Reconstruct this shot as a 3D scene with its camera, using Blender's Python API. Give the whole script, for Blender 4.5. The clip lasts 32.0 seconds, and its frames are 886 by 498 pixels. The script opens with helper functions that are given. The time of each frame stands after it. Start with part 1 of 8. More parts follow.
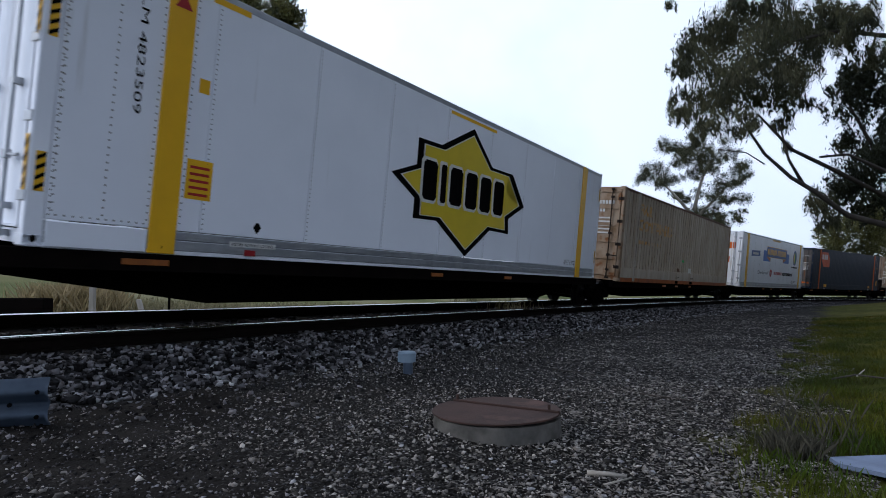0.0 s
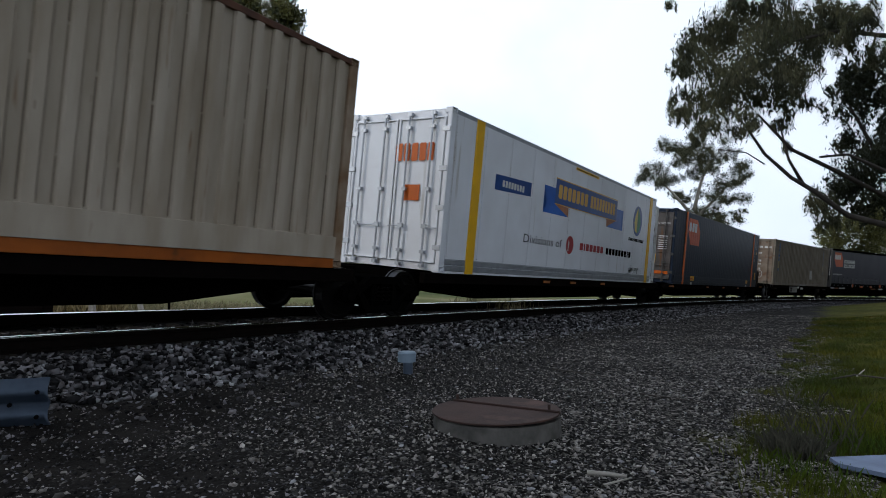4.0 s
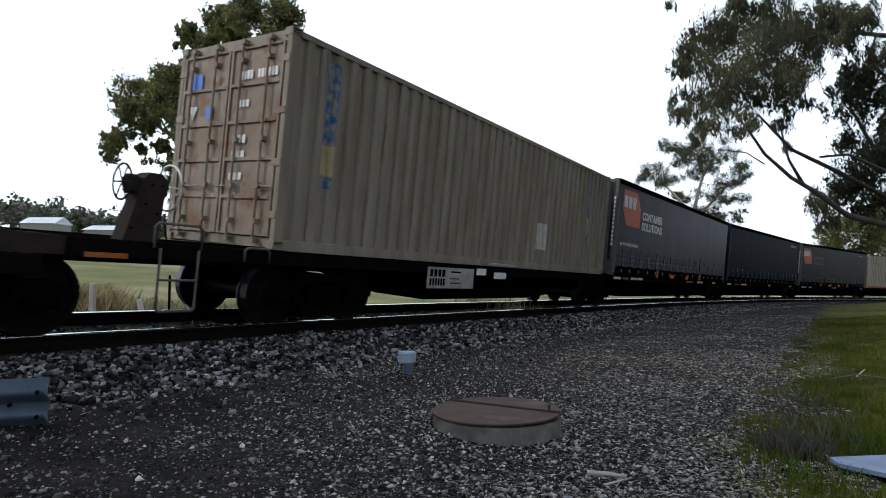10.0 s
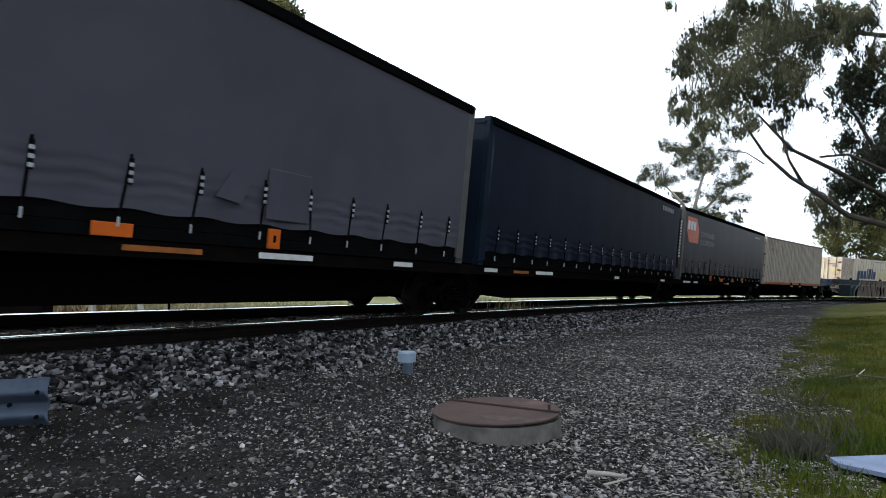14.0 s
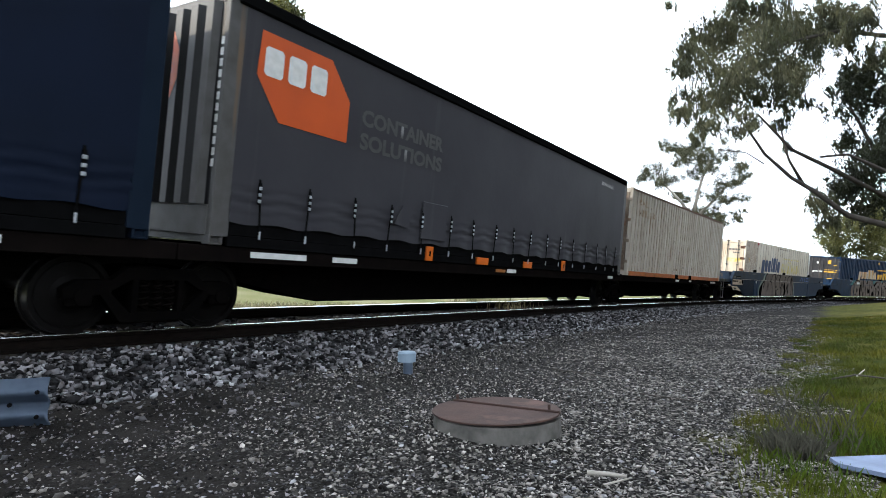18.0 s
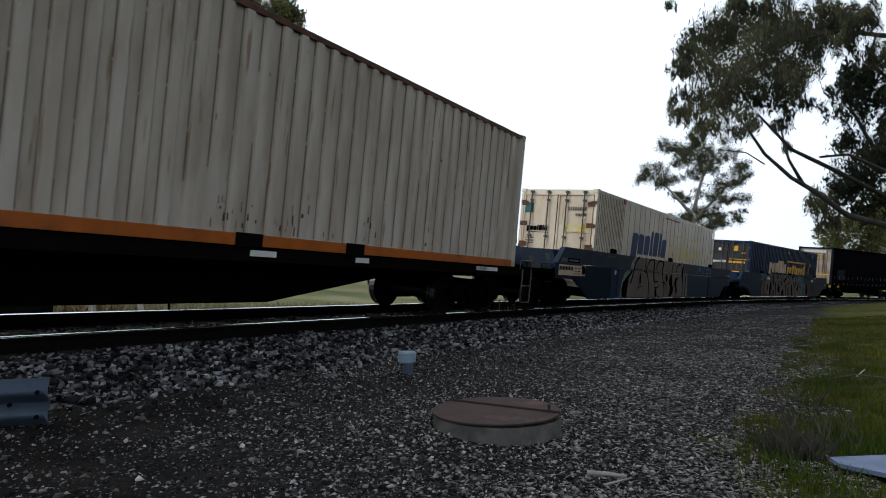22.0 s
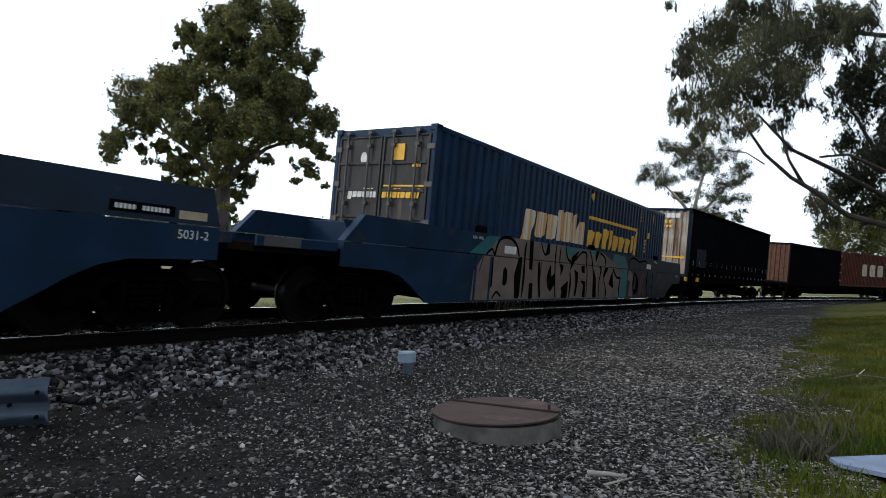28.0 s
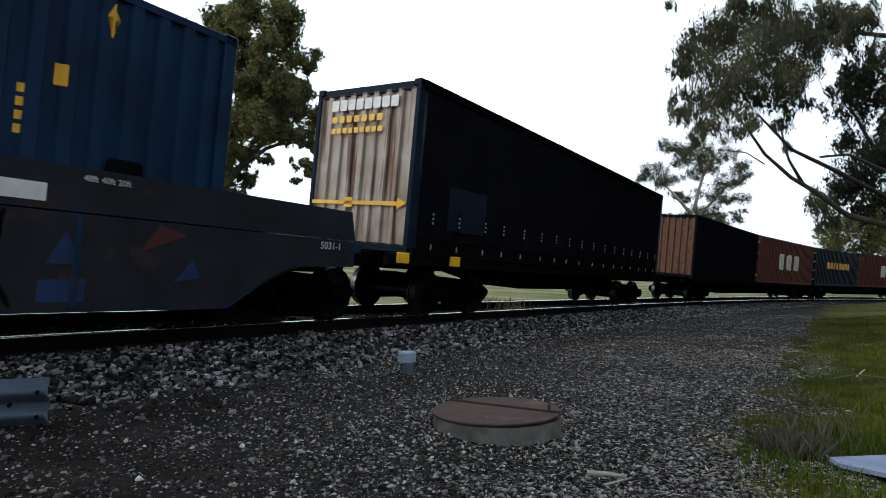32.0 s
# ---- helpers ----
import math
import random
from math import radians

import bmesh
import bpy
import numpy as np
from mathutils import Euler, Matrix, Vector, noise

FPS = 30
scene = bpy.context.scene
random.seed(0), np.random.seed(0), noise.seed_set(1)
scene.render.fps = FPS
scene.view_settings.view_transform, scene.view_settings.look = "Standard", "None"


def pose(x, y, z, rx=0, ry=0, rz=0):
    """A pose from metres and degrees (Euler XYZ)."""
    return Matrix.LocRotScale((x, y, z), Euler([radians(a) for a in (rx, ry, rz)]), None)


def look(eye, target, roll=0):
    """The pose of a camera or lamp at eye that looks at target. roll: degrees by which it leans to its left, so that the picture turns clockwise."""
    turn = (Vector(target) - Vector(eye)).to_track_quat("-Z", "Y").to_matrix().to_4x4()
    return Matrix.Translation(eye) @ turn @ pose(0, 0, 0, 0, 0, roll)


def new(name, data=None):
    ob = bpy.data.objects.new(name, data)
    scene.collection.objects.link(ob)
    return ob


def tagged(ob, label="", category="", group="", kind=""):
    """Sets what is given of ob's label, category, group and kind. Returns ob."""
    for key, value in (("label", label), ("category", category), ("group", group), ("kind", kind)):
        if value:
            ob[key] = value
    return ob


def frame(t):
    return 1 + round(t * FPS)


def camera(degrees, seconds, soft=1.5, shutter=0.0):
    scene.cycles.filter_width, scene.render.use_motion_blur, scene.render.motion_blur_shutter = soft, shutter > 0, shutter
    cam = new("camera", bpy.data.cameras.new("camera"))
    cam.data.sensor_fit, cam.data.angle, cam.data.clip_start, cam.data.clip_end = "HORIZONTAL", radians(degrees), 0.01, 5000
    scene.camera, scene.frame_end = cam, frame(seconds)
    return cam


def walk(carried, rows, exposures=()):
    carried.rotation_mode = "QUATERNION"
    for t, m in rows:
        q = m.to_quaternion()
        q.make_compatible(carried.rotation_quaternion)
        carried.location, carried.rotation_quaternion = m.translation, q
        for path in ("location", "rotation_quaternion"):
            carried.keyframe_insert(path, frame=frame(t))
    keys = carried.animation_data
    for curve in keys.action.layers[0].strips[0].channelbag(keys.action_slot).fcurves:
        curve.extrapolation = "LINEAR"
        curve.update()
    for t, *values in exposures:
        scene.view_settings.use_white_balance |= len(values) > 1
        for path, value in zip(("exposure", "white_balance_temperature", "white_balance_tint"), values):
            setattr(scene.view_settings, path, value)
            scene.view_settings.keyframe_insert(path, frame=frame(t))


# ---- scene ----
SECONDS = 32.0
EYE_Z = 0.95
cam = camera(73.82, SECONDS, soft=0.92, shutter=0.12)
AIM = look((0, 0, EYE_Z), (0, 10, EYE_Z + 10 * math.tan(radians(2.754))), 0.28)
walk(cam, [(0, AIM), (SECONDS, AIM)], exposures=[
    (0, -2.58, 5800, 13), (1, -2.50, 6050, 12), (2, -2.20, 6200, 10), (3, -2.48, 6250, 10), (6, -2.55, 5950, 11), (7, -2.00, 6250, 9), (9, -1.85, 6250, 9), (12, -2.20, 6200, 9), (13, -1.73, 6250, 9), (16, -1.00, 6350, 9), (17, -0.70, 6350, 9),
    (18, -0.80, 6350, 9), (19, -1.15, 6300, 9), (20, -1.28, 6250, 9), (21, -2.00, 6250, 8), (22, -2.32, 6300, 9), (23, -2.50, 6300, 8), (24, -2.05, 6300, 8), (25, -2.23, 6300, 8), (29, -1.95, 6300, 8), (30, -2.05, 6300, 8), (31, -1.90, 6350, 8), (SECONDS, -2.00, 6300, 8)])

# world: bright, thinly clouded sky, brightest on the sun's side; the sun stands low beyond the line on the left
SUN_AZ = radians(187)
SUN_EL = radians(28)
world = bpy.data.worlds.new("sky")
scene.world = world
world.use_nodes = True
wt = world.node_tree
wn, wl = wt.nodes, wt.links
wn.clear()
w_out = wn.new("ShaderNodeOutputWorld")
w_bg = wn.new("ShaderNodeBackground")
w_sky = wn.new("ShaderNodeTexSky")
w_sky.sky_type = "NISHITA"
w_sky.sun_disc = False
w_sky.sun_elevation = SUN_EL
w_sky.sun_rotation = math.pi / 2 - SUN_AZ
w_co = wn.new("ShaderNodeTexCoord")
w_no = wn.new("ShaderNodeTexNoise")
w_no.inputs["Scale"].default_value = 2.2
w_no.inputs["Detail"].default_value = 6
w_rp = wn.new("ShaderNodeValToRGB")
w_rp.color_ramp.elements[0].position = 0.28
w_rp.color_ramp.elements[0].color = (0.7, 0.7, 0.7, 1)
w_rp.color_ramp.elements[1].position = 0.52
w_rp.color_ramp.elements[1].color = (1, 1, 1, 1)
w_mx = wn.new("ShaderNodeMix")
w_mx.data_type = "RGBA"
w_mx.inputs["B"].default_value = (10.6, 11.6, 13.0, 1)
wl.new(w_co.outputs["Generated"], w_no.inputs["Vector"])
wl.new(w_no.outputs["Fac"], w_rp.inputs["Fac"])
wl.new(w_rp.outputs["Color"], w_mx.inputs["Factor"])
wl.new(w_sky.outputs["Color"], w_mx.inputs["A"])
w_dot = wn.new("ShaderNodeVectorMath")
w_dot.operation = "DOT_PRODUCT"
w_dot.inputs[1].default_value = (-0.85, 0.2, 0.25)
w_glow = wn.new("ShaderNodeMapRange")
w_glow.interpolation_type = "SMOOTHSTEP"
for key, v in (("From Min", -0.6), ("From Max", 0.7), ("To Min", 4.6), ("To Max", 6.4)):
    w_glow.inputs[key].default_value = v
w_sc = wn.new("ShaderNodeVectorMath")
w_sc.operation = "SCALE"
wl.new(w_co.outputs["Generated"], w_dot.inputs[0])
wl.new(w_dot.outputs["Value"], w_glow.inputs["Value"])
wl.new(w_mx.outputs["Result"], w_sc.inputs[0])
wl.new(w_glow.outputs["Result"], w_sc.inputs["Scale"])
wl.new(w_sc.outputs["Vector"], w_bg.inputs["Color"])
w_bg.inputs["Strength"].default_value = 0.1
wl.new(w_bg.outputs["Background"], w_out.inputs["Surface"])

sun = new("sun", bpy.data.lights.new("sun", "SUN"))
sun.data.energy, sun.data.angle, sun.data.color = 5.0, radians(1.5), (1.0, 0.88, 0.7)
SUN_TO = Vector((math.cos(SUN_AZ) * math.cos(SUN_EL), math.sin(SUN_AZ) * math.cos(SUN_EL), math.sin(SUN_EL)))
sun.matrix_world = look(SUN_TO * 50, (0, 0, 0))


# ---- the line's plan: a curve that tightens away from the camera, canted, on a falling grade ----
RAIL_Z = EYE_Z - 0.6686
CANT, GRADE = 0.0912, -0.0183
S = np.linspace(-80, 200, 2801)
KNOT_S = (-80, -14, -10, 10, 30, 50, 70, 110, 200)
KNOT_K = (-0.0004, -0.0007, -0.00121, -0.00407, -0.00724, -0.01042, -0.0126, -0.0126, -0.0126)
KS = np.interp(S, KNOT_S, KNOT_K)
S0 = int(np.argmin(abs(S)))
DS = S[1] - S[0]


def running(v):
    c = np.concatenate([[0], np.cumsum((v[1:] + v[:-1]) / 2 * DS)])
    return c - c[S0]


TH = running(KS) + 0.9686
TX, TY = running(np.cos(TH)), running(np.sin(TH)) + 13.1216


def on_track(s, lat=0.0, z=0.0):
    """World place of a point beside the line's centre (lat > 0: the camera's side), z above the rails."""
    x, y, th = (float(np.interp(s, S, a)) for a in (TX, TY, TH))
    c, n = math.cos(CANT), math.sin(CANT)
    side = lat * c + z * n
    return Vector((x + side * math.sin(th), y - side * math.cos(th), RAIL_Z + GRADE * s + z * c - lat * n))


def nearest(px, py):
    """Place along and beside the line for arrays of ground points."""
    ts, tx, ty, th = S[::10], TX[::10], TY[::10], TH[::10]
    s_all, l_all = np.empty(len(px)), np.empty(len(px))
    for i in range(0, len(px), 4000):
        dx, dy = px[i:i + 4000, None] - tx, py[i:i + 4000, None] - ty
        j = np.argmin(dx * dx + dy * dy, axis=1)
        r = np.arange(len(j))
        a, b, h = dx[r, j], dy[r, j], th[j]
        s_all[i:i + 4000] = ts[j] + np.clip(a * np.cos(h) + b * np.sin(h), -0.6, 0.6)
        l_all[i:i + 4000] = a * np.sin(h) - b * np.cos(h)
    return s_all, l_all


def travel(t):
    """Metres by which the train has come at t seconds."""
    t = t - 16
    w = t / 16
    return (5.3801 * t - 0.0935 * t * t / 2 + 0.0052 * t ** 3 / 6 + 1.19 * w ** 4 + 0.926 * w ** 5
            + 4.82 * w ** 6 - 1.555 * w ** 7 - 4.063 * w ** 8)


def ride(u0, u1, t):
    """Pose at t of a vehicle whose ends are u0 and u1 along the train: x along it, z up off the rails."""
    a, b = on_track(u0 - travel(t)), on_track(u1 - travel(t))
    ex = (b - a).normalized()
    flat = Vector((ex.y, -ex.x, 0)).normalized()
    up = Vector((0, 0, 1)) * math.cos(CANT) + flat * math.sin(CANT)
    ey = up.cross(ex).normalized()
    ez = ex.cross(ey)
    m = Matrix((ex, ey, ez)).transposed().to_4x4()
    m.translation = a
    return m


# ---- materials ----
def mat(name, col, col2=None, rough=0.7, metal=0.0, scale=6.0, bump=0.15, bump_scale=60.0, stretch=(1, 1, 1), lo=0.35, hi=0.7,
        third=None, third_at=0.62, third_scale=3.0, third_stretch=(1, 1, 1), spec=0.22, vary=0.0, island=0.0, island_pow=0.0):
    """Procedural surface: two tones by noise, a third as stains, fine relief."""
    m = bpy.data.materials.new(name)
    m.use_nodes = True
    nt = m.node_tree
    n, l = nt.nodes, nt.links
    bsdf = n["Principled BSDF"]
    bsdf.inputs["Roughness"].default_value = rough
    bsdf.inputs["Metallic"].default_value = metal
    bsdf.inputs["Specular IOR Level"].default_value = spec
    co = n.new("ShaderNodeTexCoord")

    def noise_at(sc, st, detail=5):
        mp = n.new("ShaderNodeMapping")
        mp.inputs["Scale"].default_value = st
        l.new(co.outputs["Object"], mp.inputs["Vector"])
        no = n.new("ShaderNodeTexNoise")
        no.inputs["Scale"].default_value = sc
        no.inputs["Detail"].default_value = detail
        l.new(mp.outputs["Vector"], no.inputs["Vector"])
        return no.outputs["Fac"]

    def ramp(fac, a, b):
        r = n.new("ShaderNodeMapRange")
        r.inputs["From Min"].default_value, r.inputs["From Max"].default_value = a, b
        l.new(fac, r.inputs["Value"])
        return r.outputs["Result"]

    def mix(fac, a, b):
        x = n.new("ShaderNodeMix")
        x.data_type = "RGBA"
        l.new(fac, x.inputs["Factor"])
        for key, v in (("A", a), ("B", b)):
            if isinstance(v, tuple):
                x.inputs[key].default_value = (*v, 1)
            else:
                l.new(v, x.inputs[key])
        return x.outputs["Result"]

    c2 = col2 or tuple(v * 0.75 for v in col)
    out = mix(ramp(noise_at(scale, stretch), lo, hi), col, c2)
    if third:
        out = mix(ramp(noise_at(third_scale, third_stretch, 8), third_at, third_at + 0.08), out, third)
    if vary or island:
        if island:
            src = n.new("ShaderNodeNewGeometry").outputs["Random Per Island"]
        else:
            src = n.new("ShaderNodeObjectInfo").outputs["Random"]
        k = vary or island
        r = n.new("ShaderNodeMapRange")
        r.inputs["To Min"].default_value, r.inputs["To Max"].default_value = 1 - k, 1 + k
        if island_pow:
            pw = n.new("ShaderNodeMath")
            pw.operation = "POWER"
            pw.inputs[1].default_value = island_pow
            l.new(src, pw.inputs[0])
            src = pw.outputs[0]
            r.inputs["To Max"].default_value = 1 + k * island_pow
        l.new(src, r.inputs["Value"])
        hs = n.new("ShaderNodeHueSaturation")
        l.new(r.outputs["Result"], hs.inputs["Value"])
        l.new(out, hs.inputs["Color"])
        out = hs.outputs["Color"]
    l.new(out, bsdf.inputs["Base Color"])
    if bump:
        b = n.new("ShaderNodeBump")
        b.inputs["Strength"].default_value = bump
        b.inputs["Distance"].default_value = 0.01
        l.new(noise_at(bump_scale, (1, 1, 1), 3), b.inputs["Height"])
        l.new(b.outputs["Normal"], bsdf.inputs["Normal"])
    return m


def leaf_mat(name, col, col2, through_col, share=0.35, island=0.45):
    m = mat(name, col, col2, 0.55, scale=1.1, bump=0, island=island, spec=0.2, lo=0.42, hi=0.58)
    nt = m.node_tree
    n, l = nt.nodes, nt.links
    bsdf, out = n["Principled BSDF"], n["Material Output"]
    tr = n.new("ShaderNodeBsdfTranslucent")
    tr.inputs["Color"].default_value = (*through_col, 1)
    mx = n.new("ShaderNodeMixShader")
    mx.inputs[0].default_value = share
    l.new(bsdf.outputs[0], mx.inputs[1])
    l.new(tr.outputs[0], mx.inputs[2])
    l.new(mx.outputs[0], out.inputs["Surface"])
    return m


STREAK = (1.5, 1.5, 0.12)
M_WHITE = mat("white_gloss_paint", (0.8, 0.83, 0.9), (0.76, 0.79, 0.86), 0.12, scale=1.2, bump=0.02, bump_scale=3, third=(0.6, 0.61, 0.64), third_at=0.68, third_stretch=STREAK, spec=0.5)
M_WHITE2 = mat("white_riveted_paint", (0.74, 0.76, 0.8), (0.66, 0.67, 0.7), 0.3, scale=1.2, bump=0.04, bump_scale=4, third=(0.45, 0.43, 0.4), third_at=0.66, third_stretch=STREAK)
M_CREAM = mat("cream_weathered_paint", (0.62, 0.57, 0.47), (0.5, 0.45, 0.36), 0.5, scale=2.5, third=(0.32, 0.2, 0.11), third_at=0.64, third_scale=4, third_stretch=STREAK)
M_BEIGE = mat("beige_weathered_paint", (0.47, 0.425, 0.365), (0.34, 0.29, 0.235), 0.55, scale=2.5, stretch=(1.5, 1.5, 0.3), third=(0.25, 0.18, 0.125), third_at=0.63, third_scale=9, third_stretch=STREAK, spec=0.12)
M_TAN = mat("grey_tan_weathered_paint", (0.212, 0.186, 0.147), (0.143, 0.12, 0.09), 0.6, scale=2.5, stretch=(1.5, 1.5, 0.3), third=(0.13, 0.09, 0.06), third_at=0.66, third_scale=9, third_stretch=STREAK, spec=0.1)
M_SLATE = mat("slate_blue_paint", (0.019, 0.027, 0.044), (0.015, 0.021, 0.034), 0.4, scale=1.5, third=(0.03, 0.037, 0.06), third_at=0.7, third_stretch=STREAK, spec=0.06)
M_GREYCURT = mat("dark_grey_curtain", (0.07, 0.07, 0.085), (0.059, 0.059, 0.073), 0.38, scale=0.9, bump=0.25, bump_scale=5, third=(0.08, 0.08, 0.095), third_at=0.64, third_scale=1.5, third_stretch=STREAK, spec=0.03)
M_BLACKCURT = mat("black_curtain", (0.007, 0.007, 0.009), (0.005, 0.005, 0.007), 0.5, scale=0.9, bump=0.25, bump_scale=5, spec=0.0)
M_BLUECURT = mat("dark_blue_curtain", (0.0085, 0.0125, 0.025), (0.0075, 0.0105, 0.019), 0.5, scale=0.9, bump=0.25, bump_scale=5, spec=0.02)
M_WELLDARK = mat("well_wagon_dark_grey_paint", (0.02, 0.022, 0.027), (0.014, 0.014, 0.017), 0.5, scale=2, third=(0.03, 0.023, 0.024), third_at=0.58, third_scale=2.5, spec=0.06)
M_DKDOOR = mat("dark_grey_steel_doors", (0.045, 0.044, 0.046), (0.028, 0.027, 0.028), 0.5, scale=2.2, third=(0.09, 0.07, 0.055), third_at=0.62, third_scale=4, third_stretch=STREAK, spec=0.1)
M_CREAMDOOR = mat("rust_bitten_cream_doors", (0.34, 0.265, 0.195), (0.2, 0.125, 0.07), 0.6, scale=2.6, third=(0.19, 0.085, 0.035), third_at=0.58, third_scale=3.2, spec=0.1)
M_REEFERDOOR = mat("brown_stained_cream_doors", (0.66, 0.56, 0.43), (0.5, 0.38, 0.26), 0.45, scale=1.6, stretch=(1, 1, 0.6), third=(0.3, 0.17, 0.085), third_at=0.64, third_scale=6, third_stretch=STREAK)
M_GREYCURT2 = mat("charcoal_curtain", (0.046, 0.045, 0.05), (0.038, 0.037, 0.042), 0.42, scale=0.9, bump=0.25, bump_scale=5, third=(0.055, 0.054, 0.058), third_at=0.64, third_scale=1.5, third_stretch=STREAK, spec=0.03)
M_NAVY = mat("navy_paint", (0.01, 0.016, 0.028), (0.007, 0.012, 0.02), 0.45, scale=1.5, third=(0.06, 0.07, 0.08), third_at=0.66, third_stretch=STREAK, spec=0.02)
M_BLUE = mat("blue_weathered_paint", (0.009, 0.028, 0.066), (0.008, 0.019, 0.04), 0.45, scale=2.0, third=(0.03, 0.04, 0.06), third_at=0.68, third_stretch=STREAK, spec=0.08)
M_REDBROWN = mat("red_brown_paint", (0.1, 0.03, 0.02), (0.075, 0.024, 0.016), 0.6, scale=2.0, third=(0.08, 0.04, 0.03), third_stretch=STREAK, spec=0.04)
M_ORANGE = mat("orange_paint", (0.55, 0.112, 0.008), (0.42, 0.085, 0.008), 0.45, scale=3)
M_RAILORANGE = mat("dirty_orange_paint", (0.36, 0.095, 0.013), (0.24, 0.065, 0.012), 0.5, scale=3, third=(0.1, 0.045, 0.02), third_at=0.66)
M_YELLOW = mat("yellow_paint", (0.75, 0.42, 0.015), (0.68, 0.38, 0.015), 0.35, scale=3)
M_SIGNYEL = mat("logo_yellow", (0.6, 0.46, 0.03), (0.54, 0.42, 0.03), 0.3, scale=3, bump=0)
M_RED = mat("logo_orange_red", (0.5, 0.085, 0.02), (0.44, 0.075, 0.02), 0.4, scale=2, bump=0)
M_DEEPRED = mat("dark_red_paint", (0.36, 0.025, 0.03), None, 0.4, scale=3, bump=0)
M_BLK = mat("black_paint", (0.005, 0.005, 0.0053), (0.0035, 0.0035, 0.0035), 0.5, scale=4, bump=0, spec=0.0)
M_DECWHITE = mat("white_lettering", (0.62, 0.62, 0.6), (0.5, 0.5, 0.48), 0.5, scale=8, bump=0)
M_DECGREY = mat("faded_lettering", (0.16, 0.155, 0.14), (0.12, 0.118, 0.11), 0.5, scale=8, bump=0)
M_BANNER = mat("banner_blue", (0.02, 0.07, 0.24), (0.016, 0.05, 0.19), 0.3, scale=2, bump=0)
M_GOLD = mat("gold_lettering", (0.62, 0.36, 0.06), (0.55, 0.3, 0.05), 0.4, scale=4, bump=0)
M_COPPER = mat("copper_banner", (0.4, 0.16, 0.07), None, 0.4, scale=2, bump=0)
M_GREEN = mat("logo_green", (0.03, 0.2, 0.07), None, 0.4, bump=0)
M_TEAL = mat("teal_spray_paint", (0.02, 0.12, 0.13), (0.014, 0.08, 0.09), 0.55, scale=3)
M_GRAF = mat("grey_pink_spray_paint", (0.16, 0.126, 0.107), (0.115, 0.088, 0.075), 0.6, scale=2, spec=0.08)
M_DULLBLUE = mat("dull_blue_spray_paint", (0.012, 0.03, 0.09), (0.01, 0.02, 0.05), 0.6, scale=2)
M_CDOOR = mat("dirt_stained_grey_doors", (0.11, 0.1, 0.096), (0.065, 0.057, 0.052), 0.55, scale=2.2, third=(0.13, 0.07, 0.04), third_at=0.62, third_scale=3, third_stretch=STREAK, spec=0.1)
M_GRAFRED = mat("dull_red_spray_paint", (0.06, 0.016, 0.016), None, 0.6, scale=2)
# iron, deck and wheel colours carry underframe shade as well as grime: near black
M_IRON = mat("shade_dark_grimy_iron", (0.002, 0.0019, 0.0019), (0.0035, 0.003, 0.0027), 0.75, scale=5, bump=0.3, spec=0.0)
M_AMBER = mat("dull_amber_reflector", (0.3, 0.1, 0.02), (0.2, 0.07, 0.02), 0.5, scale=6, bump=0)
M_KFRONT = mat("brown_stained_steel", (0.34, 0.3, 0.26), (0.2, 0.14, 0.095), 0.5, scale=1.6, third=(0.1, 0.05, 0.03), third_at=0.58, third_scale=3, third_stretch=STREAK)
M_DECK = mat("shade_dark_grimy_brown_steel", (0.0065, 0.005, 0.0045), (0.004, 0.0034, 0.0032), 0.7, scale=4, bump=0.2, spec=0.0)
M_WHEEL = mat("shade_dark_worn_wheel", (0.006, 0.0055, 0.005), (0.004, 0.0035, 0.0035), 0.5, metal=0.2, scale=6, spec=0.05)
M_TREAD = mat("worn_tread_steel", (0.05, 0.05, 0.055), None, 0.4, metal=1.0, bump=0)
M_GUARD = mat("weathered_guard_rail_steel", (0.1, 0.13, 0.175), (0.065, 0.085, 0.12), 0.45, metal=0.5, scale=5, bump=0.1)
M_POST = mat("dull_grey_steel_post", (0.08, 0.078, 0.076), (0.055, 0.052, 0.048), 0.5, scale=4, third=(0.12, 0.08, 0.05), third_at=0.64, third_stretch=STREAK, spec=0.2)
M_RIBBLACK = mat("dark_ribbed_front_steel", (0.014, 0.014, 0.015), (0.01, 0.01, 0.011), 0.45, scale=3, spec=0.25)
M_REEFER = mat("pale_cream_paint", (0.72, 0.65, 0.53), (0.58, 0.48, 0.36), 0.4, scale=2.0, stretch=(1, 1, 0.5), third=(0.5, 0.37, 0.24), third_at=0.63, third_scale=7, third_stretch=STREAK)
M_BROWNBEIGE = mat("weathered_pale_beige_paint", (0.44, 0.38, 0.305), (0.33, 0.27, 0.2), 0.55, scale=2.5, stretch=(1.5, 1.5, 0.3), third=(0.25, 0.16, 0.1), third_at=0.66, third_scale=9, third_stretch=STREAK, spec=0.12)
M_FAINT = mat("ghost_lettering", (0.062, 0.06, 0.058), (0.05, 0.049, 0.048), 0.45, scale=8, bump=0)
M_GALV = mat("galvanised_steel", (0.42, 0.44, 0.47), (0.33, 0.35, 0.38), 0.45, metal=0.7, scale=5, bump=0.1)
M_STEELBLUE = mat("well_wagon_blue_paint", (0.01, 0.027, 0.058), (0.009, 0.018, 0.036), 0.45, scale=2, third=(0.02, 0.028, 0.042), third_at=0.6, third_scale=2.5, spec=0.06)
M_WELLGREY = mat("well_wagon_grey_paint", (0.017, 0.03, 0.052), (0.018, 0.023, 0.032), 0.45, scale=2, third=(0.05, 0.045, 0.04), third_at=0.6, third_scale=2.5, spec=0.06)
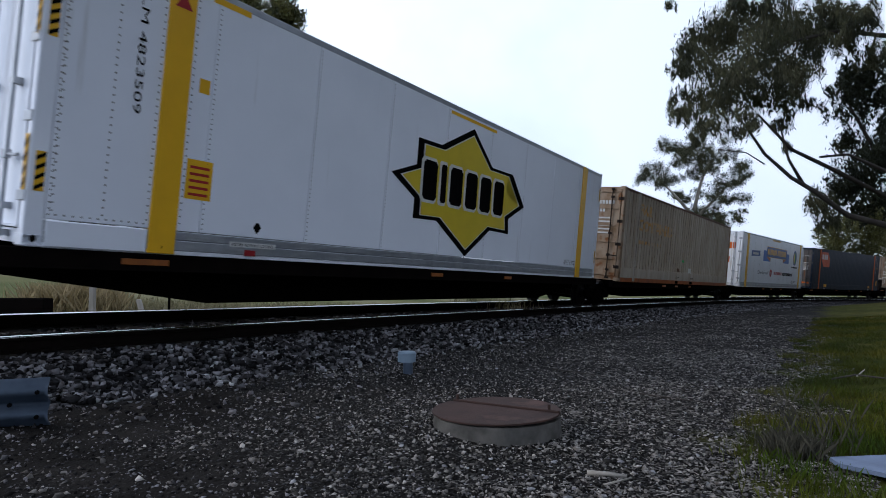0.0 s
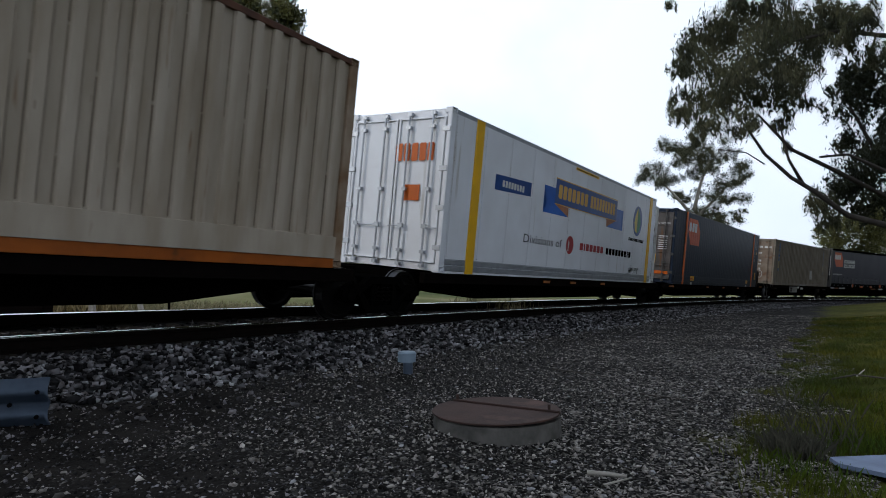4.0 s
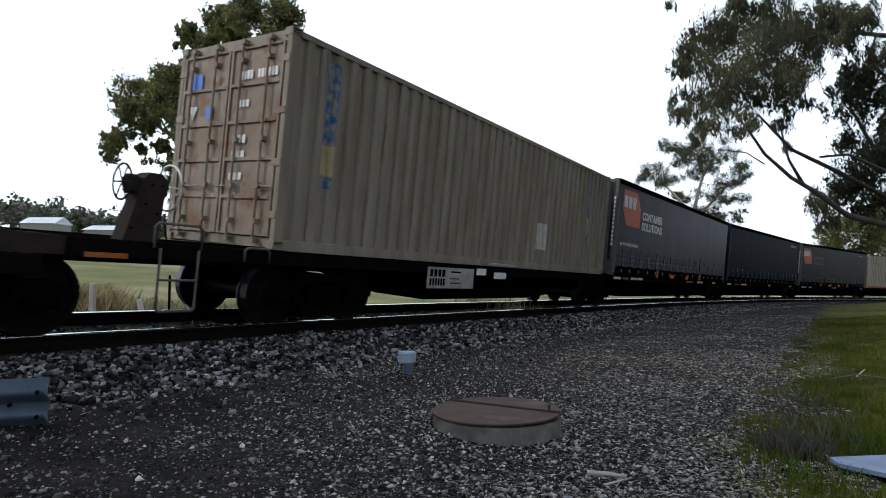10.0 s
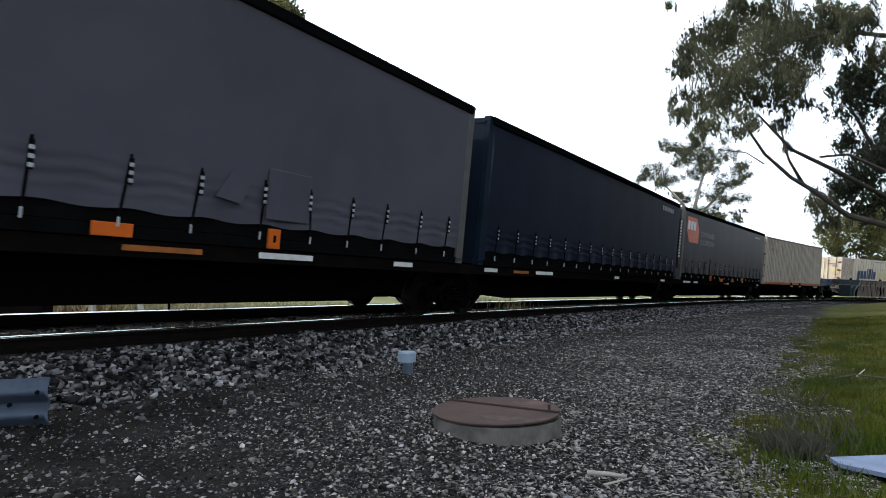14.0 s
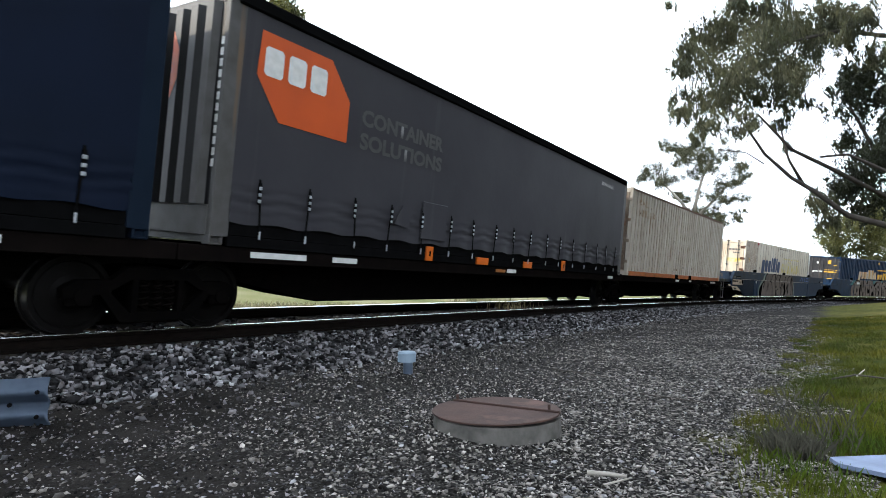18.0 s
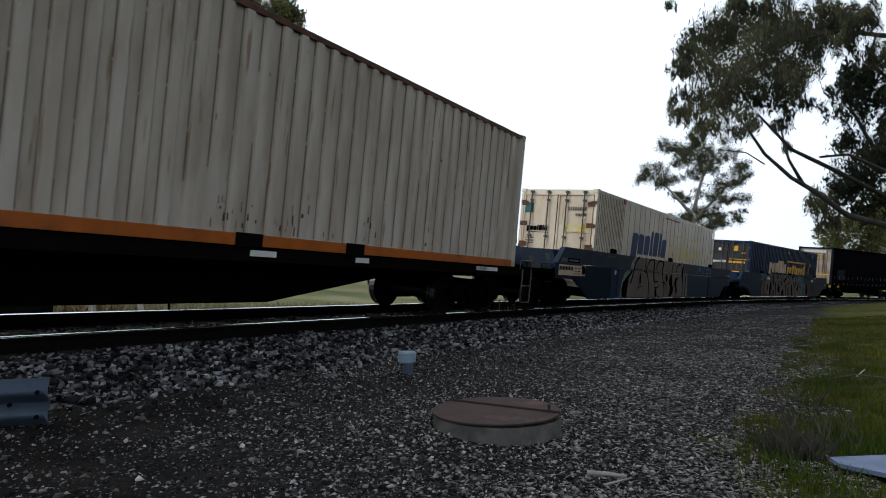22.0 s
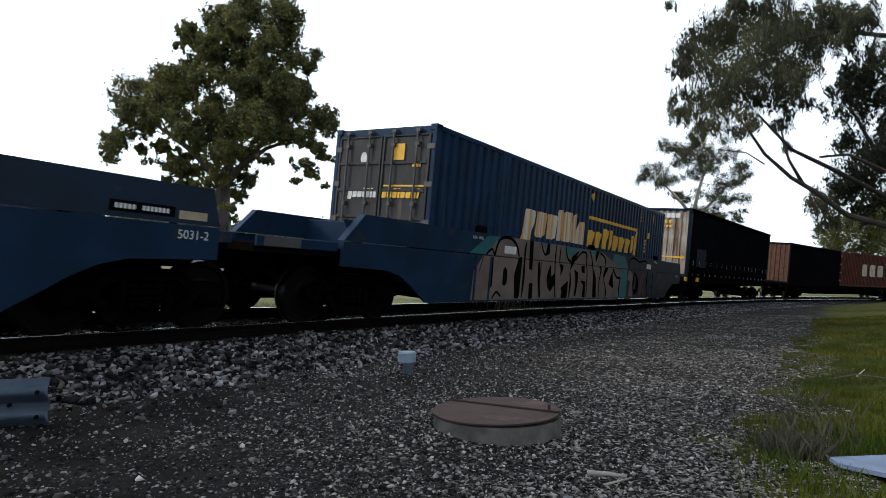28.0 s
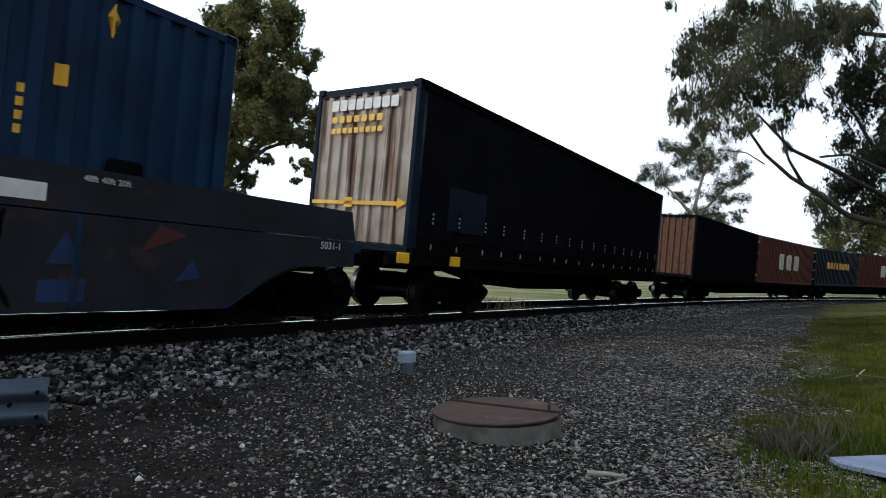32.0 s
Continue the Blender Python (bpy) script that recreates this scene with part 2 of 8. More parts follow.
M_BROWN = mat("dirty_brown_steel", (0.03, 0.023, 0.02), (0.02, 0.016, 0.014), 0.7, scale=5, bump=0.2, spec=0.02)
M_DOORRUST = mat("rust_stained_doors", (0.24, 0.195, 0.155), (0.15, 0.105, 0.075), 0.6, scale=2.2, third=(0.16, 0.092, 0.056), third_at=0.56, third_scale=2.5, spec=0.1)
M_RAILHEAD = mat("polished_rail_head", (0.62, 0.62, 0.62), None, 0.2, metal=1.0, bump=0)
M_RAIL = mat("rusty_rail_side", (0.008, 0.006, 0.005), (0.005, 0.004, 0.0035), 0.8, scale=10, bump=0.3, spec=0.02)
M_SLEEPER = mat("weathered_timber_sleeper", (0.04, 0.035, 0.03), (0.025, 0.022, 0.019), 0.9, scale=8, bump=0.6, spec=0.03)
M_STONE = mat("ballast_stone", (0.092, 0.089, 0.094), (0.038, 0.033, 0.031), 0.9, scale=14, bump=0.5, bump_scale=90, island=0.9, island_pow=3.0, spec=0.06)
M_CHIP = mat("pale_gravel_stone", (0.2, 0.186, 0.17), (0.053, 0.046, 0.04), 0.9, scale=22, bump=0.4, bump_scale=120, island=0.92, island_pow=2.0, spec=0.06)
M_PALESTONE = mat("white_quartz_stone", (0.31, 0.308, 0.31), (0.12, 0.12, 0.125), 0.9, scale=20, bump=0.4, bump_scale=90, island=0.5, spec=0.06)
M_CONC = mat("weathered_concrete", (0.12, 0.113, 0.1), (0.055, 0.052, 0.047), 0.9, scale=9, bump=0.5, third=(0.1, 0.09, 0.08), third_at=0.6, third_scale=6)
M_RUST = mat("rusty_steel_lid", (0.06, 0.034, 0.027), (0.036, 0.022, 0.018), 0.8, scale=5, bump=0.25, third=(0.09, 0.05, 0.04), third_at=0.6)
M_PVC = mat("pale_blue_grey_plastic", (0.2, 0.26, 0.32), (0.16, 0.21, 0.26), 0.5, scale=9, bump=0.05)
M_SLAB = mat("pale_blue_sheet", (0.16, 0.2, 0.29), (0.1, 0.13, 0.2), 0.55, scale=6)
M_BARK = mat("grey_brown_bark", (0.07, 0.06, 0.052), (0.04, 0.034, 0.03), 0.9, scale=5, bump=0.6, stretch=(1, 1, 0.25))
M_PALEBARK = mat("pale_gum_bark", (0.36, 0.33, 0.29), (0.22, 0.2, 0.17), 0.8, scale=3, bump=0.3, stretch=(1, 1, 0.3))
M_RUSTRAIL = mat("rusted_roof_rail", (0.11, 0.05, 0.03), (0.06, 0.03, 0.02), 0.7, scale=5)
M_LEAF = leaf_mat("gum_leaf", (0.1, 0.1, 0.06), (0.026, 0.03, 0.02), (0.14, 0.14, 0.05), 0.22, 0.8)
M_LEAF2 = leaf_mat("dense_tree_leaf", (0.11, 0.108, 0.04), (0.03, 0.038, 0.024), (0.19, 0.18, 0.045), 0.28, 0.8)
M_GRASS = leaf_mat("green_grass_blade", (0.02, 0.036, 0.004), (0.085, 0.078, 0.008), (0.09, 0.1, 0.007), 0.26, 0.75)
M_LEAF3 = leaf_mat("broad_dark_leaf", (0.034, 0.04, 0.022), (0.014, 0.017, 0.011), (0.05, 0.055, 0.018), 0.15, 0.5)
M_BUSH = leaf_mat("dark_leaf_behind", (0.05, 0.05, 0.036), (0.03, 0.032, 0.024), (0.06, 0.055, 0.03), 0.2, 0.4)
# distance haze is mixed into the ridge's leaf colour
M_RIDGE = leaf_mat("haze_tinted_ridge_leaf", (0.085, 0.09, 0.07), (0.05, 0.056, 0.046), (0.09, 0.09, 0.05), 0.2, 0.4)
M_BOARD = mat("grimy_pale_board", (0.28, 0.27, 0.25), (0.17, 0.16, 0.145), 0.6, scale=5, bump=0)
M_WEED = leaf_mat("fresh_green_weed", (0.035, 0.068, 0.006), (0.075, 0.085, 0.01), (0.1, 0.13, 0.008), 0.28, 0.6)
M_DRY = mat("grey_weed_stem", (0.075, 0.07, 0.05), (0.04, 0.038, 0.028), 0.8, scale=3, bump=0, island=0.3)
M_LITTER = mat("dry_bark_litter", (0.23, 0.21, 0.19), (0.075, 0.066, 0.058), 0.9, scale=10, bump=0, island=0.6)


# ---- mesh helpers ----
def box(bm, x0, x1, y0, y1, z0, z1, bevel=0.0):
    made = bmesh.ops.create_cube(bm, size=1, matrix=Matrix.Translation(((x0 + x1) / 2, (y0 + y1) / 2, (z0 + z1) / 2))
                                 @ Matrix.Diagonal((abs(x1 - x0), abs(y1 - y0), abs(z1 - z0), 1)))
    if bevel:
        edges = list({e for v in made["verts"] for e in v.link_edges})
        bmesh.ops.bevel(bm, geom=edges, offset=bevel, segments=1, affect="EDGES")


def rod(bm, a, b, r, n=8, r2=None):
    a, b = Vector(a), Vector(b)
    m = Matrix.Translation((a + b) / 2) @ (b - a).to_track_quat("Z", "Y").to_matrix().to_4x4()
    bmesh.ops.create_cone(bm, cap_ends=True, segments=n, radius1=r, radius2=r if r2 is None else r2, depth=(b - a).length, matrix=m)


def tube(bm, path, radii, n=7):
    """One skin swept along a path."""
    path = [Vector(p) for p in path]
    rings = []
    for i, p in enumerate(path):
        d = (path[min(i + 1, len(path) - 1)] - path[max(i - 1, 0)]).normalized()
        q = d.to_track_quat("Z", "Y")
        rings.append([bm.verts.new(p + q @ Vector((radii[i] * math.cos(k * 6.2832 / n), radii[i] * math.sin(k * 6.2832 / n), 0))) for k in range(n)])
    for a, b in zip(rings, rings[1:]):
        for k in range(n):
            bm.faces.new((a[k], a[(k + 1) % n], b[(k + 1) % n], b[k])).smooth = True
    bm.faces.new(list(reversed(rings[0])))
    bm.faces.new(rings[-1])


def slab(bm, pts, lift, y0, y1):
    """A prism: the outline pts (x, z) from y0 to y1."""
    f = [bm.verts.new((x, y0, z)) for x, z in pts]
    k = [bm.verts.new((x, y1, z)) for x, z in pts]
    bm.faces.new(f)
    bm.faces.new(list(reversed(k)))
    for i in range(len(pts)):
        j = (i + 1) % len(pts)
        bm.faces.new((f[j], f[i], k[i], k[j]))


def done(bm, name, material):
    bmesh.ops.recalc_face_normals(bm, faces=bm.faces)
    me = bpy.data.meshes.new(name)
    bm.to_mesh(me)
    bm.free()
    me.materials.append(material)
    return me


def part(name, bm, material, parent, label="", at=None):
    me = bm if isinstance(bm, bpy.types.Mesh) else done(bm, name, material)
    ob = new(name, me)
    ob.parent = parent
    if at is not None:
        ob.matrix_local = at
    if label:
        tagged(ob, label)
    return ob


def thing(name, label, category, group="", kind="", at=None):
    ob = new(name)
    if at is not None:
        ob.matrix_world = at
    return tagged(ob, label, category, group, kind)


def solo(name, bm, material, label, category, group="", kind=""):
    me = bm if isinstance(bm, bpy.types.Mesh) else done(bm, name, material)
    return tagged(new(name, me), label, category, group, kind)


# ---- ground ----
def smooth(v):
    v = np.clip(v, 0, 1)
    return v * v * (3 - 2 * v)


def grass_edge(y):
    return -0.35 + 0.655 * y


def lumps(x, y):
    return (np.sin(x * 1.7 + 2 * np.sin(y * 0.9)) * np.sin(y * 1.3 + np.sin(x * 1.1)) + 0.5 * np.sin(x * 4.1 + y * 2.3) * np.sin(y * 3.7 - x * 1.9))


def height(px, py):
    s, lat = nearest(px, py)
    sc = np.clip(s, -40, 75)
    top = RAIL_Z + GRADE * sc
    low = top - 0.48 + 0.018 * lumps(px, py)
    bed = top - 0.175 - np.clip(lat, -1.6, 1.6) * CANT
    a = abs(lat)
    z = bed + (low - bed) * smooth((a - 1.45) / 0.75)
    far = np.clip(-lat - 14, 0, 330)
    az = px / np.maximum(py, 5)
    z = z + far * (0.012 + 0.066 * smooth((0.25 - az) / 0.55)) * (py > 0)
    z = z + 0.05 * np.exp(-((px - 0.25) ** 2 + (py - 3.8) ** 2) / 0.5)
    z = z + 0.085 * np.exp(-((px + 0.36) ** 2 + (py - 6.0) ** 2) / 0.12)
    bank = np.clip(px - grass_edge(py) - 0.2, 0, 6)
    return z + np.where(lat > 3, 0.05 * bank, 0)


def ground_z(x, y):
    return float(height(np.array([float(x)]), np.array([float(y)]))[0])


def steps(a, b, d):
    return list(np.arange(a, b, d))


def pale_share(x, y):
    """How thickly the pale chips lie: thin over the dark earth, thick round the manhole and up the yard."""
    far = 1 - 0.5 * smooth((y - 6) / 8)
    return np.clip((0.3 * lumps(x * 0.8 + 3, y * 0.8) + 1.15 * smooth((x / y + 0.62) / 0.75) - 0.12) * far, 0.06, 1)


grow = [6 * 1.22 ** i for i in range(28)]
XS = np.array([-20 - g for g in reversed(grow)] + steps(-20, -6, 0.5) + steps(-6, 10, 0.14) + steps(10, 60, 0.5) + [60 + g for g in grow])
YS = np.array([-8 - g for g in reversed(grow)] + steps(-8, 1, 0.5) + steps(1, 15, 0.14) + steps(15, 70, 0.5) + [70 + g for g in grow])
GX, GY = np.meshgrid(XS, YS)
gx, gy = GX.ravel(), GY.ravel()
gz = height(gx, gy)
nx, ny = len(XS), len(YS)
idx = np.arange(nx * ny).reshape(ny, nx)
quads = np.stack([idx[:-1, :-1], idx[:-1, 1:], idx[1:, 1:], idx[1:, :-1]], -1).reshape(-1, 4)
g_me = bpy.data.meshes.new("ground")
g_me.from_pydata(np.stack([gx, gy, gz], 1).tolist(), [], quads.tolist())
g_s, g_lat = nearest(gx, gy)
rag = 0.35 * lumps(gx * 1.3, gy * 1.3) + 0.2 * np.sin(gx * 7.1 + gy * 5.3)
mask = smooth((gx - grass_edge(gy) + rag) / 0.5 + 0.3) * (g_lat > 2.6)
mask = np.maximum(mask, smooth((-g_lat - 4.5 + rag) / 1.5))
mask = np.maximum(mask, (gy < -12) * 1.0)
at_ = g_me.attributes.new("grassy", "FLOAT", "POINT")
at_.data.foreach_set("value", mask.astype(np.float32))
far_ = smooth((-g_lat - 6) / 6)
at_ = g_me.attributes.new("far_field", "FLOAT", "POINT")
at_.data.foreach_set("value", far_.astype(np.float32))
pale_ = np.where(gy > 0.5, pale_share(gx, np.maximum(gy, 0.5)), 0.3)
at_ = g_me.attributes.new("gravelly", "FLOAT", "POINT")
at_.data.foreach_set("value", pale_.astype(np.float32))
bal = smooth((2.6 - abs(g_lat)) / 0.4)
at_ = g_me.attributes.new("ballast", "FLOAT", "POINT")
at_.data.foreach_set("value", bal.astype(np.float32))
for poly in g_me.polygons:
    poly.use_smooth = True


def ground_material():
    m = bpy.data.materials.new("gravel_earth_and_grass")
    m.use_nodes = True
    n, l = m.node_tree.nodes, m.node_tree.links
    bsdf = n["Principled BSDF"]
    bsdf.inputs["Roughness"].default_value = 0.95
    bsdf.inputs["Specular IOR Level"].default_value = 0.03
    co = n.new("ShaderNodeTexCoord")

    def tex(scale, kind="ShaderNodeTexNoise", out="Fac"):
        t = n.new(kind)
        t.inputs["Scale"].default_value = scale
        l.new(co.outputs["Object"], t.inputs["Vector"])
        return t.outputs[out]

    def ramp(fac, *stops):
        r = n.new("ShaderNodeValToRGB")
        while len(r.color_ramp.elements) < len(stops):
            r.color_ramp.elements.new(0.5)
        for e, (p, c) in zip(r.color_ramp.elements, stops):
            e.position, e.color = p, (*c, 1)
        l.new(fac, r.inputs["Fac"])
        return r.outputs["Color"]

    def mix(fac, a, b):
        x = n.new("ShaderNodeMix")
        x.data_type = "RGBA"
        l.new(fac, x.inputs["Factor"])
        l.new(a, x.inputs["A"])
        l.new(b, x.inputs["B"])
        return x.outputs["Result"]

    earth = ramp(tex(2.2), (0.35, (0.008, 0.007, 0.0062)), (0.65, (0.021, 0.0185, 0.0165)))
    speck = ramp(tex(90, "ShaderNodeTexVoronoi", "Color"), (0.25, (0.005, 0.0045, 0.004)), (0.6, (0.018, 0.016, 0.015)), (0.8, (0.05, 0.047, 0.044)), (0.97, (0.2, 0.19, 0.18)))
    a4 = n.new("ShaderNodeAttribute")
    a4.attribute_name = "gravelly"
    gravel = mix(a4.outputs["Fac"], earth, speck)
    stone = ramp(tex(24, "ShaderNodeTexVoronoi", "Color"), (0.1, (0.006, 0.006, 0.006)), (0.7, (0.035, 0.035, 0.037)))
    green = ramp(tex(0.22), (0.35, (0.018, 0.027, 0.004)), (0.5, (0.045, 0.045, 0.009)), (0.66, (0.085, 0.068, 0.022)))
    green2 = ramp(tex(3.5), (0.3, (0.018, 0.026, 0.004)), (0.7, (0.08, 0.076, 0.015)))
    half = n.new("ShaderNodeValue")
    half.outputs[0].default_value = 0.5
    green = mix(half.outputs[0], green, green2)
    straw = ramp(tex(0.12), (0.35, (0.065, 0.08, 0.028)), (0.52, (0.125, 0.122, 0.055)), (0.7, (0.2, 0.178, 0.115)))
    a3 = n.new("ShaderNodeAttribute")
    a3.attribute_name = "far_field"
    green = mix(a3.outputs["Fac"], green, straw)
    a1 = n.new("ShaderNodeAttribute")
    a1.attribute_name = "ballast"
    a2 = n.new("ShaderNodeAttribute")
    a2.attribute_name = "grassy"
    out = mix(a2.outputs["Fac"], mix(a1.outputs["Fac"], gravel, stone), green)
    l.new(out, bsdf.inputs["Base Color"])
    b = n.new("ShaderNodeBump")
    b.inputs["Strength"].default_value = 0.7
    b.inputs["Distance"].default_value = 0.02
    l.new(tex(40), b.inputs["Height"])
    l.new(b.outputs["Normal"], bsdf.inputs["Normal"])
    return m


g_me.materials.append(ground_material())
tagged(new("ground", g_me), "gravelly earth beside the line with green grass verge and fields", "ground", kind="structure")


# ---- loose stones ----
rng = np.random.default_rng(7)
PHI = (1 + 5 ** 0.5) / 2
ICO = np.array([(-1, PHI, 0), (1, PHI, 0), (-1, -PHI, 0), (1, -PHI, 0), (0, -1, PHI), (0, 1, PHI), (0, -1, -PHI), (0, 1, -PHI),
                (PHI, 0, -1), (PHI, 0, 1), (-PHI, 0, -1), (-PHI, 0, 1)]) / 1.9
ICO_F = np.array([(0, 11, 5), (0, 5, 1), (0, 1, 7), (0, 7, 10), (0, 10, 11), (1, 5, 9), (5, 11, 4), (11, 10, 2), (10, 7, 6), (7, 1, 8),
                  (3, 9, 4), (3, 4, 2), (3, 2, 6), (3, 6, 8), (3, 8, 9), (4, 9, 5), (2, 4, 11), (6, 2, 10), (8, 6, 7), (9, 8, 1)])


def bulk_mesh(name, verts, faces, material):
    me = bpy.data.meshes.new(name)
    nf, k = faces.shape
    me.vertices.add(len(verts))
    me.vertices.foreach_set("co", np.ascontiguousarray(verts, dtype=np.float32).ravel())
    me.loops.add(nf * k)
    me.loops.foreach_set("vertex_index", np.ascontiguousarray(faces, dtype=np.int32).ravel())
    me.polygons.add(nf)
    me.polygons.foreach_set("loop_start", np.arange(0, nf * k, k, dtype=np.int32))
    me.update(calc_edges=True)
    me.validate()
    me.materials.append(material)
    return me


OCT = np.array([(1, 0, 0), (-1, 0, 0), (0, 1, 0), (0, -1, 0), (0, 0, 1), (0, 0, -1)]) * 1.12
OCT_F = np.array([(0, 2, 4), (2, 1, 4), (1, 3, 4), (3, 0, 4), (2, 0, 5), (1, 2, 5), (3, 1, 5), (0, 3, 5)])


ROCK = np.array([(a, b, c) for a in (-1, 1) for b in (-1, 1) for c in (-1, 1)]) * 0.66
ROCK_F = np.array([(0, 1, 3), (0, 3, 2), (4, 6, 7), (4, 7, 5), (0, 4, 5), (0, 5, 1), (2, 3, 7), (2, 7, 6), (0, 2, 6), (0, 6, 4), (1, 5, 7), (1, 7, 3)])


def stones(name, x, y, r, flat, material, label, sink=0.3, heap=0.0, chips=False, rocks=False):
    n = len(x)
    z = height(x, y) + heap * r * rng.normal(0, 1, n)
    shape, sides = (OCT, OCT_F) if chips else (ROCK, ROCK_F) if rocks else (ICO, ICO_F)
    nv = len(shape)
    v = shape[None] * (1 + rng.normal(0, 0.22, (n, nv, 1))) + rng.normal(0, 0.24 if chips else 0.2 if rocks else 0.14, (n, nv, 3))
    v = v * (r[:, None] * np.array([1.0, 0.8, 1.0])[None] * (1 + rng.normal(0, 0.25, (n, 3))))[:, None, :]
    v[:, :, 2] *= flat
    a = rng.uniform(0, 6.28, n)
    c, s = np.cos(a)[:, None], np.sin(a)[:, None]
    tilt = rng.normal(0, 0.6 if rocks else 0.35, n)[:, None]
    vx, vy, vz = v[..., 0], v[..., 1], v[..., 2]
    vy, vz = vy * np.cos(tilt) - vz * np.sin(tilt), vy * np.sin(tilt) + vz * np.cos(tilt)
    vx, vy = vx * c - vy * s, vx * s + vy * c
    v = np.stack([vx + x[:, None], vy + y[:, None], vz + (z + r * flat * sink)[:, None]], -1).reshape(-1, 3)
    f = (sides[None] + (np.arange(n) * nv)[:, None, None]).reshape(-1, 3)
    return tagged(new(name, bulk_mesh(name, v, f, material)), label, "stones", kind="stuff")


def along(n, s_lo, s_hi, l_lo, l_hi, power):
    s = s_lo + (s_hi - s_lo) * rng.random(n) ** power
    lat = rng.uniform(l_lo, l_hi, n)
    x, y, th = np.interp(s, S, TX), np.interp(s, S, TY), np.interp(s, S, TH)
    return x + lat * np.sin(th), y - lat * np.cos(th)


bx, by = along(33000, -13.5, 52, 0.95, 2.5, 1.9)
stones("ballast", bx, by, 0.017 + 0.025 * rng.random(len(bx)) ** 1.5, 0.7, M_STONE, "grey crushed-stone ballast banked below the rails", 0.35, 0.35, rocks=True)
bx, by = along(2400, -13.5, 45, 0.95, 2.7, 1.7)
stones("pale_ballast", bx, by, 0.014 + 0.024 * rng.random(len(bx)), 0.7, M_PALESTONE, "whitish stones among the grey ballast", 0.75, 0.3, rocks=True)
bx, by = along(9000, -13.5, 45, 2.3, 4.6, 1.8)
bs_, bl_ = nearest(bx, by)
keep = rng.random(len(bx)) < np.clip((4.3 - bl_) / 2.0, 0, 1) ** 1.6
stones("spilled_ballast", bx[keep], by[keep], 0.01 + 0.022 * rng.random(keep.sum()) ** 1.5, 0.7, M_STONE, "grey crushed stone spilled below the ballast bank", 0.3, 0.1, rocks=True)
bx, by = along(5200, -13, 30, -0.6, 0.6, 1.6)
stones("ballast_between_rails", bx, by, rng.uniform(0.02, 0.036, len(bx)), 0.8, M_STONE, "grey crushed stone lying between the rails", 0.1, rocks=True)


def yard(n, near, power=1.0):
    """Places on the open gravel before the line, thicker close to the camera."""
    yy = 1.9 + 22 * rng.random(n) ** near
    xx = yy * rng.uniform(-0.85, 0.8, n)
    s, lat = nearest(xx, yy)
    ok = (lat > 2.1) & (xx < grass_edge(yy) + 0.25 + 0.3 * lumps(xx, yy))
    return xx[ok], yy[ok]


qx, qy = yard(110000, 1.5)
keep = rng.random(len(qx)) < pale_share(qx, qy)
qx, qy = qx[keep], qy[keep]
bx_, by_ = rng.uniform(-7, 2.5, 9000), rng.uniform(-6, 2.1, 9000)
ok_ = bx_ < grass_edge(by_) + 0.2 + 0.3 * lumps(bx_, by_)
qx, qy = np.concatenate([qx, bx_[ok_]]), np.concatenate([qy, by_[ok_]])
stones("gravel", qx, qy, 0.0045 + 0.0115 * rng.random(len(qx)) ** 1.8, 0.6, M_CHIP, "pale loose gravel scattered over dark earth", 0.3, 0.2, True)
qx, qy = yard(3200, 1.6)
keep = rng.random(len(qx)) < pale_share(qx, qy)
qx, qy = qx[keep], qy[keep]
stones("white_pebbles", qx, qy, 0.004 + 0.0135 * rng.random(len(qx)) ** 2.0, 0.55, M_PALESTONE, "whitish pebbles strewn over dark earth", 0.35)
ma_ = rng.uniform(0, 6.28, 420)
mr_ = rng.uniform(0.43, 0.62, 420)
stones("heaped_gravel", 0.352 + mr_ * np.cos(ma_), 3.89 + mr_ * np.sin(ma_), rng.uniform(0.005, 0.013, 420), 0.7, M_CHIP, "gravel heaped against the concrete ring", 0.5)
qx, qy = yard(520, 1.6)
stones("loose_ballast", qx, qy, rng.uniform(0.012, 0.022, len(qx)), 0.7, M_CHIP, "stray larger stones on the gravel", 0.3)

qx, qy = yard(60000, 1.4)
stones("dark_gravel", qx, qy, 0.004 + 0.009 * rng.random(len(qx)) ** 2, 0.6, M_STONE, "fine dark gravel trodden into the earth", 0.25, 0.1, True)

# bark and leaf litter: thin slivers
lx, ly = yard(95000, 1.25)
sel = rng.random(len(lx)) < np.clip((lx - 0.22 * ly + 0.75) / 1.5, 0.02, 1) * np.clip(0.75 + 0.4 * lumps(lx * 1.2, ly), 0.25, 1) * (1 - 0.55 * smooth((ly - 6) / 8))
lx, ly = lx[sel], ly[sel]
n_l = len(lx)
la, ll, lw = rng.uniform(0, 6.28, n_l), rng.uniform(0.006, 0.024, n_l) * (1 + 0.05 * ly), rng.uniform(0.0014, 0.0034, n_l) * (1 + 0.08 * ly)
lz = height(lx, ly) + rng.uniform(0.004, 0.02, n_l)
ca, sa = np.cos(la), np.sin(la)
lv = np.stack([np.stack([lx + ca * ll * p - sa * lw * q, ly + sa * ll * p + ca * lw * q, lz + 0.2 * ll * p * rng.normal(0, 0.5, n_l)], -1)
               for p, q in ((-1, -1), (1, -1), (1, 1), (-1, 1))], 1).reshape(-1, 3)
tagged(new("bark_litter", bulk_mesh("bark_litter", lv, np.arange(n_l * 4).reshape(-1, 4), M_LITTER)),
       "dry strips of bark and leaf strewn over gravel", "litter", kind="stuff")


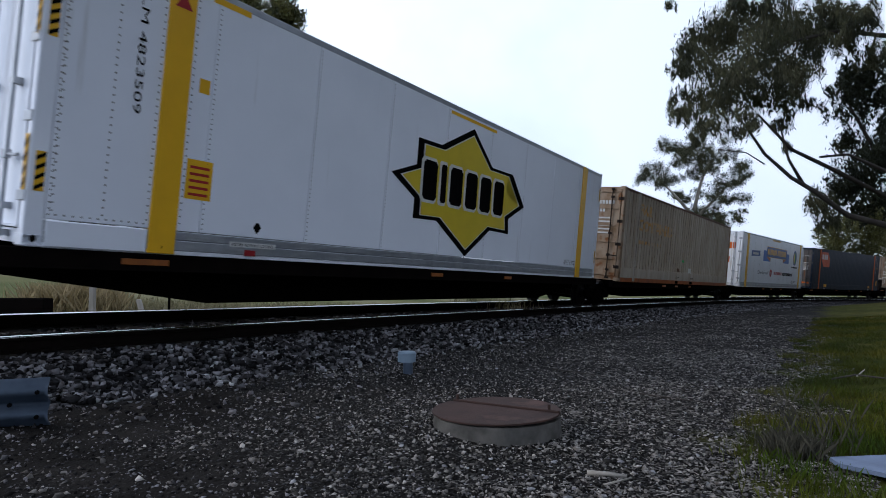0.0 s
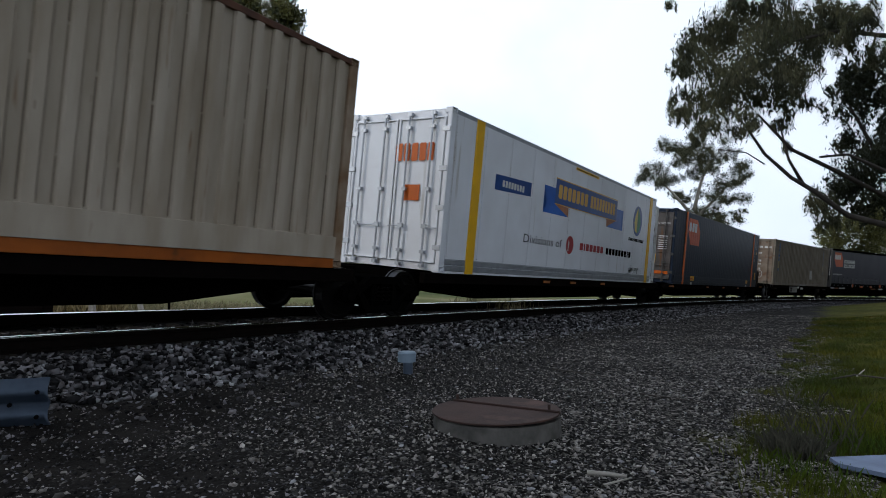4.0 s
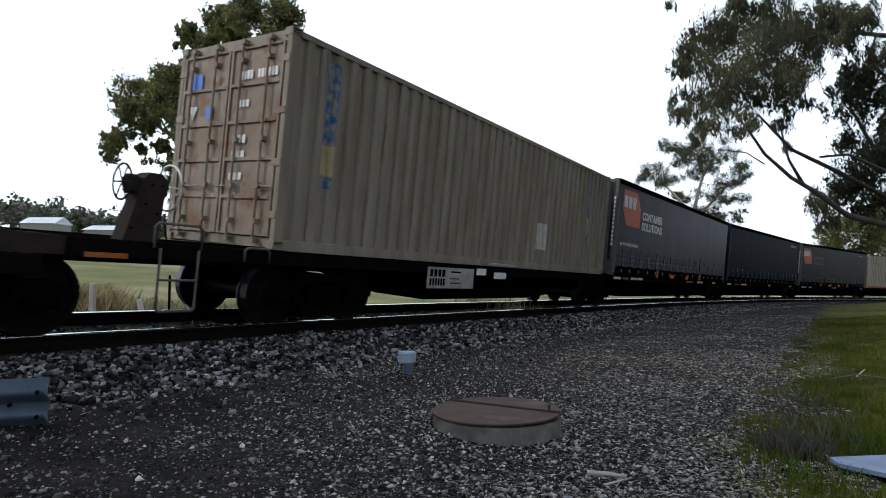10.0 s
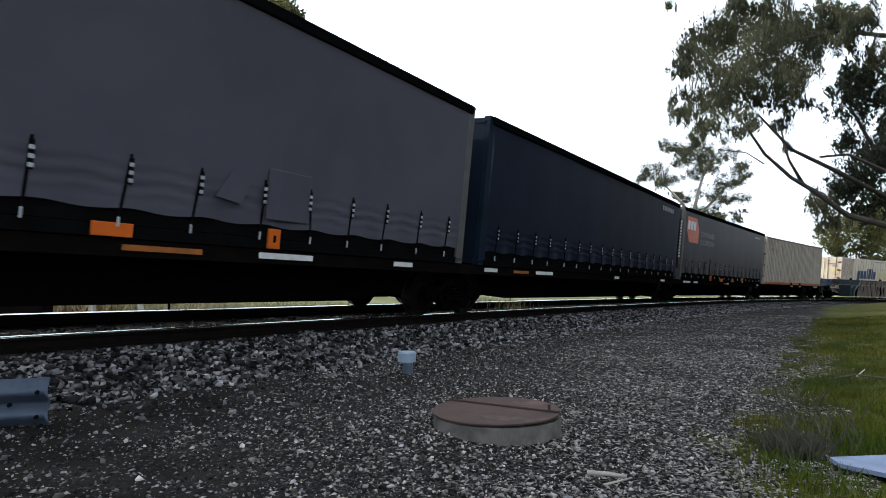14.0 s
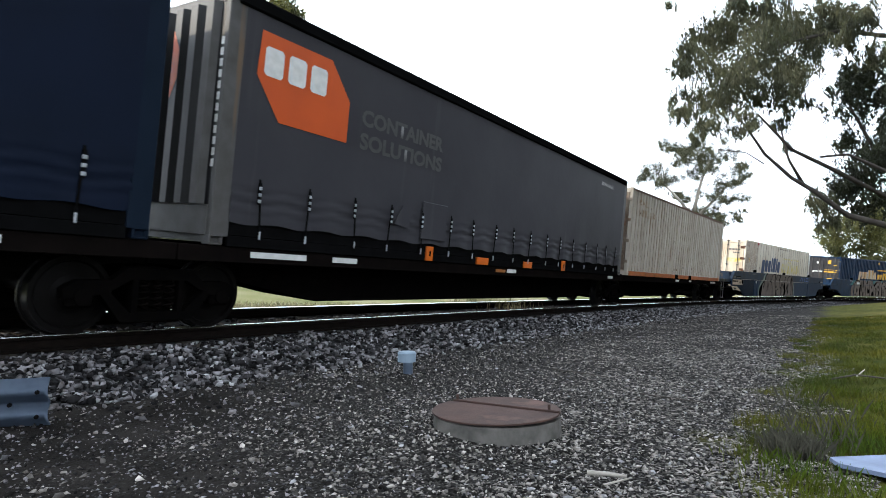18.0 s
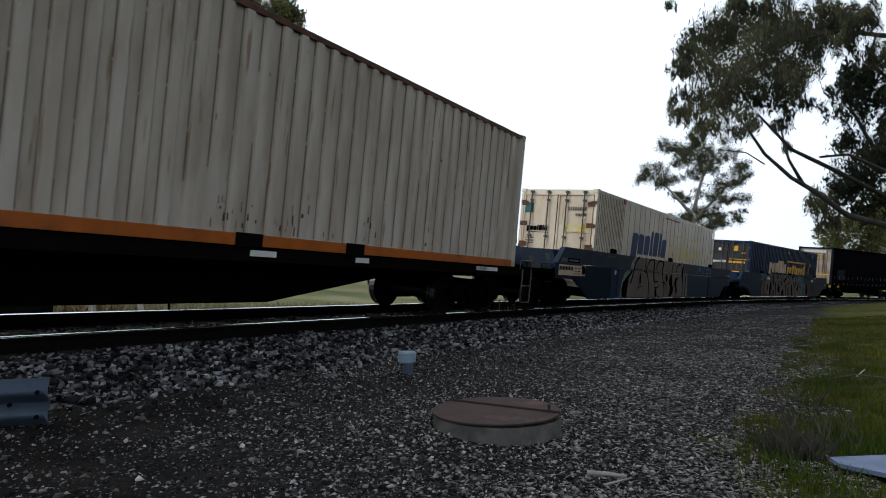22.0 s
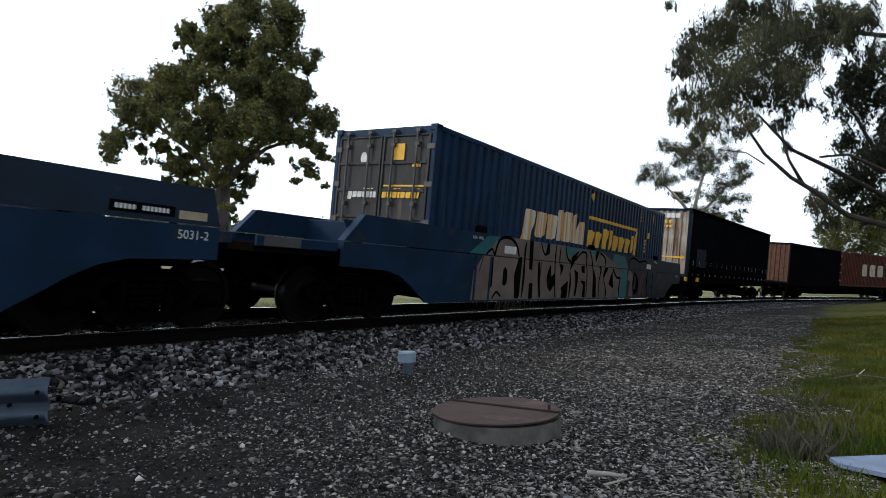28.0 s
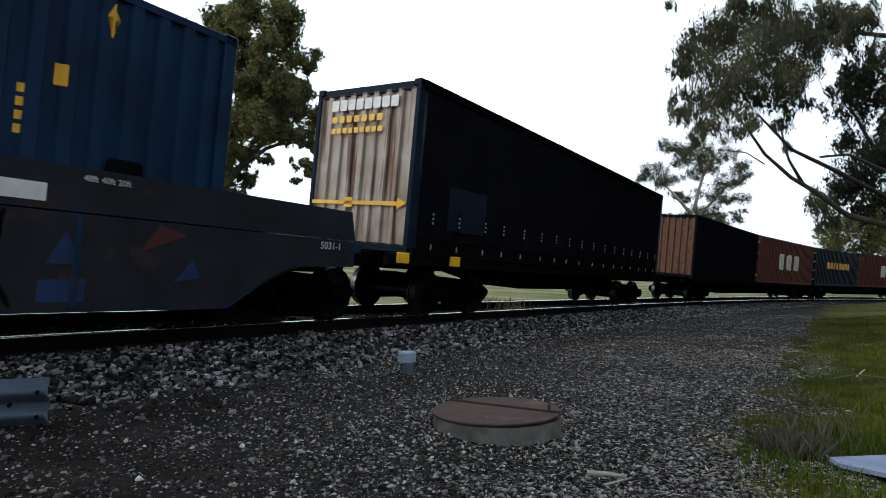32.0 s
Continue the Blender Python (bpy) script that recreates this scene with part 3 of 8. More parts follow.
# ---- railway track ----
def rail_mesh(lat, profile, material, s_lo=-60, s_hi=110):
    pts = np.arange(s_lo, s_hi, 0.5)
    v, f, k = [], [], len(profile)
    for i, s in enumerate(pts):
        for a, z in profile:
            v.append(tuple(on_track(float(s), lat + a, z)))
        if i:
            for j in range(k):
                j2 = (j + 1) % k
                f.append(((i - 1) * k + j, (i - 1) * k + j2, i * k + j2, i * k + j))
    me = bpy.data.meshes.new("rail")
    me.from_pydata(v, [], f)
    me.materials.append(material)
    return me


RAIL_SIDE = ((-0.036, -0.012), (-0.036, -0.04), (-0.01, -0.05), (-0.01, -0.13), (-0.07, -0.145), (-0.07, -0.16),
             (0.07, -0.16), (0.07, -0.145), (0.01, -0.13), (0.01, -0.05), (0.036, -0.04), (0.036, -0.012))
RAIL_TOP = ((-0.036, -0.012), (0.036, -0.012), (0.034, -0.003), (0.022, 0.0), (-0.022, 0.0), (-0.034, -0.003))
track = thing("railway_track", "curved canted railway track with shiny rail heads on timber sleepers", "railway track", kind="structure")
for lat in (0.753, -0.753):
    r_ob = part("rail", rail_mesh(lat, RAIL_SIDE, M_RAIL), None, track, "rusty-sided steel rail")
    part("rail_head", rail_mesh(lat, RAIL_TOP, M_RAILHEAD), None, r_ob, "polished rail head")
sl_bm = bmesh.new()
box(sl_bm, -0.115, 0.115, -1.25, 1.25, -0.13, 0, 0.008)
SLEEPER = done(sl_bm, "sleeper", M_SLEEPER)
for i in range(150):
    s = -16 + i * 0.62
    m = ride(s + travel(0), s + 0.3 + travel(0), 0) @ pose(0, random.uniform(-0.03, 0.03), -0.162, 0, 0, random.uniform(-1, 1))
    part("sleeper", SLEEPER, None, track, at=m)

# ---- trackside things ----
mh = thing("manhole", "round concrete manhole with a rusty two-part steel lid", "manhole", at=pose(0.352, 3.89, -0.014))
bm = bmesh.new()
bmesh.ops.create_cone(bm, cap_ends=True, segments=40, radius1=0.418, radius2=0.408, depth=0.17, matrix=Matrix.Translation((0, 0, 0.0)))
for v in bm.verts:
    r = 1 + 0.012 * math.sin(5 * math.atan2(v.co.y, v.co.x)) + random.uniform(-0.006, 0.006)
    v.co.x, v.co.y = v.co.x * r, v.co.y * r
    v.co.z += random.uniform(-0.004, 0.004)
part("concrete_ring", bm, M_CONC, mh, "chipped concrete ring")
RIB_Y = 0.1


def lid_half(lo, hi):
    bm = bmesh.new()
    ring = [(0.415 * math.cos(a * math.pi / 36), 0.415 * math.sin(a * math.pi / 36)) for a in range(72)]
    pts = [(x, min(max(y, lo), hi)) for x, y in ring]
    pts = [p for p in pts if math.hypot(*p) <= 0.416]
    clean = []
    for p in pts:
        if not clean or math.hypot(p[0] - clean[-1][0], p[1] - clean[-1][1]) > 1e-4:
            clean.append(p)
    f = [bm.verts.new((x, y, 0.088)) for x, y in clean]
    k = [bm.verts.new((x, y, 0.098)) for x, y in clean]
    bm.faces.new(list(reversed(f)))
    bm.faces.new(k)
    for i in range(len(clean)):
        j = (i + 1) % len(clean)
        bm.faces.new((f[i], f[j], k[j], k[i]))
    return bm


part("lid_half", lid_half(-0.5, RIB_Y - 0.004), M_RUST, mh, "larger half of the rusty lid")
part("lid_half", lid_half(RIB_Y + 0.004, 0.5), M_RUST, mh, "smaller half of the rusty lid")
bm = bmesh.new()
box(bm, -0.39, 0.4, RIB_Y - 0.012, RIB_Y + 0.012, 0.098, 0.112, 0.003)
part("hinge_bar", bm, M_RUST, mh)
for x in (-0.36, 0.33):
    bm = bmesh.new()
    rod(bm, (x, RIB_Y, 0.1), (x, RIB_Y, 0.145), 0.01)
    part("lifting_lug", bm, M_RUST, mh)
for o in mh.children:
    o.rotation_euler = (0, 0, radians(-34))
    if o.name.startswith(("lid", "hinge", "lifting")):
        o.matrix_local = pose(0, 0, 0.009, 0.3, -1.3, -34)

vp = thing("vent_pipe", "short pale blue-grey plastic pipe with a wide cap", "pipe", at=pose(-0.36, 6.0, 0))
bm = bmesh.new()
rod(bm, (0.012, 0, -0.16), (0.012, 0, 0.12), 0.05, 20)
# pipe in a darker tone than its cap
part("pipe", bm, M_GUARD, vp, "darker blue-grey pipe")
bm = bmesh.new()
rod(bm, (0, 0, 0.1), (0, 0, 0.185), 0.092, 24)
rod(bm, (0, 0, 0.185), (0, 0, 0.2), 0.096, 24, 0.084)
part("cap", bm, M_PVC, vp)

# W-beam length of guard rail
GR_A, GR_B = Vector((-2.64, 4.02, 0)), Vector((-6.6, 2.45, 0))
gdir = (GR_B - GR_A).normalized()
gr = thing("guard_rail", "galvanised W-profile guard rail end lying by the track", "guard rail",
           at=Matrix.Translation((GR_A.x, GR_A.y, ground_z(GR_A.x, GR_A.y) - 0.01)) @ gdir.to_track_quat("X", "Z").to_matrix().to_4x4())
prof = [(0.0, 0.0), (0.006, 0.02), (0.07, 0.06), (0.078, 0.09), (0.07, 0.115), (0.012, 0.15), (0.006, 0.165), (0.012, 0.18), (0.07, 0.215), (0.078, 0.24),
        (0.07, 0.27), (0.006, 0.312), (0.0, 0.33)]
bm = bmesh.new()
rows_ = []
for x in (0.0, 0.02, 1.2, 4.2):
    rows_.append([bm.verts.new((x + (0.03 * (z - 0.165) if x < 0.1 else 0), a, z)) for a, z in prof])
for p, q in zip(rows_, rows_[1:]):
    for i in range(len(prof) - 1):
        bm.faces.new((p[i], q[i], q[i + 1], p[i + 1]))
bmesh.ops.solidify(bm, geom=bm.faces[:], thickness=0.004)
for f_ in bm.faces:
    f_.smooth = True
part("beam", bm, M_GUARD, gr)
for x, z in ((0.06, 0.085), (0.06, 0.245), (0.22, 0.165), (0.34, 0.05)):
    bm = bmesh.new()
    rod(bm, (x, 0.05, z), (x, 0.09 if z != 0.165 else 0.03, z), 0.014, 8)
    part("bolt_hole", bm, M_BLK, gr)

SHEET = [(2.07, 3.2), (2.02, 3.05), (2.12, 2.86), (2.75, 2.74), (2.98, 3.22)]
sb = bmesh.new()
sv = [[sb.verts.new((x, y, ground_z(x, y) + h + 0.03)) for x, y in SHEET] for h in (0.0, 0.022)]
sb.faces.new(sv[0][::-1])
sb.faces.new(sv[1])
for i in range(5):
    sb.faces.new((sv[0][i], sv[0][(i + 1) % 5], sv[1][(i + 1) % 5], sv[1][i]))
solo("sheet_panel", sb, M_SLAB, "pale blue-grey broken sheet lying in the grass", "panel")


def fallen(name, label, pts, r0, r1, material):
    bm = bmesh.new()
    path = [(x, y, ground_z(x, y) + h) for x, y, h in pts]
    tube(bm, path, [r0 + (r1 - r0) * i / (len(path) - 1) for i in range(len(path))], 6)
    solo(name, bm, material, label, "stick")


fallen("fallen_branch", "forked grey dead branch on the grass", [(4.05, 6.2, 0.05), (4.25, 6.12, 0.09), (4.45, 5.95, 0.06), (4.6, 5.85, 0.03)], 0.012, 0.006, M_BARK)
fallen("fallen_branch", "thin grey twig on the grass", [(4.25, 6.1, 0.08), (4.4, 6.2, 0.12)], 0.009, 0.005, M_PALEBARK)
fallen("bark_strip", "pale strip of bark lying on gravel", [(0.74, 3.06, 0.015), (0.84, 3.03, 0.02), (0.93, 3.02, 0.012)], 0.014, 0.009, M_PALEBARK)
fallen("twig", "thin pale twig lying on gravel", [(0.78, 2.9, 0.01), (0.95, 3.0, 0.015)], 0.006, 0.004, M_PALEBARK)
fallen("fallen_branch", "long thin dark branch lying on gravel", [(1.75, 5.3, 0.012), (1.95, 5.05, 0.014), (2.2, 4.85, 0.012)], 0.009, 0.004, M_BARK)
fallen("fallen_branch", "dark branch lying on gravel", [(1.3, 7.0, 0.012), (1.55, 6.6, 0.014), (1.75, 6.3, 0.01)], 0.009, 0.004, M_BARK)


# ---- the train ----
HW = 1.25
RIDERS = []      # (thing, u0, u1, lift): what rides, between which ends along the train
WHEELS = []      # (wheelset, place along the train, its seat on the bogie)
PERIOD, DEPTH = 0.285, 0.048


def wave(x):
    """Corrugated sheet: depth of its face at x."""
    p = (x / PERIOD) % 1.0
    if p < 0.4:
        return 0.0
    if p < 0.48:
        return DEPTH * (p - 0.4) / 0.08
    if p < 0.92:
        return DEPTH
    return DEPTH * (1.0 - (p - 0.92) / 0.08)


def breaks(x0, x1):
    out = []
    k = math.floor(x0 / PERIOD) - 1
    while k * PERIOD < x1 + PERIOD:
        out += [(k + q) * PERIOD for q in (0.0, 0.4, 0.48, 0.92)]
        k += 1
    return [x for x in out if x0 < x < x1]


def corrugated(x0, x1, z0, z1, y, sign, bend=1.0):
    bm = bmesh.new()
    xs = [x0] + breaks(x0, x1) + [x1]
    low = [bm.verts.new((x, y - sign * wave(x) * bend, z0)) for x in xs]
    top = [bm.verts.new((x, y - sign * wave(x) * bend, z1)) for x in xs]
    for i in range(len(xs) - 1):
        bm.faces.new((low[i], low[i + 1], top[i + 1], top[i]))
    return bm


def boxes(*rows, bevel=0.0):
    bm = bmesh.new()
    for r in rows:
        box(bm, *r, bevel=bevel)
    return bm


def decal(root, name, material, polys, y=-HW - 0.004, wavy=False, label="", on_end=False):
    """Thin painted shapes on a side, (x, z) outlines; on the front end the outline runs from the far to the near side."""
    if 1 < len(polys) <= 24:
        for poly in polys:
            decal(root, name, material, [poly], y, wavy, label, on_end)
        return None
    bm = bmesh.new()
    for poly in polys:
        vs = [bm.verts.new((x, y, z)) for x, z in poly]
        try:
            bm.faces.new(vs)
        except ValueError:
            pass
    return stick(root, name, material, bm, y, wavy, label, on_end)


def stick(root, name, material, bm, y, wavy, label, on_end):
    bmesh.ops.triangulate(bm, faces=bm.faces[:])
    if wavy and not on_end:
        x0, x1 = min(v.co.x for v in bm.verts), max(v.co.x for v in bm.verts)
        for b in breaks(x0, x1):
            bmesh.ops.bisect_plane(bm, geom=bm.verts[:] + bm.edges[:] + bm.faces[:], plane_co=(b, 0, 0), plane_no=(1, 0, 0))
        for v in bm.verts:
            v.co.y = y + wave(v.co.x) * float(wavy)
    if on_end:
        for v in bm.verts:
            v.co = Vector((y, -v.co.x, v.co.z))
    for f in bm.faces:
        f.normal_update()
        n = f.normal
        if (n.x if on_end else n.y) > 0:
            f.normal_flip()
    me = bpy.data.meshes.new(name)
    bm.to_mesh(me)
    bm.free()
    me.materials.append(material)
    return part(name, me, None, root, label)


def rect(x, z, w, h, lean=0.0):
    return [(x, z), (x + w, z), (x + w + lean * h, z + h), (x + lean * h, z + h)]


def lettering(root, text, x, z, size, material, y=-HW - 0.004, wavy=False, on_end=False, wide=1.0, shear=0.0, bold=0.0, turn=False, fit_w=None, name="lettering", label=""):
    cu = bpy.data.curves.new("lettering", "FONT")
    cu.body, cu.size, cu.shear, cu.offset, cu.resolution_u = text, 1.0, shear, bold, 3
    ob = bpy.data.objects.new("lettering", cu)
    me = bpy.data.meshes.new_from_object(ob)
    bm = bmesh.new()
    bm.from_mesh(me)
    bpy.data.objects.remove(ob)
    bpy.data.meshes.remove(me)
    if not bm.verts:
        return None
    k = size / 0.72
    w = max(v.co.x for v in bm.verts)
    kx = fit_w / w if fit_w else k * wide
    for v in bm.verts:
        a, b = v.co.x * kx, v.co.y * k
        v.co = Vector((x + b, y, z - a)) if turn else Vector((x + a, y, z + b))
    return stick(root, name, material, bm, y, wavy, label or "painted lettering", on_end)


def word_bars(x, z, w, h, n, gap=0.25, lean=0.0, form=""):
    """Plain blocks standing for a company's name; form: x plain, a taller, d deeper, i narrow, j narrow and taller."""
    form = form or "x" * n
    wide = [0.55 if c in "ij" else 1.0 for c in form]
    step = w / sum(wide)
    out, at = [], x
    for c, k in zip(form, wide):
        z0, z1 = z - (0.28 * h if c == "d" else 0), z + h * (1.28 if c in "aj" else 1.0)
        b, q = step * k - step * gap, min(0.1 * h, 0.12 * step * k)
        ring = [(q, 0), (b - q, 0), (b, q), (b, z1 - z0 - q), (b - q, z1 - z0), (q, z1 - z0), (0, z1 - z0 - q), (0, q)]
        out.append([(at + p + lean * (z0 - z + r), z0 + r) for p, r in ring])
        at += step * k
    return out


def castings(root, L, H, material):
    bm = boxes((0, 0.178, -0.081, 0.081, 0, 0.118), bevel=0.012)
    for f in [f for f in bm.faces if abs(f.normal.y) > 0.9 and f.calc_area() > 0.005]:
        g = bmesh.ops.inset_individual(bm, faces=[f], thickness=0.035)
        bmesh.ops.translate(bm, verts=f.verts, vec=-f.normal * 0.05)
    me = done(bm, "corner_casting", material)
    for x in (-0.004, L - 0.174):
        for y in (-HW + 0.077, HW - 0.077):
            for z in (-0.004, H - 0.114):
                part("corner_casting", me, None, root, at=pose(x, y, z))


def frame_parts(root, L, H, material, rail_h=0.14, post=0.16, rail_m=None, top_m=None):
    for x in (0, L - post):
        for y in (-HW, HW - 0.1):
            part("corner_post", boxes((x, x + post, y, y + 0.1, 0.1, H - 0.1), bevel=0.01), material, root)
    for y in (-HW, HW - 0.06):
        part("bottom_rail", boxes((post, L - post, y, y + 0.06, -0.008, rail_h), bevel=0.006), rail_m or material, root)
        part("top_rail", boxes((post, L - post, y, y + 0.06, H - 0.1, H - 0.015), bevel=0.006), top_m or material, root)
    castings(root, L, H, material)
    part("roof", boxes((0.05, L - 0.05, -HW + 0.03, HW - 0.03, H - 0.05, H - 0.02), bevel=0.005), material, root)
    for x in (0.03, L - 0.09):
        part("header", boxes((x, x + 0.06, -HW + 0.1, HW - 0.1, H - 0.16, H - 0.02)), material, root)
        part("sill", boxes((x, x + 0.06, -HW + 0.1, HW - 0.1, 0.02, 0.15)), material, root)


def doors(root, H, material, rod_m, ribs=5, rods=(-0.86, -0.3, 0.3, 0.86), gasket=M_BLK):
    """Double doors on the front end with lock rods, hinges and handles."""
    for side in (-1, 1):
        y0, y1 = (0.015, HW - 0.12) if side > 0 else (-HW + 0.12, -0.015)
        bm = boxes((0.02, 0.055, y0, y1, 0.16, H - 0.17), bevel=0.004)
        hh = (H - 0.33) / ribs
        leaf = part("door", bm, material, root, "door leaf with pressed ribs")
        for i in range(ribs + 1):
            z = 0.16 + i * hh
            part("door_rib", boxes((-0.012, 0.022, y0 + 0.055, y1 - 0.055, max(z - 0.025, 0.16), min(z + 0.025, H - 0.17)), bevel=0.004), material, leaf)
        for y in (y0, y1 - 0.05):
            part("door_stile", boxes((-0.008, 0.022, y, y + 0.05, 0.16, H - 0.17), bevel=0.004), material, leaf)
        for yr in rods:
            if yr * side > 0:
                bm = bmesh.new()
                rod(bm, (-0.042, yr, 0.06), (-0.042, yr, H - 0.06), 0.02, 8)
                for z in (0.1, 0.35, H * 0.5, H - 0.35, H - 0.1):
                    box(bm, -0.06, 0.02, yr - 0.045, yr + 0.045, z - 0.03, z + 0.03)
                part("lock_rod", bm, rod_m, leaf, "steel lock rod with brackets")
                bm = bmesh.new()
                d = 0.3 if yr < 0 else -0.3
                rod(bm, (-0.045, yr, 0.82), (-0.06, yr + d * (1 if abs(yr) > 0.6 else -1) * side, 0.8), 0.014, 6)
                box(bm, -0.07, -0.02, yr - 0.05, yr + 0.05, 0.78, 0.86)
                part("door_handle", bm, rod_m, leaf)
        for i in range(4):
            z = 0.45 + i * (H - 0.85) / 3
            yh = side * (HW - 0.1)
            part("hinge", boxes((-0.012, 0.03, yh - 0.09, yh + 0.09, z - 0.05, z + 0.05), bevel=0.008), rod_m, leaf)
    part("door_gasket", boxes((0.012, 0.05, -0.014, 0.014, 0.17, H - 0.18)), gasket, root)


def end_panel(root, x, H, material, wavy=True):
    bm = bmesh.new()
    ys = [-HW + 0.1] + [b for b in breaks(-HW + 0.1, HW - 0.1)] + [HW - 0.1]
    d = -1 if x < 1 else 1
    low = [bm.verts.new((x - d * (wave(y) if wavy else 0), y, 0.12)) for y in ys]
    top = [bm.verts.new((x - d * (wave(y) if wavy else 0), y, H - 0.12)) for y in ys]
    for i in range(len(ys) - 1):
        bm.faces.new((low[i], low[i + 1], top[i + 1], top[i]))
    return part("end_panel", bm, material, root)


def steel_box(name, label, u0, u1, zb, H, skin, frame_m=None, group="containers on the train", base=0.0, base_m=None, door_m=None, rod_m=M_GALV, front="doors", bend=1.0, rail_m=None, top_m=None):
    """Corrugated steel container; base: height of a plain lower panel."""
    L = u1 - u0
    root = thing(name, label, "shipping container", group)
    frame_m = frame_m or skin
    frame_parts(root, L, H, frame_m, rail_m=rail_m, top_m=top_m)
    for sign, y in ((-1, -HW + 0.004), (1, HW - 0.004)):
        part("side_panel", corrugated(0.16, L - 0.16, 0.13 + base, H - 0.09, y, sign, bend), skin, root, "corrugated side panel")
        if base:
            part("lower_panel", boxes((0.16, L - 0.16, y - 0.02, y + 0.02, 0.13, 0.13 + base), bevel=0.004), base_m or skin, root, "plain lower side panel")
    if front == "doors":
        doors(root, H, door_m or skin, rod_m)
    else:
        end_panel(root, 0.03, H, door_m or skin)
    end_panel(root, L - 0.03, H, skin)
    RIDERS.append((root, u0, u1, zb))
    return root


def smooth_box(name, label, u0, u1, zb, H, skin, seams, group="containers on the train", rail_m=None, door_m=None, rivets=False, rod_m=M_GALV):
    """Smooth-sided insulated container with sheet seams."""
    L = u1 - u0
    root = thing(name, label, "shipping container", group)
    frame_parts(root, L, H, skin, 0.1, top_m=rail_m or M_GALV)
    for y in (-HW + 0.012, HW - 0.012):
        n = seams
        for i in range(n):
            a, b = 0.16 + (L - 0.32) * i / n, 0.16 + (L - 0.32) * (i + 1) / n
            part("side_sheet", boxes((a + 0.004, b - 0.004, y - 0.012, y + 0.012, 0.26, H - 0.1), bevel=0.003), skin, root)
        part("lower_rail", boxes((0.16, L - 0.16, y - 0.022, y + 0.022, 0.04, 0.15), bevel=0.006), rail_m or M_GALV, root, "ribbed aluminium lower rail")
        part("lower_rail", boxes((0.16, L - 0.16, y - 0.018, y + 0.018, 0.155, 0.25), bevel=0.006), rail_m or M_GALV, root, "ribbed aluminium lower rail")
    if rivets:
        bm = bmesh.new()
        for i in range(seams + 1):
            x = 0.16 + (L - 0.32) * i / seams
            for k in range(46):
                z = 0.3 + k * (H - 0.45) / 45
                for o in ((-0.03, 0.03) if rivets > 1 else (0.03,)):
                    c = Vector((x + o, -HW - 0.001, z))
                    vs = [bm.verts.new(c + Vector((0.0105 * math.cos(q), 0, 0.0105 * math.sin(q)))) for q in (0.8, 2.4, 3.9, 5.5)]
                    tip = bm.verts.new(c + Vector((0, -0.005, 0)))
                    for j in range(4):
                        bm.faces.new((vs[j], vs[(j + 1) % 4], tip))
        tagged(part("riveting", bm, M_POST, root, "rows of rivets"), kind="stuff")
    doors(root, H, door_m or skin, rod_m, ribs=1)
    end_panel(root, L - 0.03, H, skin, False)
    RIDERS.append((root, u0, u1, zb))
    return root


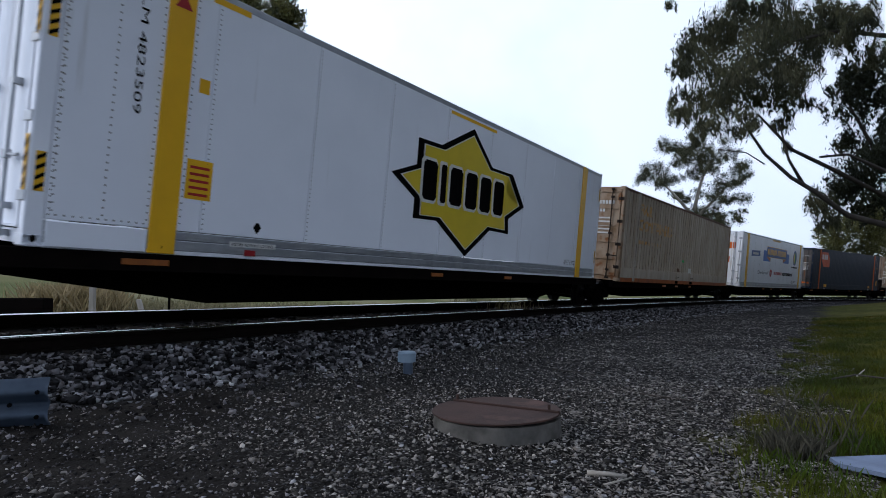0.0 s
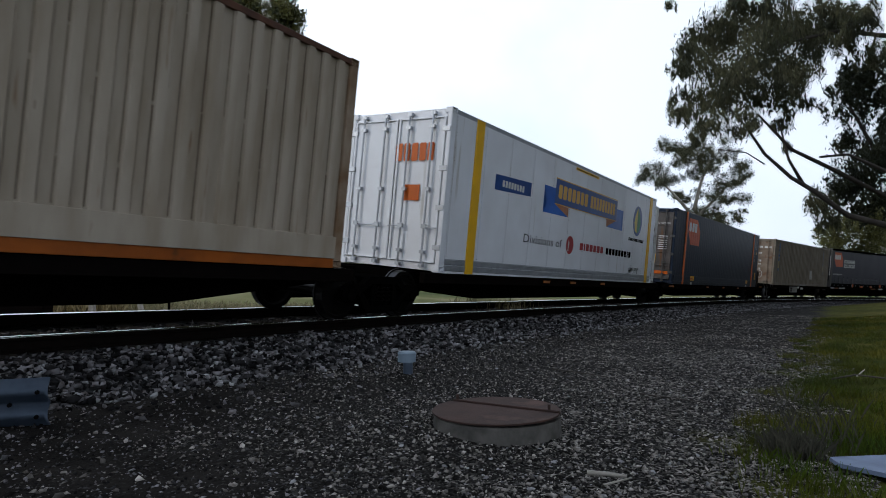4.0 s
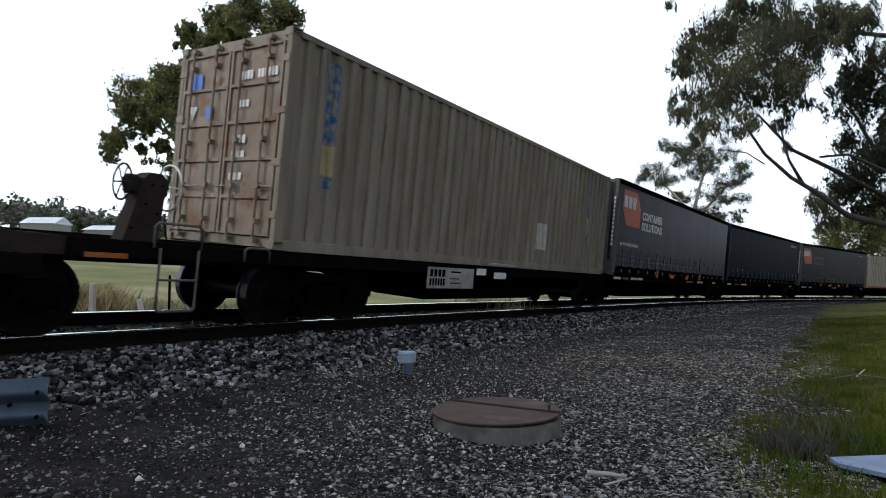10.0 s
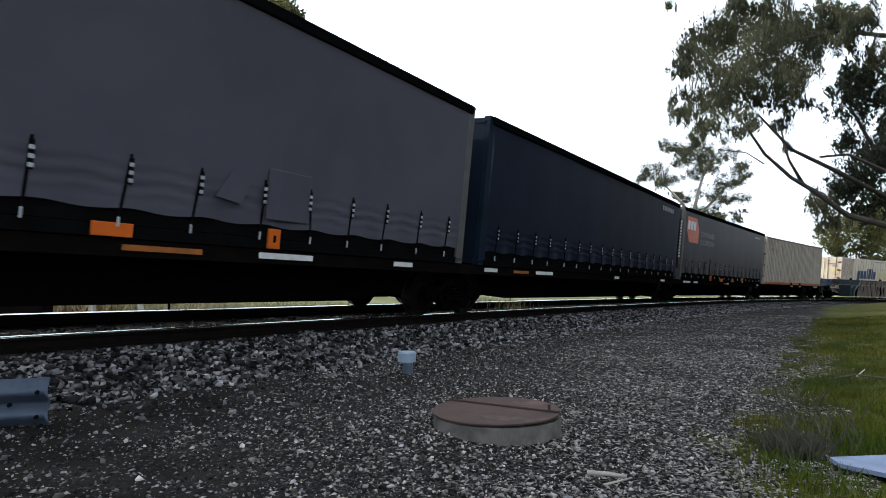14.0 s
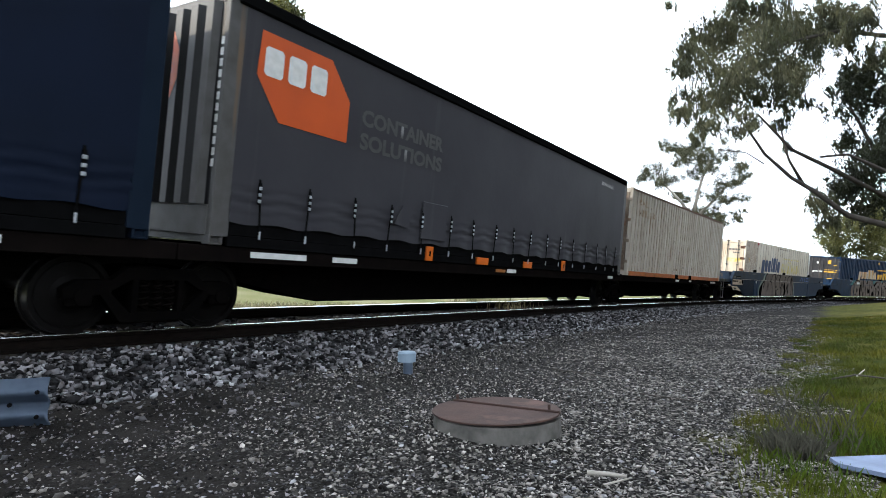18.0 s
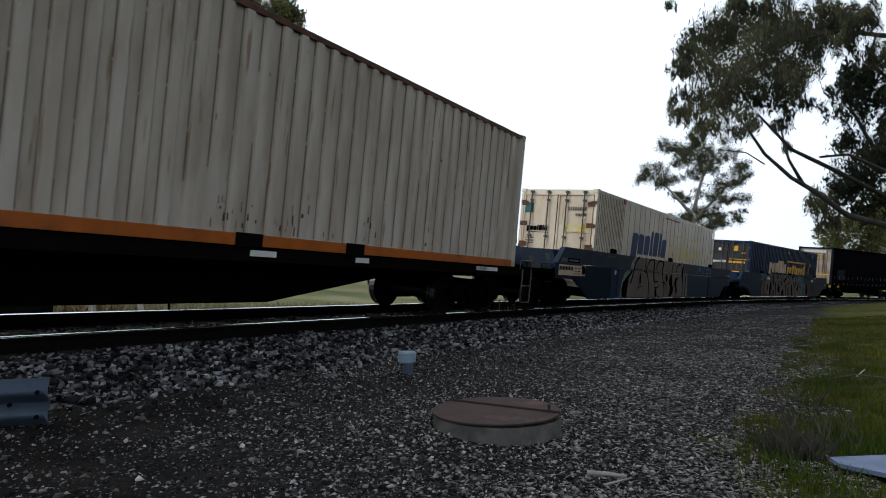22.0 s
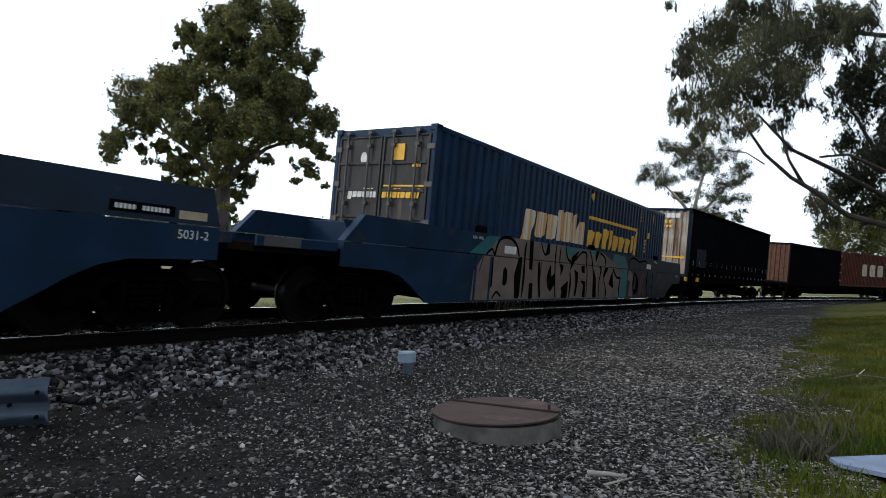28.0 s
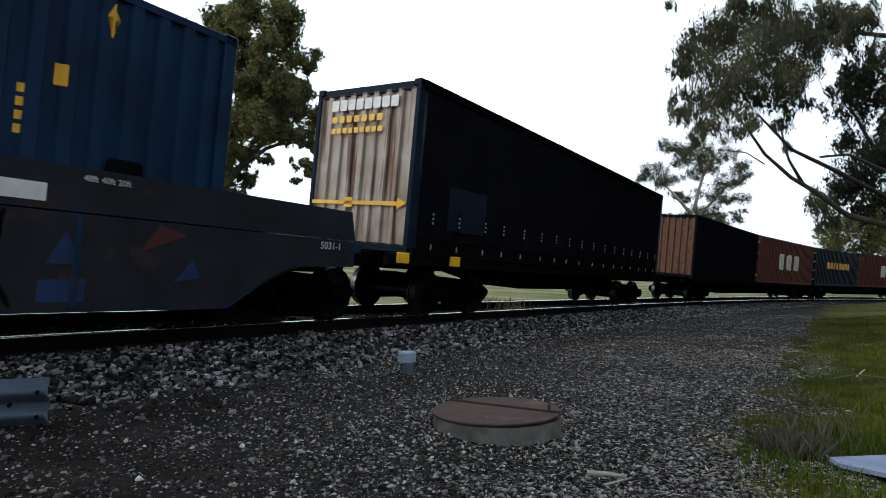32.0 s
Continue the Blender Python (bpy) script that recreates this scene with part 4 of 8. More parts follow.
def curtain_box(name, label, u0, u1, zb, H, curtain, frame_m, straps=17, group="containers on the train", front_m=None, corrugated_front=False, skirt=0.28):
    """Curtain-sided container: sheet drawn into folds by strap buckles over a dark skirt rail."""
    L = u1 - u0
    root = thing(name, label, "curtain-sided container", group)
    frame_parts(root, L, H, frame_m, 0.12, 0.24, rail_m=M_BLK, top_m=M_BLK)
    rv = random.Random(sum(map(ord, name)) + int(u0 * 10))
    xs_ = [0.62 + (L - 1.3) * i / (straps - 1) + rv.uniform(-0.06, 0.06) for i in range(straps)]
    levels = [skirt + 0.045 * k for k in range(13)] + [skirt + 0.54 + (H - 0.1 - skirt - 0.54) * (k + 1) / 8 for k in range(8)]
    ph = [rv.uniform(0, 6.28) for _ in range(6)]
    for sign, y in ((-1, -HW - 0.005), (1, HW + 0.005)):
        bm = bmesh.new()
        nxs = 200
        grid = []
        for i in range(nxs + 1):
            x = 0.22 + (L - 0.44) * i / nxs
            near = min(abs(x - q) for q in xs_) / 0.42
            col = []
            for k, z in enumerate(levels):
                w = (z - skirt) / (H - skirt)
                fold = math.exp(-((z - 0.56) / 0.16) ** 2)
                rip = 0.002 * math.sin(x * 1.7 + ph[0]) + 0.0014 * math.sin(x * 4.3 + ph[1] + w * 2)
                rip += fold * 0.016 * math.sin((z - 0.05 * min(near, 1) ** 2) * 2 * math.pi / 0.14 + 0.6 * math.sin(x * 1.3 + ph[2])) - 0.012 * fold * max(0, 1 - near * 2)
                rip += 0.02 * max(0, 1 - w * 5) * math.sin(x * 2 * math.pi / 0.83 + ph[4])
                col.append(bm.verts.new((x, y + sign * rip, z - (0.015 * math.sin(x * 7.5 + ph[3]) if k == 0 else 0))))
            grid.append(col)
        for i in range(nxs):
            for k in range(len(levels) - 1):
                f = bm.faces.new((grid[i][k], grid[i + 1][k], grid[i + 1][k + 1], grid[i][k + 1]))
                f.smooth = True
        part("curtain", bm, curtain, root, "taut vinyl side curtain with folds along its hem")
        part("curtain_rail", boxes((0.1, L - 0.1, y - 0.035, y + 0.035, H - 0.16, H - 0.0), bevel=0.02), M_BLK, root, "black curtain rail")
        part("skirt_rail", boxes((0.24, L - 0.24, y - sign * 0.06 - 0.03, y - sign * 0.06 + 0.03, 0.12, skirt + 0.05), bevel=0.01), M_BLK, root, "black lower rail")
    for x in xs_:
        t_ = rv.uniform(-0.1, 0.1)
        st = boxes((x - 0.014, x + 0.014, -HW - 0.036, -HW - 0.03, 0.16, 0.84))
        for v in st.verts:
            v.co.x += t_ * (0.54 - min(v.co.z, 0.54)) * 2
        ob = part("strap", st, M_BLK, root, "dark webbing strap")
        bk = boxes((x - 0.022, x + 0.022, -HW - 0.048, -HW - 0.036, 0.53, 0.8))
        part("buckle_plate", bk, M_BLK, ob)
        for z in (0.55, 0.63, 0.71):
            part("buckle", boxes((x - 0.024, x + 0.024, -HW - 0.056, -HW - 0.046, z, z + 0.04), bevel=0.004), M_GALV, ob, "steel buckle")
        part("hook", boxes((x - 0.013 + t_ * 0.76, x + 0.013 + t_ * 0.76, -HW - 0.046, -HW - 0.024, 0.1, 0.2), bevel=0.005), M_GALV, ob, "steel strap hook")
    end_panel(root, 0.03, H, front_m or frame_m, corrugated_front)
    end_panel(root, L - 0.03, H, frame_m, False)
    RIDERS.append((root, u0, u1, zb))
    return root


# wheelset and bogie, built once
def lathe(profile, n=28):
    """One skin turned round the y axis from (y, radius) pairs."""
    bm = bmesh.new()
    rings = [[bm.verts.new((r * math.cos(k * 6.2832 / n), y, r * math.sin(k * 6.2832 / n))) for k in range(n)] for y, r in profile]
    for p, q in zip(rings, rings[1:]):
        for k in range(n):
            bm.faces.new((p[k], p[(k + 1) % n], q[(k + 1) % n], q[k]))
    bm.faces.new(rings[0])
    bm.faces.new(rings[-1])
    return bm


AXLE = 0.8      # from the bogie's centre to an axle
HALF = [(1.05, 0.075), (0.9, 0.08), (0.88, 0.13), (0.82, 0.14), (0.8, 0.2), (0.79, 0.35), (0.83, 0.37), (0.83, 0.425), (0.7, 0.435), (0.69, 0.46), (0.665, 0.46), (0.66, 0.37), (0.7, 0.34), (0.7, 0.2), (0.66, 0.14), (0.6, 0.085)]
HALF = [(y, r * 0.95 if r > 0.3 else r) for y, r in HALF]
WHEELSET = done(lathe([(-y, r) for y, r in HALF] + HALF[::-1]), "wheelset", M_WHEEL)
WHEELSET.materials.append(M_TREAD)
for p in WHEELSET.polygons:
    n = p.normal
    if abs(n.y) < 0.3 and (p.center.x ** 2 + p.center.z ** 2) ** 0.5 > 0.38:
        p.material_index = 1
bm = bmesh.new()
slab(bm, [(-1.1, -0.02), (-1.12, 0.08), (-0.95, 0.17), (-0.6, 0.17), (-0.42, 0.3), (0.42, 0.3), (0.6, 0.17), (0.95, 0.17), (1.12, 0.08), (1.1, -0.02), (0.72, 0.02), (0.55, 0.08), (0.36, 0.18),
          (-0.36, 0.18), (-0.55, 0.08), (-0.72, 0.02)], 0, -0.06, 0.06)
slab(bm, [(-0.74, 0.06), (-0.66, 0.1), (-0.36, -0.17), (0.36, -0.17), (0.66, 0.1), (0.74, 0.06), (0.46, -0.27), (-0.46, -0.27)], 0, -0.055, 0.055)
for x in (-0.33, 0.26):
    box(bm, x, x + 0.07, -0.05, 0.05, -0.2, 0.22)
for v in bm.verts:
    v.co.x *= AXLE / 0.9
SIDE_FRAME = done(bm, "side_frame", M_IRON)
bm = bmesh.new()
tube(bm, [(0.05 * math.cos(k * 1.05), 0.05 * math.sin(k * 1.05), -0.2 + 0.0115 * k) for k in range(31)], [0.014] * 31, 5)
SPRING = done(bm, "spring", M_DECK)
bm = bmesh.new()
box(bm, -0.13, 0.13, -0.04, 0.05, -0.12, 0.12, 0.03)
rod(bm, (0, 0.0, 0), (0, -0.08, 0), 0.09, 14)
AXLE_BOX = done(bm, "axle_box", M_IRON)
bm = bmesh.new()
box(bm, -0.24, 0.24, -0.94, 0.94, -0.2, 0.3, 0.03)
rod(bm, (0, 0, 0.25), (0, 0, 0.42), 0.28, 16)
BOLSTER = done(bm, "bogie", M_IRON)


def bogie(wagon, u, u0):
    b = part("bogie", BOLSTER, None, wagon, "black three-piece cast bogie", at=pose(u - u0, 0, 0.408))
    for y in (-1.0, 1.0):
        part("side_frame", SIDE_FRAME, None, b, at=pose(0, y, 0))
        for x in (-0.15, 0, 0.15):
            part("spring", SPRING, None, b, at=pose(x, y, 0.06))
        for x in (-AXLE, AXLE):
            part("axle_box", AXLE_BOX, None, b, at=pose(x, y, 0, 0, 0, 0 if y < 0 else 180))
    for x in (-AXLE, AXLE):
        w = part("wheelset", WHEELSET, None, b, "steel wheels on an axle", at=pose(x, 0, 0))
        WHEELS.append((w, u + x, x))


def platform(label, u0, u1, top, bogies, group, ends=(0.35, 0.35), strips=(), lamps=(), strip_z=-0.13, belly=0.27, rise=(0.0, 2.3), far_rise=None):
    """Low container wagon platform: side sills, fish-belly centre sill, bearers; bogies at places along the train."""
    L = u1 - u0
    w = thing("container_wagon", label, "freight wagon", group)
    a, b = -ends[0], L + ends[1]
    q0, q1 = far_rise or rise
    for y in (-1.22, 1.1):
        part("side_sill", boxes((a, b, y, y + 0.12, top - 0.2, top - 0.012), bevel=0.008), M_DECK, w, "grimy steel side sill, darkened as in shade")
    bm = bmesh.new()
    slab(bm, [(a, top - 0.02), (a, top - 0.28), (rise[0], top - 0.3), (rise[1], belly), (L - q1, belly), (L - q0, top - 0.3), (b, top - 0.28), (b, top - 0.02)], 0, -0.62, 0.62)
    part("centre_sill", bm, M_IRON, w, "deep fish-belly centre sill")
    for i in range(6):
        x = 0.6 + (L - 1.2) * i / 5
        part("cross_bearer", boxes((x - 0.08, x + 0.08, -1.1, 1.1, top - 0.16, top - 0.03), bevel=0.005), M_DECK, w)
    for x, n in strips:
        part("marker_strip", boxes((x, x + n, -1.235, -1.222, top + strip_z, top + strip_z + 0.075)), M_DECWHITE, w, "white marker strip")
    for x, n in lamps:
        part("reflector", boxes((x, x + n, -1.24, -1.222, top + strip_z - 0.0, top + strip_z + 0.06)), M_AMBER, w, "orange reflector strip")
    for u in bogies:
        bogie(w, u, u0)
    RIDERS.append((w, u0, u1, 0.0))
    return w


def coupler(w, x0, x1, z=0.85):
    bm = boxes((x0, x1, -0.09, 0.09, z - 0.09, z + 0.09), bevel=0.02)
    box(bm, (x0 + x1) / 2 - 0.18, (x0 + x1) / 2 + 0.18, -0.16, 0.16, z - 0.16, z + 0.16, 0.04)
    part("coupler", bm, M_IRON, w)
    bm = bmesh.new()
    for k in range(6):
        q0, q1 = k / 6, (k + 1) / 6
        p = lambda q: (x0 + (x1 - x0) * q, -0.35, z - 0.1 - 0.25 * math.sin(q * math.pi))
        rod(bm, p(q0), p(q1), 0.02, 6)
    part("brake_hose", bm, M_BLK, w)


def handbrake(w, x, top, wheel_x, wheel_m=M_GALV, d=1, y=-1.2, pair=False):
    """Leaning brake stand with a spoked wheel facing along the train; y: its near face."""
    bm = bmesh.new()
    slab(bm, [(x - 0.2, top - 0.03), (x + 0.2, top - 0.03), (x + 0.25, top + 0.66), (x + 0.19, top + 0.76), (x + 0.05, top + 0.76), (x - 0.02, top + 0.68)], 0, y, y + 0.25)
    for v in bm.verts:
        v.co.x = x + (v.co.x - x) * d
    stand = part("brake_stand", bm, M_BROWN, w, "brown steel handbrake stand")
    for z, a in ((0.12, -0.12), (0.4, 0.02), (0.62, 0.08), (0.62, 0.2), (0.3, 0.16)):
        bm = bmesh.new()
        rod(bm, (x + a * d, y, top + z), (x + a * d, y - 0.015, top + z), 0.014, 8)
        part("rivet", bm, M_IRON, stand)
    for wx in (wheel_x, x - 0.2 * d) if pair else (wheel_x,):
        bm = bmesh.new()
        c, rr = Vector((wx, y + 0.12, top + 0.62)), 0.27 if wx == wheel_x else 0.2
        ring = [c + Vector((0, rr * math.cos(q * math.pi / 12), rr * math.sin(q * math.pi / 12))) for q in range(25)]
        tube(bm, ring, [0.014] * 25, 6)
        for q in range(0, 24, 4):
            rod(bm, c, ring[q], 0.01, 5)
        rod(bm, c, (x, y + 0.12, top + 0.62), 0.025, 8)
        part("brake_wheel", bm, wheel_m if wx == wheel_x else M_BROWN, w, "spoked handbrake wheel")
        part("gear_box", boxes((min(wx, x) + 0.03, max(wx, x) - 0.03, y + 0.04, y + 0.2, top + 0.5, top + 0.72), bevel=0.03), M_BROWN, w, "cast handbrake gear box")
    bm = bmesh.new()
    tube(bm, [(wheel_x, y + 0.1, top + 0.5), (wheel_x - 0.04, y + 0.08, top + 0.25), (wheel_x + 0.03, y + 0.1, top - 0.02)], [0.012] * 3, 6)
    part("brake_chain", bm, M_IRON, w)


def step_frame(w, x0, x1, z0, z1, y, material=M_POST):
    bm = bmesh.new()
    tube(bm, [(x0, y, z1), (x0, y, z0 + 0.03), (x0 + 0.03, y, z0), (x1 - 0.03, y, z0), (x1, y, z0 + 0.03), (x1, y, z1)], [0.017] * 6, 6)
    f = part("step_frame", bm, material, w, "worn white tubular step")
    bm = bmesh.new()
    rod(bm, (x0, y, (z0 + z1) / 2), (x1, y, (z0 + z1) / 2), 0.014, 6)
    part("rung", bm, material, f)


def grab_rail(w, x0, x1, z0, z1, y, material=M_POST):
    bm = bmesh.new()
    tube(bm, [(x0, y, z0), (x0, y, z1 - 0.04), (x0 + 0.04, y, z1), (x1 - 0.04, y, z1), (x1, y, z1 - 0.04), (x1, y, z0)], [0.016] * 6, 6)
    part("grab_rail", bm, material, w)


G1 = "platforms of the articulated wagon"
# ends along the train
U = dict(L=(-107.68, -93.38), A=(-91.25, -76.6), B=(-74.05, -61.0), C=(-58.25, -43.75), D=(-39.98, -27.8), E=(-26.95, -12.3),
         F=(-11.65, 3.05), G=(3.8, 18.42), H=(19.1, 31.64), I=(36.35, 50.1), J=(57.68, 72.3), K=(75.92, 90.7), N1=(95.7, 107.0), N2=(107.5, 119.6), N3=(120.3, 130.0), N4=(130.3, 142.4))

linfox = smooth_box("refrigerated_container", "glossy white smooth-sided container with yellow end bands and star emblem", *U["L"], 0.89, 3.0, M_WHITE, 9, rivets=1)
cream = steel_box("steel_container", "beige corrugated container with rust-stained doors and faded orange lettering", *U["A"], 0.83, 3.03, M_BROWNBEIGE, base=0.31, base_m=M_BROWNBEIGE, frame_m=M_CREAMDOOR, door_m=M_CREAMDOOR, rod_m=M_BROWN, rail_m=M_RAILORANGE, top_m=M_RUSTRAIL)
lindsay = smooth_box("refrigerated_container", "white riveted container with blue banner emblem and yellow end bands", *U["B"], 0.83, 3.03, M_WHITE2, 12, rivets=1)
slate = steel_box("steel_container", "slate blue container with orange bands and red emblem", *U["C"], 0.83, 3.02, M_SLATE, rod_m=M_POST, door_m=M_CDOOR, bend=0.04, base=0.2)
tan = steel_box("steel_container", "grey-tan corrugated container with weathered doors", *U["D"], 1.02, 2.89, M_TAN, door_m=M_DOORRUST, rod_m=M_DOORRUST)
curt_e = curtain_box("curtain_container", "dark grey curtain-sided container with red emblem and white lettering", *U["E"], 1.03, 3.0, M_GREYCURT, M_POST, front_m=M_RIBBLACK)
curt_f = curtain_box("curtain_container", "dark blue-black curtain-sided container", *U["F"], 1.03, 3.0, M_BLUECURT, M_NAVY)
curt_g = curtain_box("curtain_container", "grey curtain-sided container with a bright red emblem", *U["G"], 1.03, 3.0, M_GREYCURT2, M_POST, front_m=M_RIBBLACK)
pale = steel_box("steel_container", "pale beige corrugated container over an orange base rail", *U["H"], 1.05, 2.89, M_BEIGE, door_m=M_DOORRUST, rod_m=M_DOORRUST, rail_m=M_RAILORANGE, top_m=M_RUSTRAIL)
reefer = smooth_box("refrigerated_container", "cream white container with large blue emblem and rust-marked doors", *U["I"], 0.57, 2.88, M_REEFER, 27, rail_m=M_REEFER, rod_m=M_POST, door_m=M_REEFERDOOR)
for i in range(28):
    xr = 0.16 + (13.75 - 0.32) * i / 27
    for o in ((0.0, 0.14, 0.26, 0.38) if i < 4 else (0.0,)):
        part("seam_strip", boxes((xr + o - 0.008, xr + o + 0.008, -HW - 0.006, -HW + 0.004, 0.27, 2.77)), M_RUSTRAIL, reefer)
bluebox = steel_box("steel_container", "blue corrugated container with yellow and white emblem", *U["J"], 0.57, 2.88, M_BLUE, rod_m=M_POST, door_m=M_DKDOOR)
curt_k = curtain_box("curtain_container", "black curtain-sided container with a brown corrugated front", *U["K"], 1.12, 2.96, M_BLACKCURT, M_NAVY, front_m=M_KFRONT, corrugated_front=True)
box_n1 = steel_box("steel_container", "dark container with a plain grey-brown front", *U["N1"], 1.1, 2.8, M_BLACKCURT, front="panel", door_m=M_RUSTRAIL, bend=0.35)
box_n2 = steel_box("steel_container", "red-brown container with pale block lettering", *U["N2"], 1.1, 2.8, M_REDBROWN)
box_n3 = steel_box("steel_container", "dark navy container with a yellow emblem", *U["N3"], 1.1, 2.8, M_NAVY)
box_n4 = steel_box("steel_container", "red-brown container with pale block lettering", *U["N4"], 1.1, 2.8, M_REDBROWN)

wag_l = platform("black platform wagon under the white container", *U["L"], 0.89, (-108.9, -92.31), G1, lamps=((0.9, 0.5), (6.3, 0.35), (9.0, 0.3)))
wag_a = platform("black platform wagon under the beige container", *U["A"], 0.83, (-75.3,), G1, lamps=((4.5, 0.4), (6.1, 0.3), (8.0, 0.3)))
wag_b = platform("black platform wagon under the white riveted container", *U["B"], 0.83, (-59.36,), G1, lamps=((4.4, 0.35), (6.0, 0.35), (8.2, 0.35)), ends=(0.35, 1.0))
wag_c = platform("black platform wagon with a brake end", *U["C"], 0.83, (-43.27,), G1, lamps=((-0.1, 0.5), (4.9, 0.3), (7.6, 0.3), (10.4, 0.3)), ends=(0.6, 1.15), far_rise=(1.3, 3.3))
wag_d = platform("black platform wagon with handbrake stand", *U["D"], 1.02, (-38.8, -27.4), G1, ends=(2.35, 0.2), rise=(2.3, 4.2), far_rise=(1.6, 3.6))
wag_e = platform("black platform wagon with white marker strips", *U["E"], 1.03, (-12.1,), G1, strips=((0.25, 0.6), (1.75, 1.1), (9.9, 0.9), (12.6, 0.5)), lamps=((1.0, 0.5), (8.2, 0.9)))
wag_f = platform("black platform wagon with white marker strips", *U["F"], 1.03, (3.35,), G1, strips=((0.3, 0.5), (2.6, 0.9), (7.9, 0.4), (12.9, 0.5)), lamps=((1.5, 0.7),))
wag_g = platform("black platform wagon with white marker strips", *U["G"], 1.03, (18.7,), G1, strips=((0.6, 0.9), (2.0, 0.5), (7.2, 0.4), (13.6, 0.4)), lamps=((6.7, 0.4),))
wag_h = platform("black platform wagon with orange edged load", *U["H"], 1.05, (30.43,), G1, strips=((5.5, 0.4), (7.4, 0.3), (10.95, 0.42), (11.38, 0.42)), ends=(0.2, 0.95), far_rise=(3.3, 6.2))
G2 = "container flat wagons"
wag_k = platform("grimy flat wagon under the black curtain container", *U["K"], 1.12, (78.0, 88.7), G2, ends=(0.4, 2.2), belly=0.5, rise=(3.4, 5.2))
wag_n1 = platform("grimy flat wagon carrying two containers", U["N1"][0], U["N2"][1], 1.1, (97.6, 117.7), G2, ends=(1.0, 0.4), belly=0.4, rise=(3.4, 5.5))
wag_n3 = platform("grimy flat wagon carrying two containers", U["N3"][0], U["N4"][1], 1.1, (122.0, 140.2), G2, ends=(0.4, 1.0), belly=0.4, rise=(3.4, 5.5))
coupler(wag_c, U["C"][1] - U["C"][0] + 1.0, U["D"][0] - U["C"][0] - 2.2)
handbrake(wag_d, -1.47, 1.02, -1.13, M_DECWHITE, y=-0.8, pair=True)
step_frame(wag_d, -1.5, -1.05, 0.27, 0.95, -1.28)
grab_rail(wag_d, -1.55, -1.0, 0.95, 1.22, -1.24)
grab_rail(wag_d, -0.42, -0.05, 0.85, 1.02, -1.26)
part("reflector", boxes((-2.23, -1.82, -1.25, -1.222, 0.82, 0.87)), M_AMBER, wag_d, "orange reflector strip")
bm = bmesh.new()
LC = U["C"][1] - U["C"][0]
slab(bm, [(LC + 0.1, 0.82), (LC + 0.42, 1.04), (LC + 1.45, 1.0), (LC + 1.6, 0.82)], 0, -1.05, 1.05)
part("end_deck", bm, M_BROWN, wag_c, "raised brown steel end deck")
part("end_plate", boxes((15.0, 15.66, -1.2, 1.2, 0.66, 0.74), bevel=0.01), M_DECK, wag_c, "sloping brown end plate")
bm = bmesh.new()
tube(bm, [(14.9, -1.1, 0.8), (15.2, -1.0, 0.98), (15.6, -0.7, 1.02), (15.9, -0.5, 0.85)], [0.016] * 4, 6)
part("brake_hose", bm, M_BLK, wag_c)


def well_wagon(label, u0, u1, skin, upper):
    """Well wagon: deep side walls between raised bogie ends."""
    L = u1 - u0
    w = thing("well_wagon", label, "freight wagon", "pair of well wagons")
    arch = [(2.1, 0.3), (1.8, 0.48), (1.55, 0.64), (1.3, 0.76), (1.0, 0.83), (0.0, 0.86)]
    low = arch[::-1] + [(L - x, z) for x, z in arch]
    for y in (-1.36, 1.3):
        bm = bmesh.new()
        slab(bm, low + [(L, 1.22), (0.0, 1.22)], 0, y, y + 0.06)
        part("side_wall", bm, skin, w, "tall steel side wall with bogie arches")
        bm = bmesh.new()
        y0 = y if y < 0 else y - 0.08
        slab(bm, [(0.0, 1.235), (L, 1.235), (L - 0.12, 1.65), (0.4, 1.65)], 0, y0, y0 + 0.14)
        part("top_chord", bm, upper, w, "slanting upper chord of the side wall")
    part("well_floor", boxes((2.6, L - 2.6, -1.3, 1.3, 0.32, 0.5), bevel=0.01), M_IRON, w)
    for x, d, n in ((0.0, 1, 1.4), (L, -1, 0.25)):
        part("end_deck", boxes((min(x - d * n, x + d * 2.0), max(x - d * n, x + d * 2.0), -1.2, 1.2, 0.98, 1.1), bevel=0.01), M_DECK, w, "end deck over the bogie")
        for y in (-1.26, 1.2):
            part("deck_edge", boxes((min(x - d * n, x - d * 0.01), max(x - d * n, x - d * 0.01), y, y + 0.06, 1.06, 1.2), bevel=0.008), upper, w, "grey steel edge of the end deck")
        bm = bmesh.new()
        slab(bm, [(x + d * 0.5, 1.1), (x + d * 0.62, 1.1), (x + d * 0.3, 1.55), (x + d * 0.2, 1.55)], 0, -1.2, -1.1)
        part("gusset", bm, upper, w)
        part("bulkhead", boxes((x + d * 1.6 - 0.05, x + d * 1.6 + 0.05, -1.28, 1.28, 0.9, 1.6), bevel=0.01), upper, w)
        part("draw_sill", boxes((min(x - d * 0.9, x + d * 2.5), max(x - d * 0.9, x + d * 2.5), -0.35, 0.35, 0.7, 0.95), bevel=0.02), M_IRON, w)
    part("buffer_plate", boxes((-1.3, -0.7, -1.268, -1.262, 1.07, 1.19)), M_POST, w, "worn light grey plate")
    for x in (3.55, 4.1, 15.2):
        part("side_rib", boxes((x - 0.03, x + 0.03, -1.385, -1.36, 0.34, 1.2), bevel=0.01), skin, w)
    for x in (3.76, 9.5, 15.6):
        part("lock_housing", boxes((x - 0.17, x + 0.17, -1.34, -1.24, 1.6, 1.79), bevel=0.03), M_BLK, w, "black container lock housing")
    for u in (u0 + 0.65, u1 - 0.6):
        bogie(w, u, u0)
    RIDERS.append((w, u0, u1, 0.0))
    return w


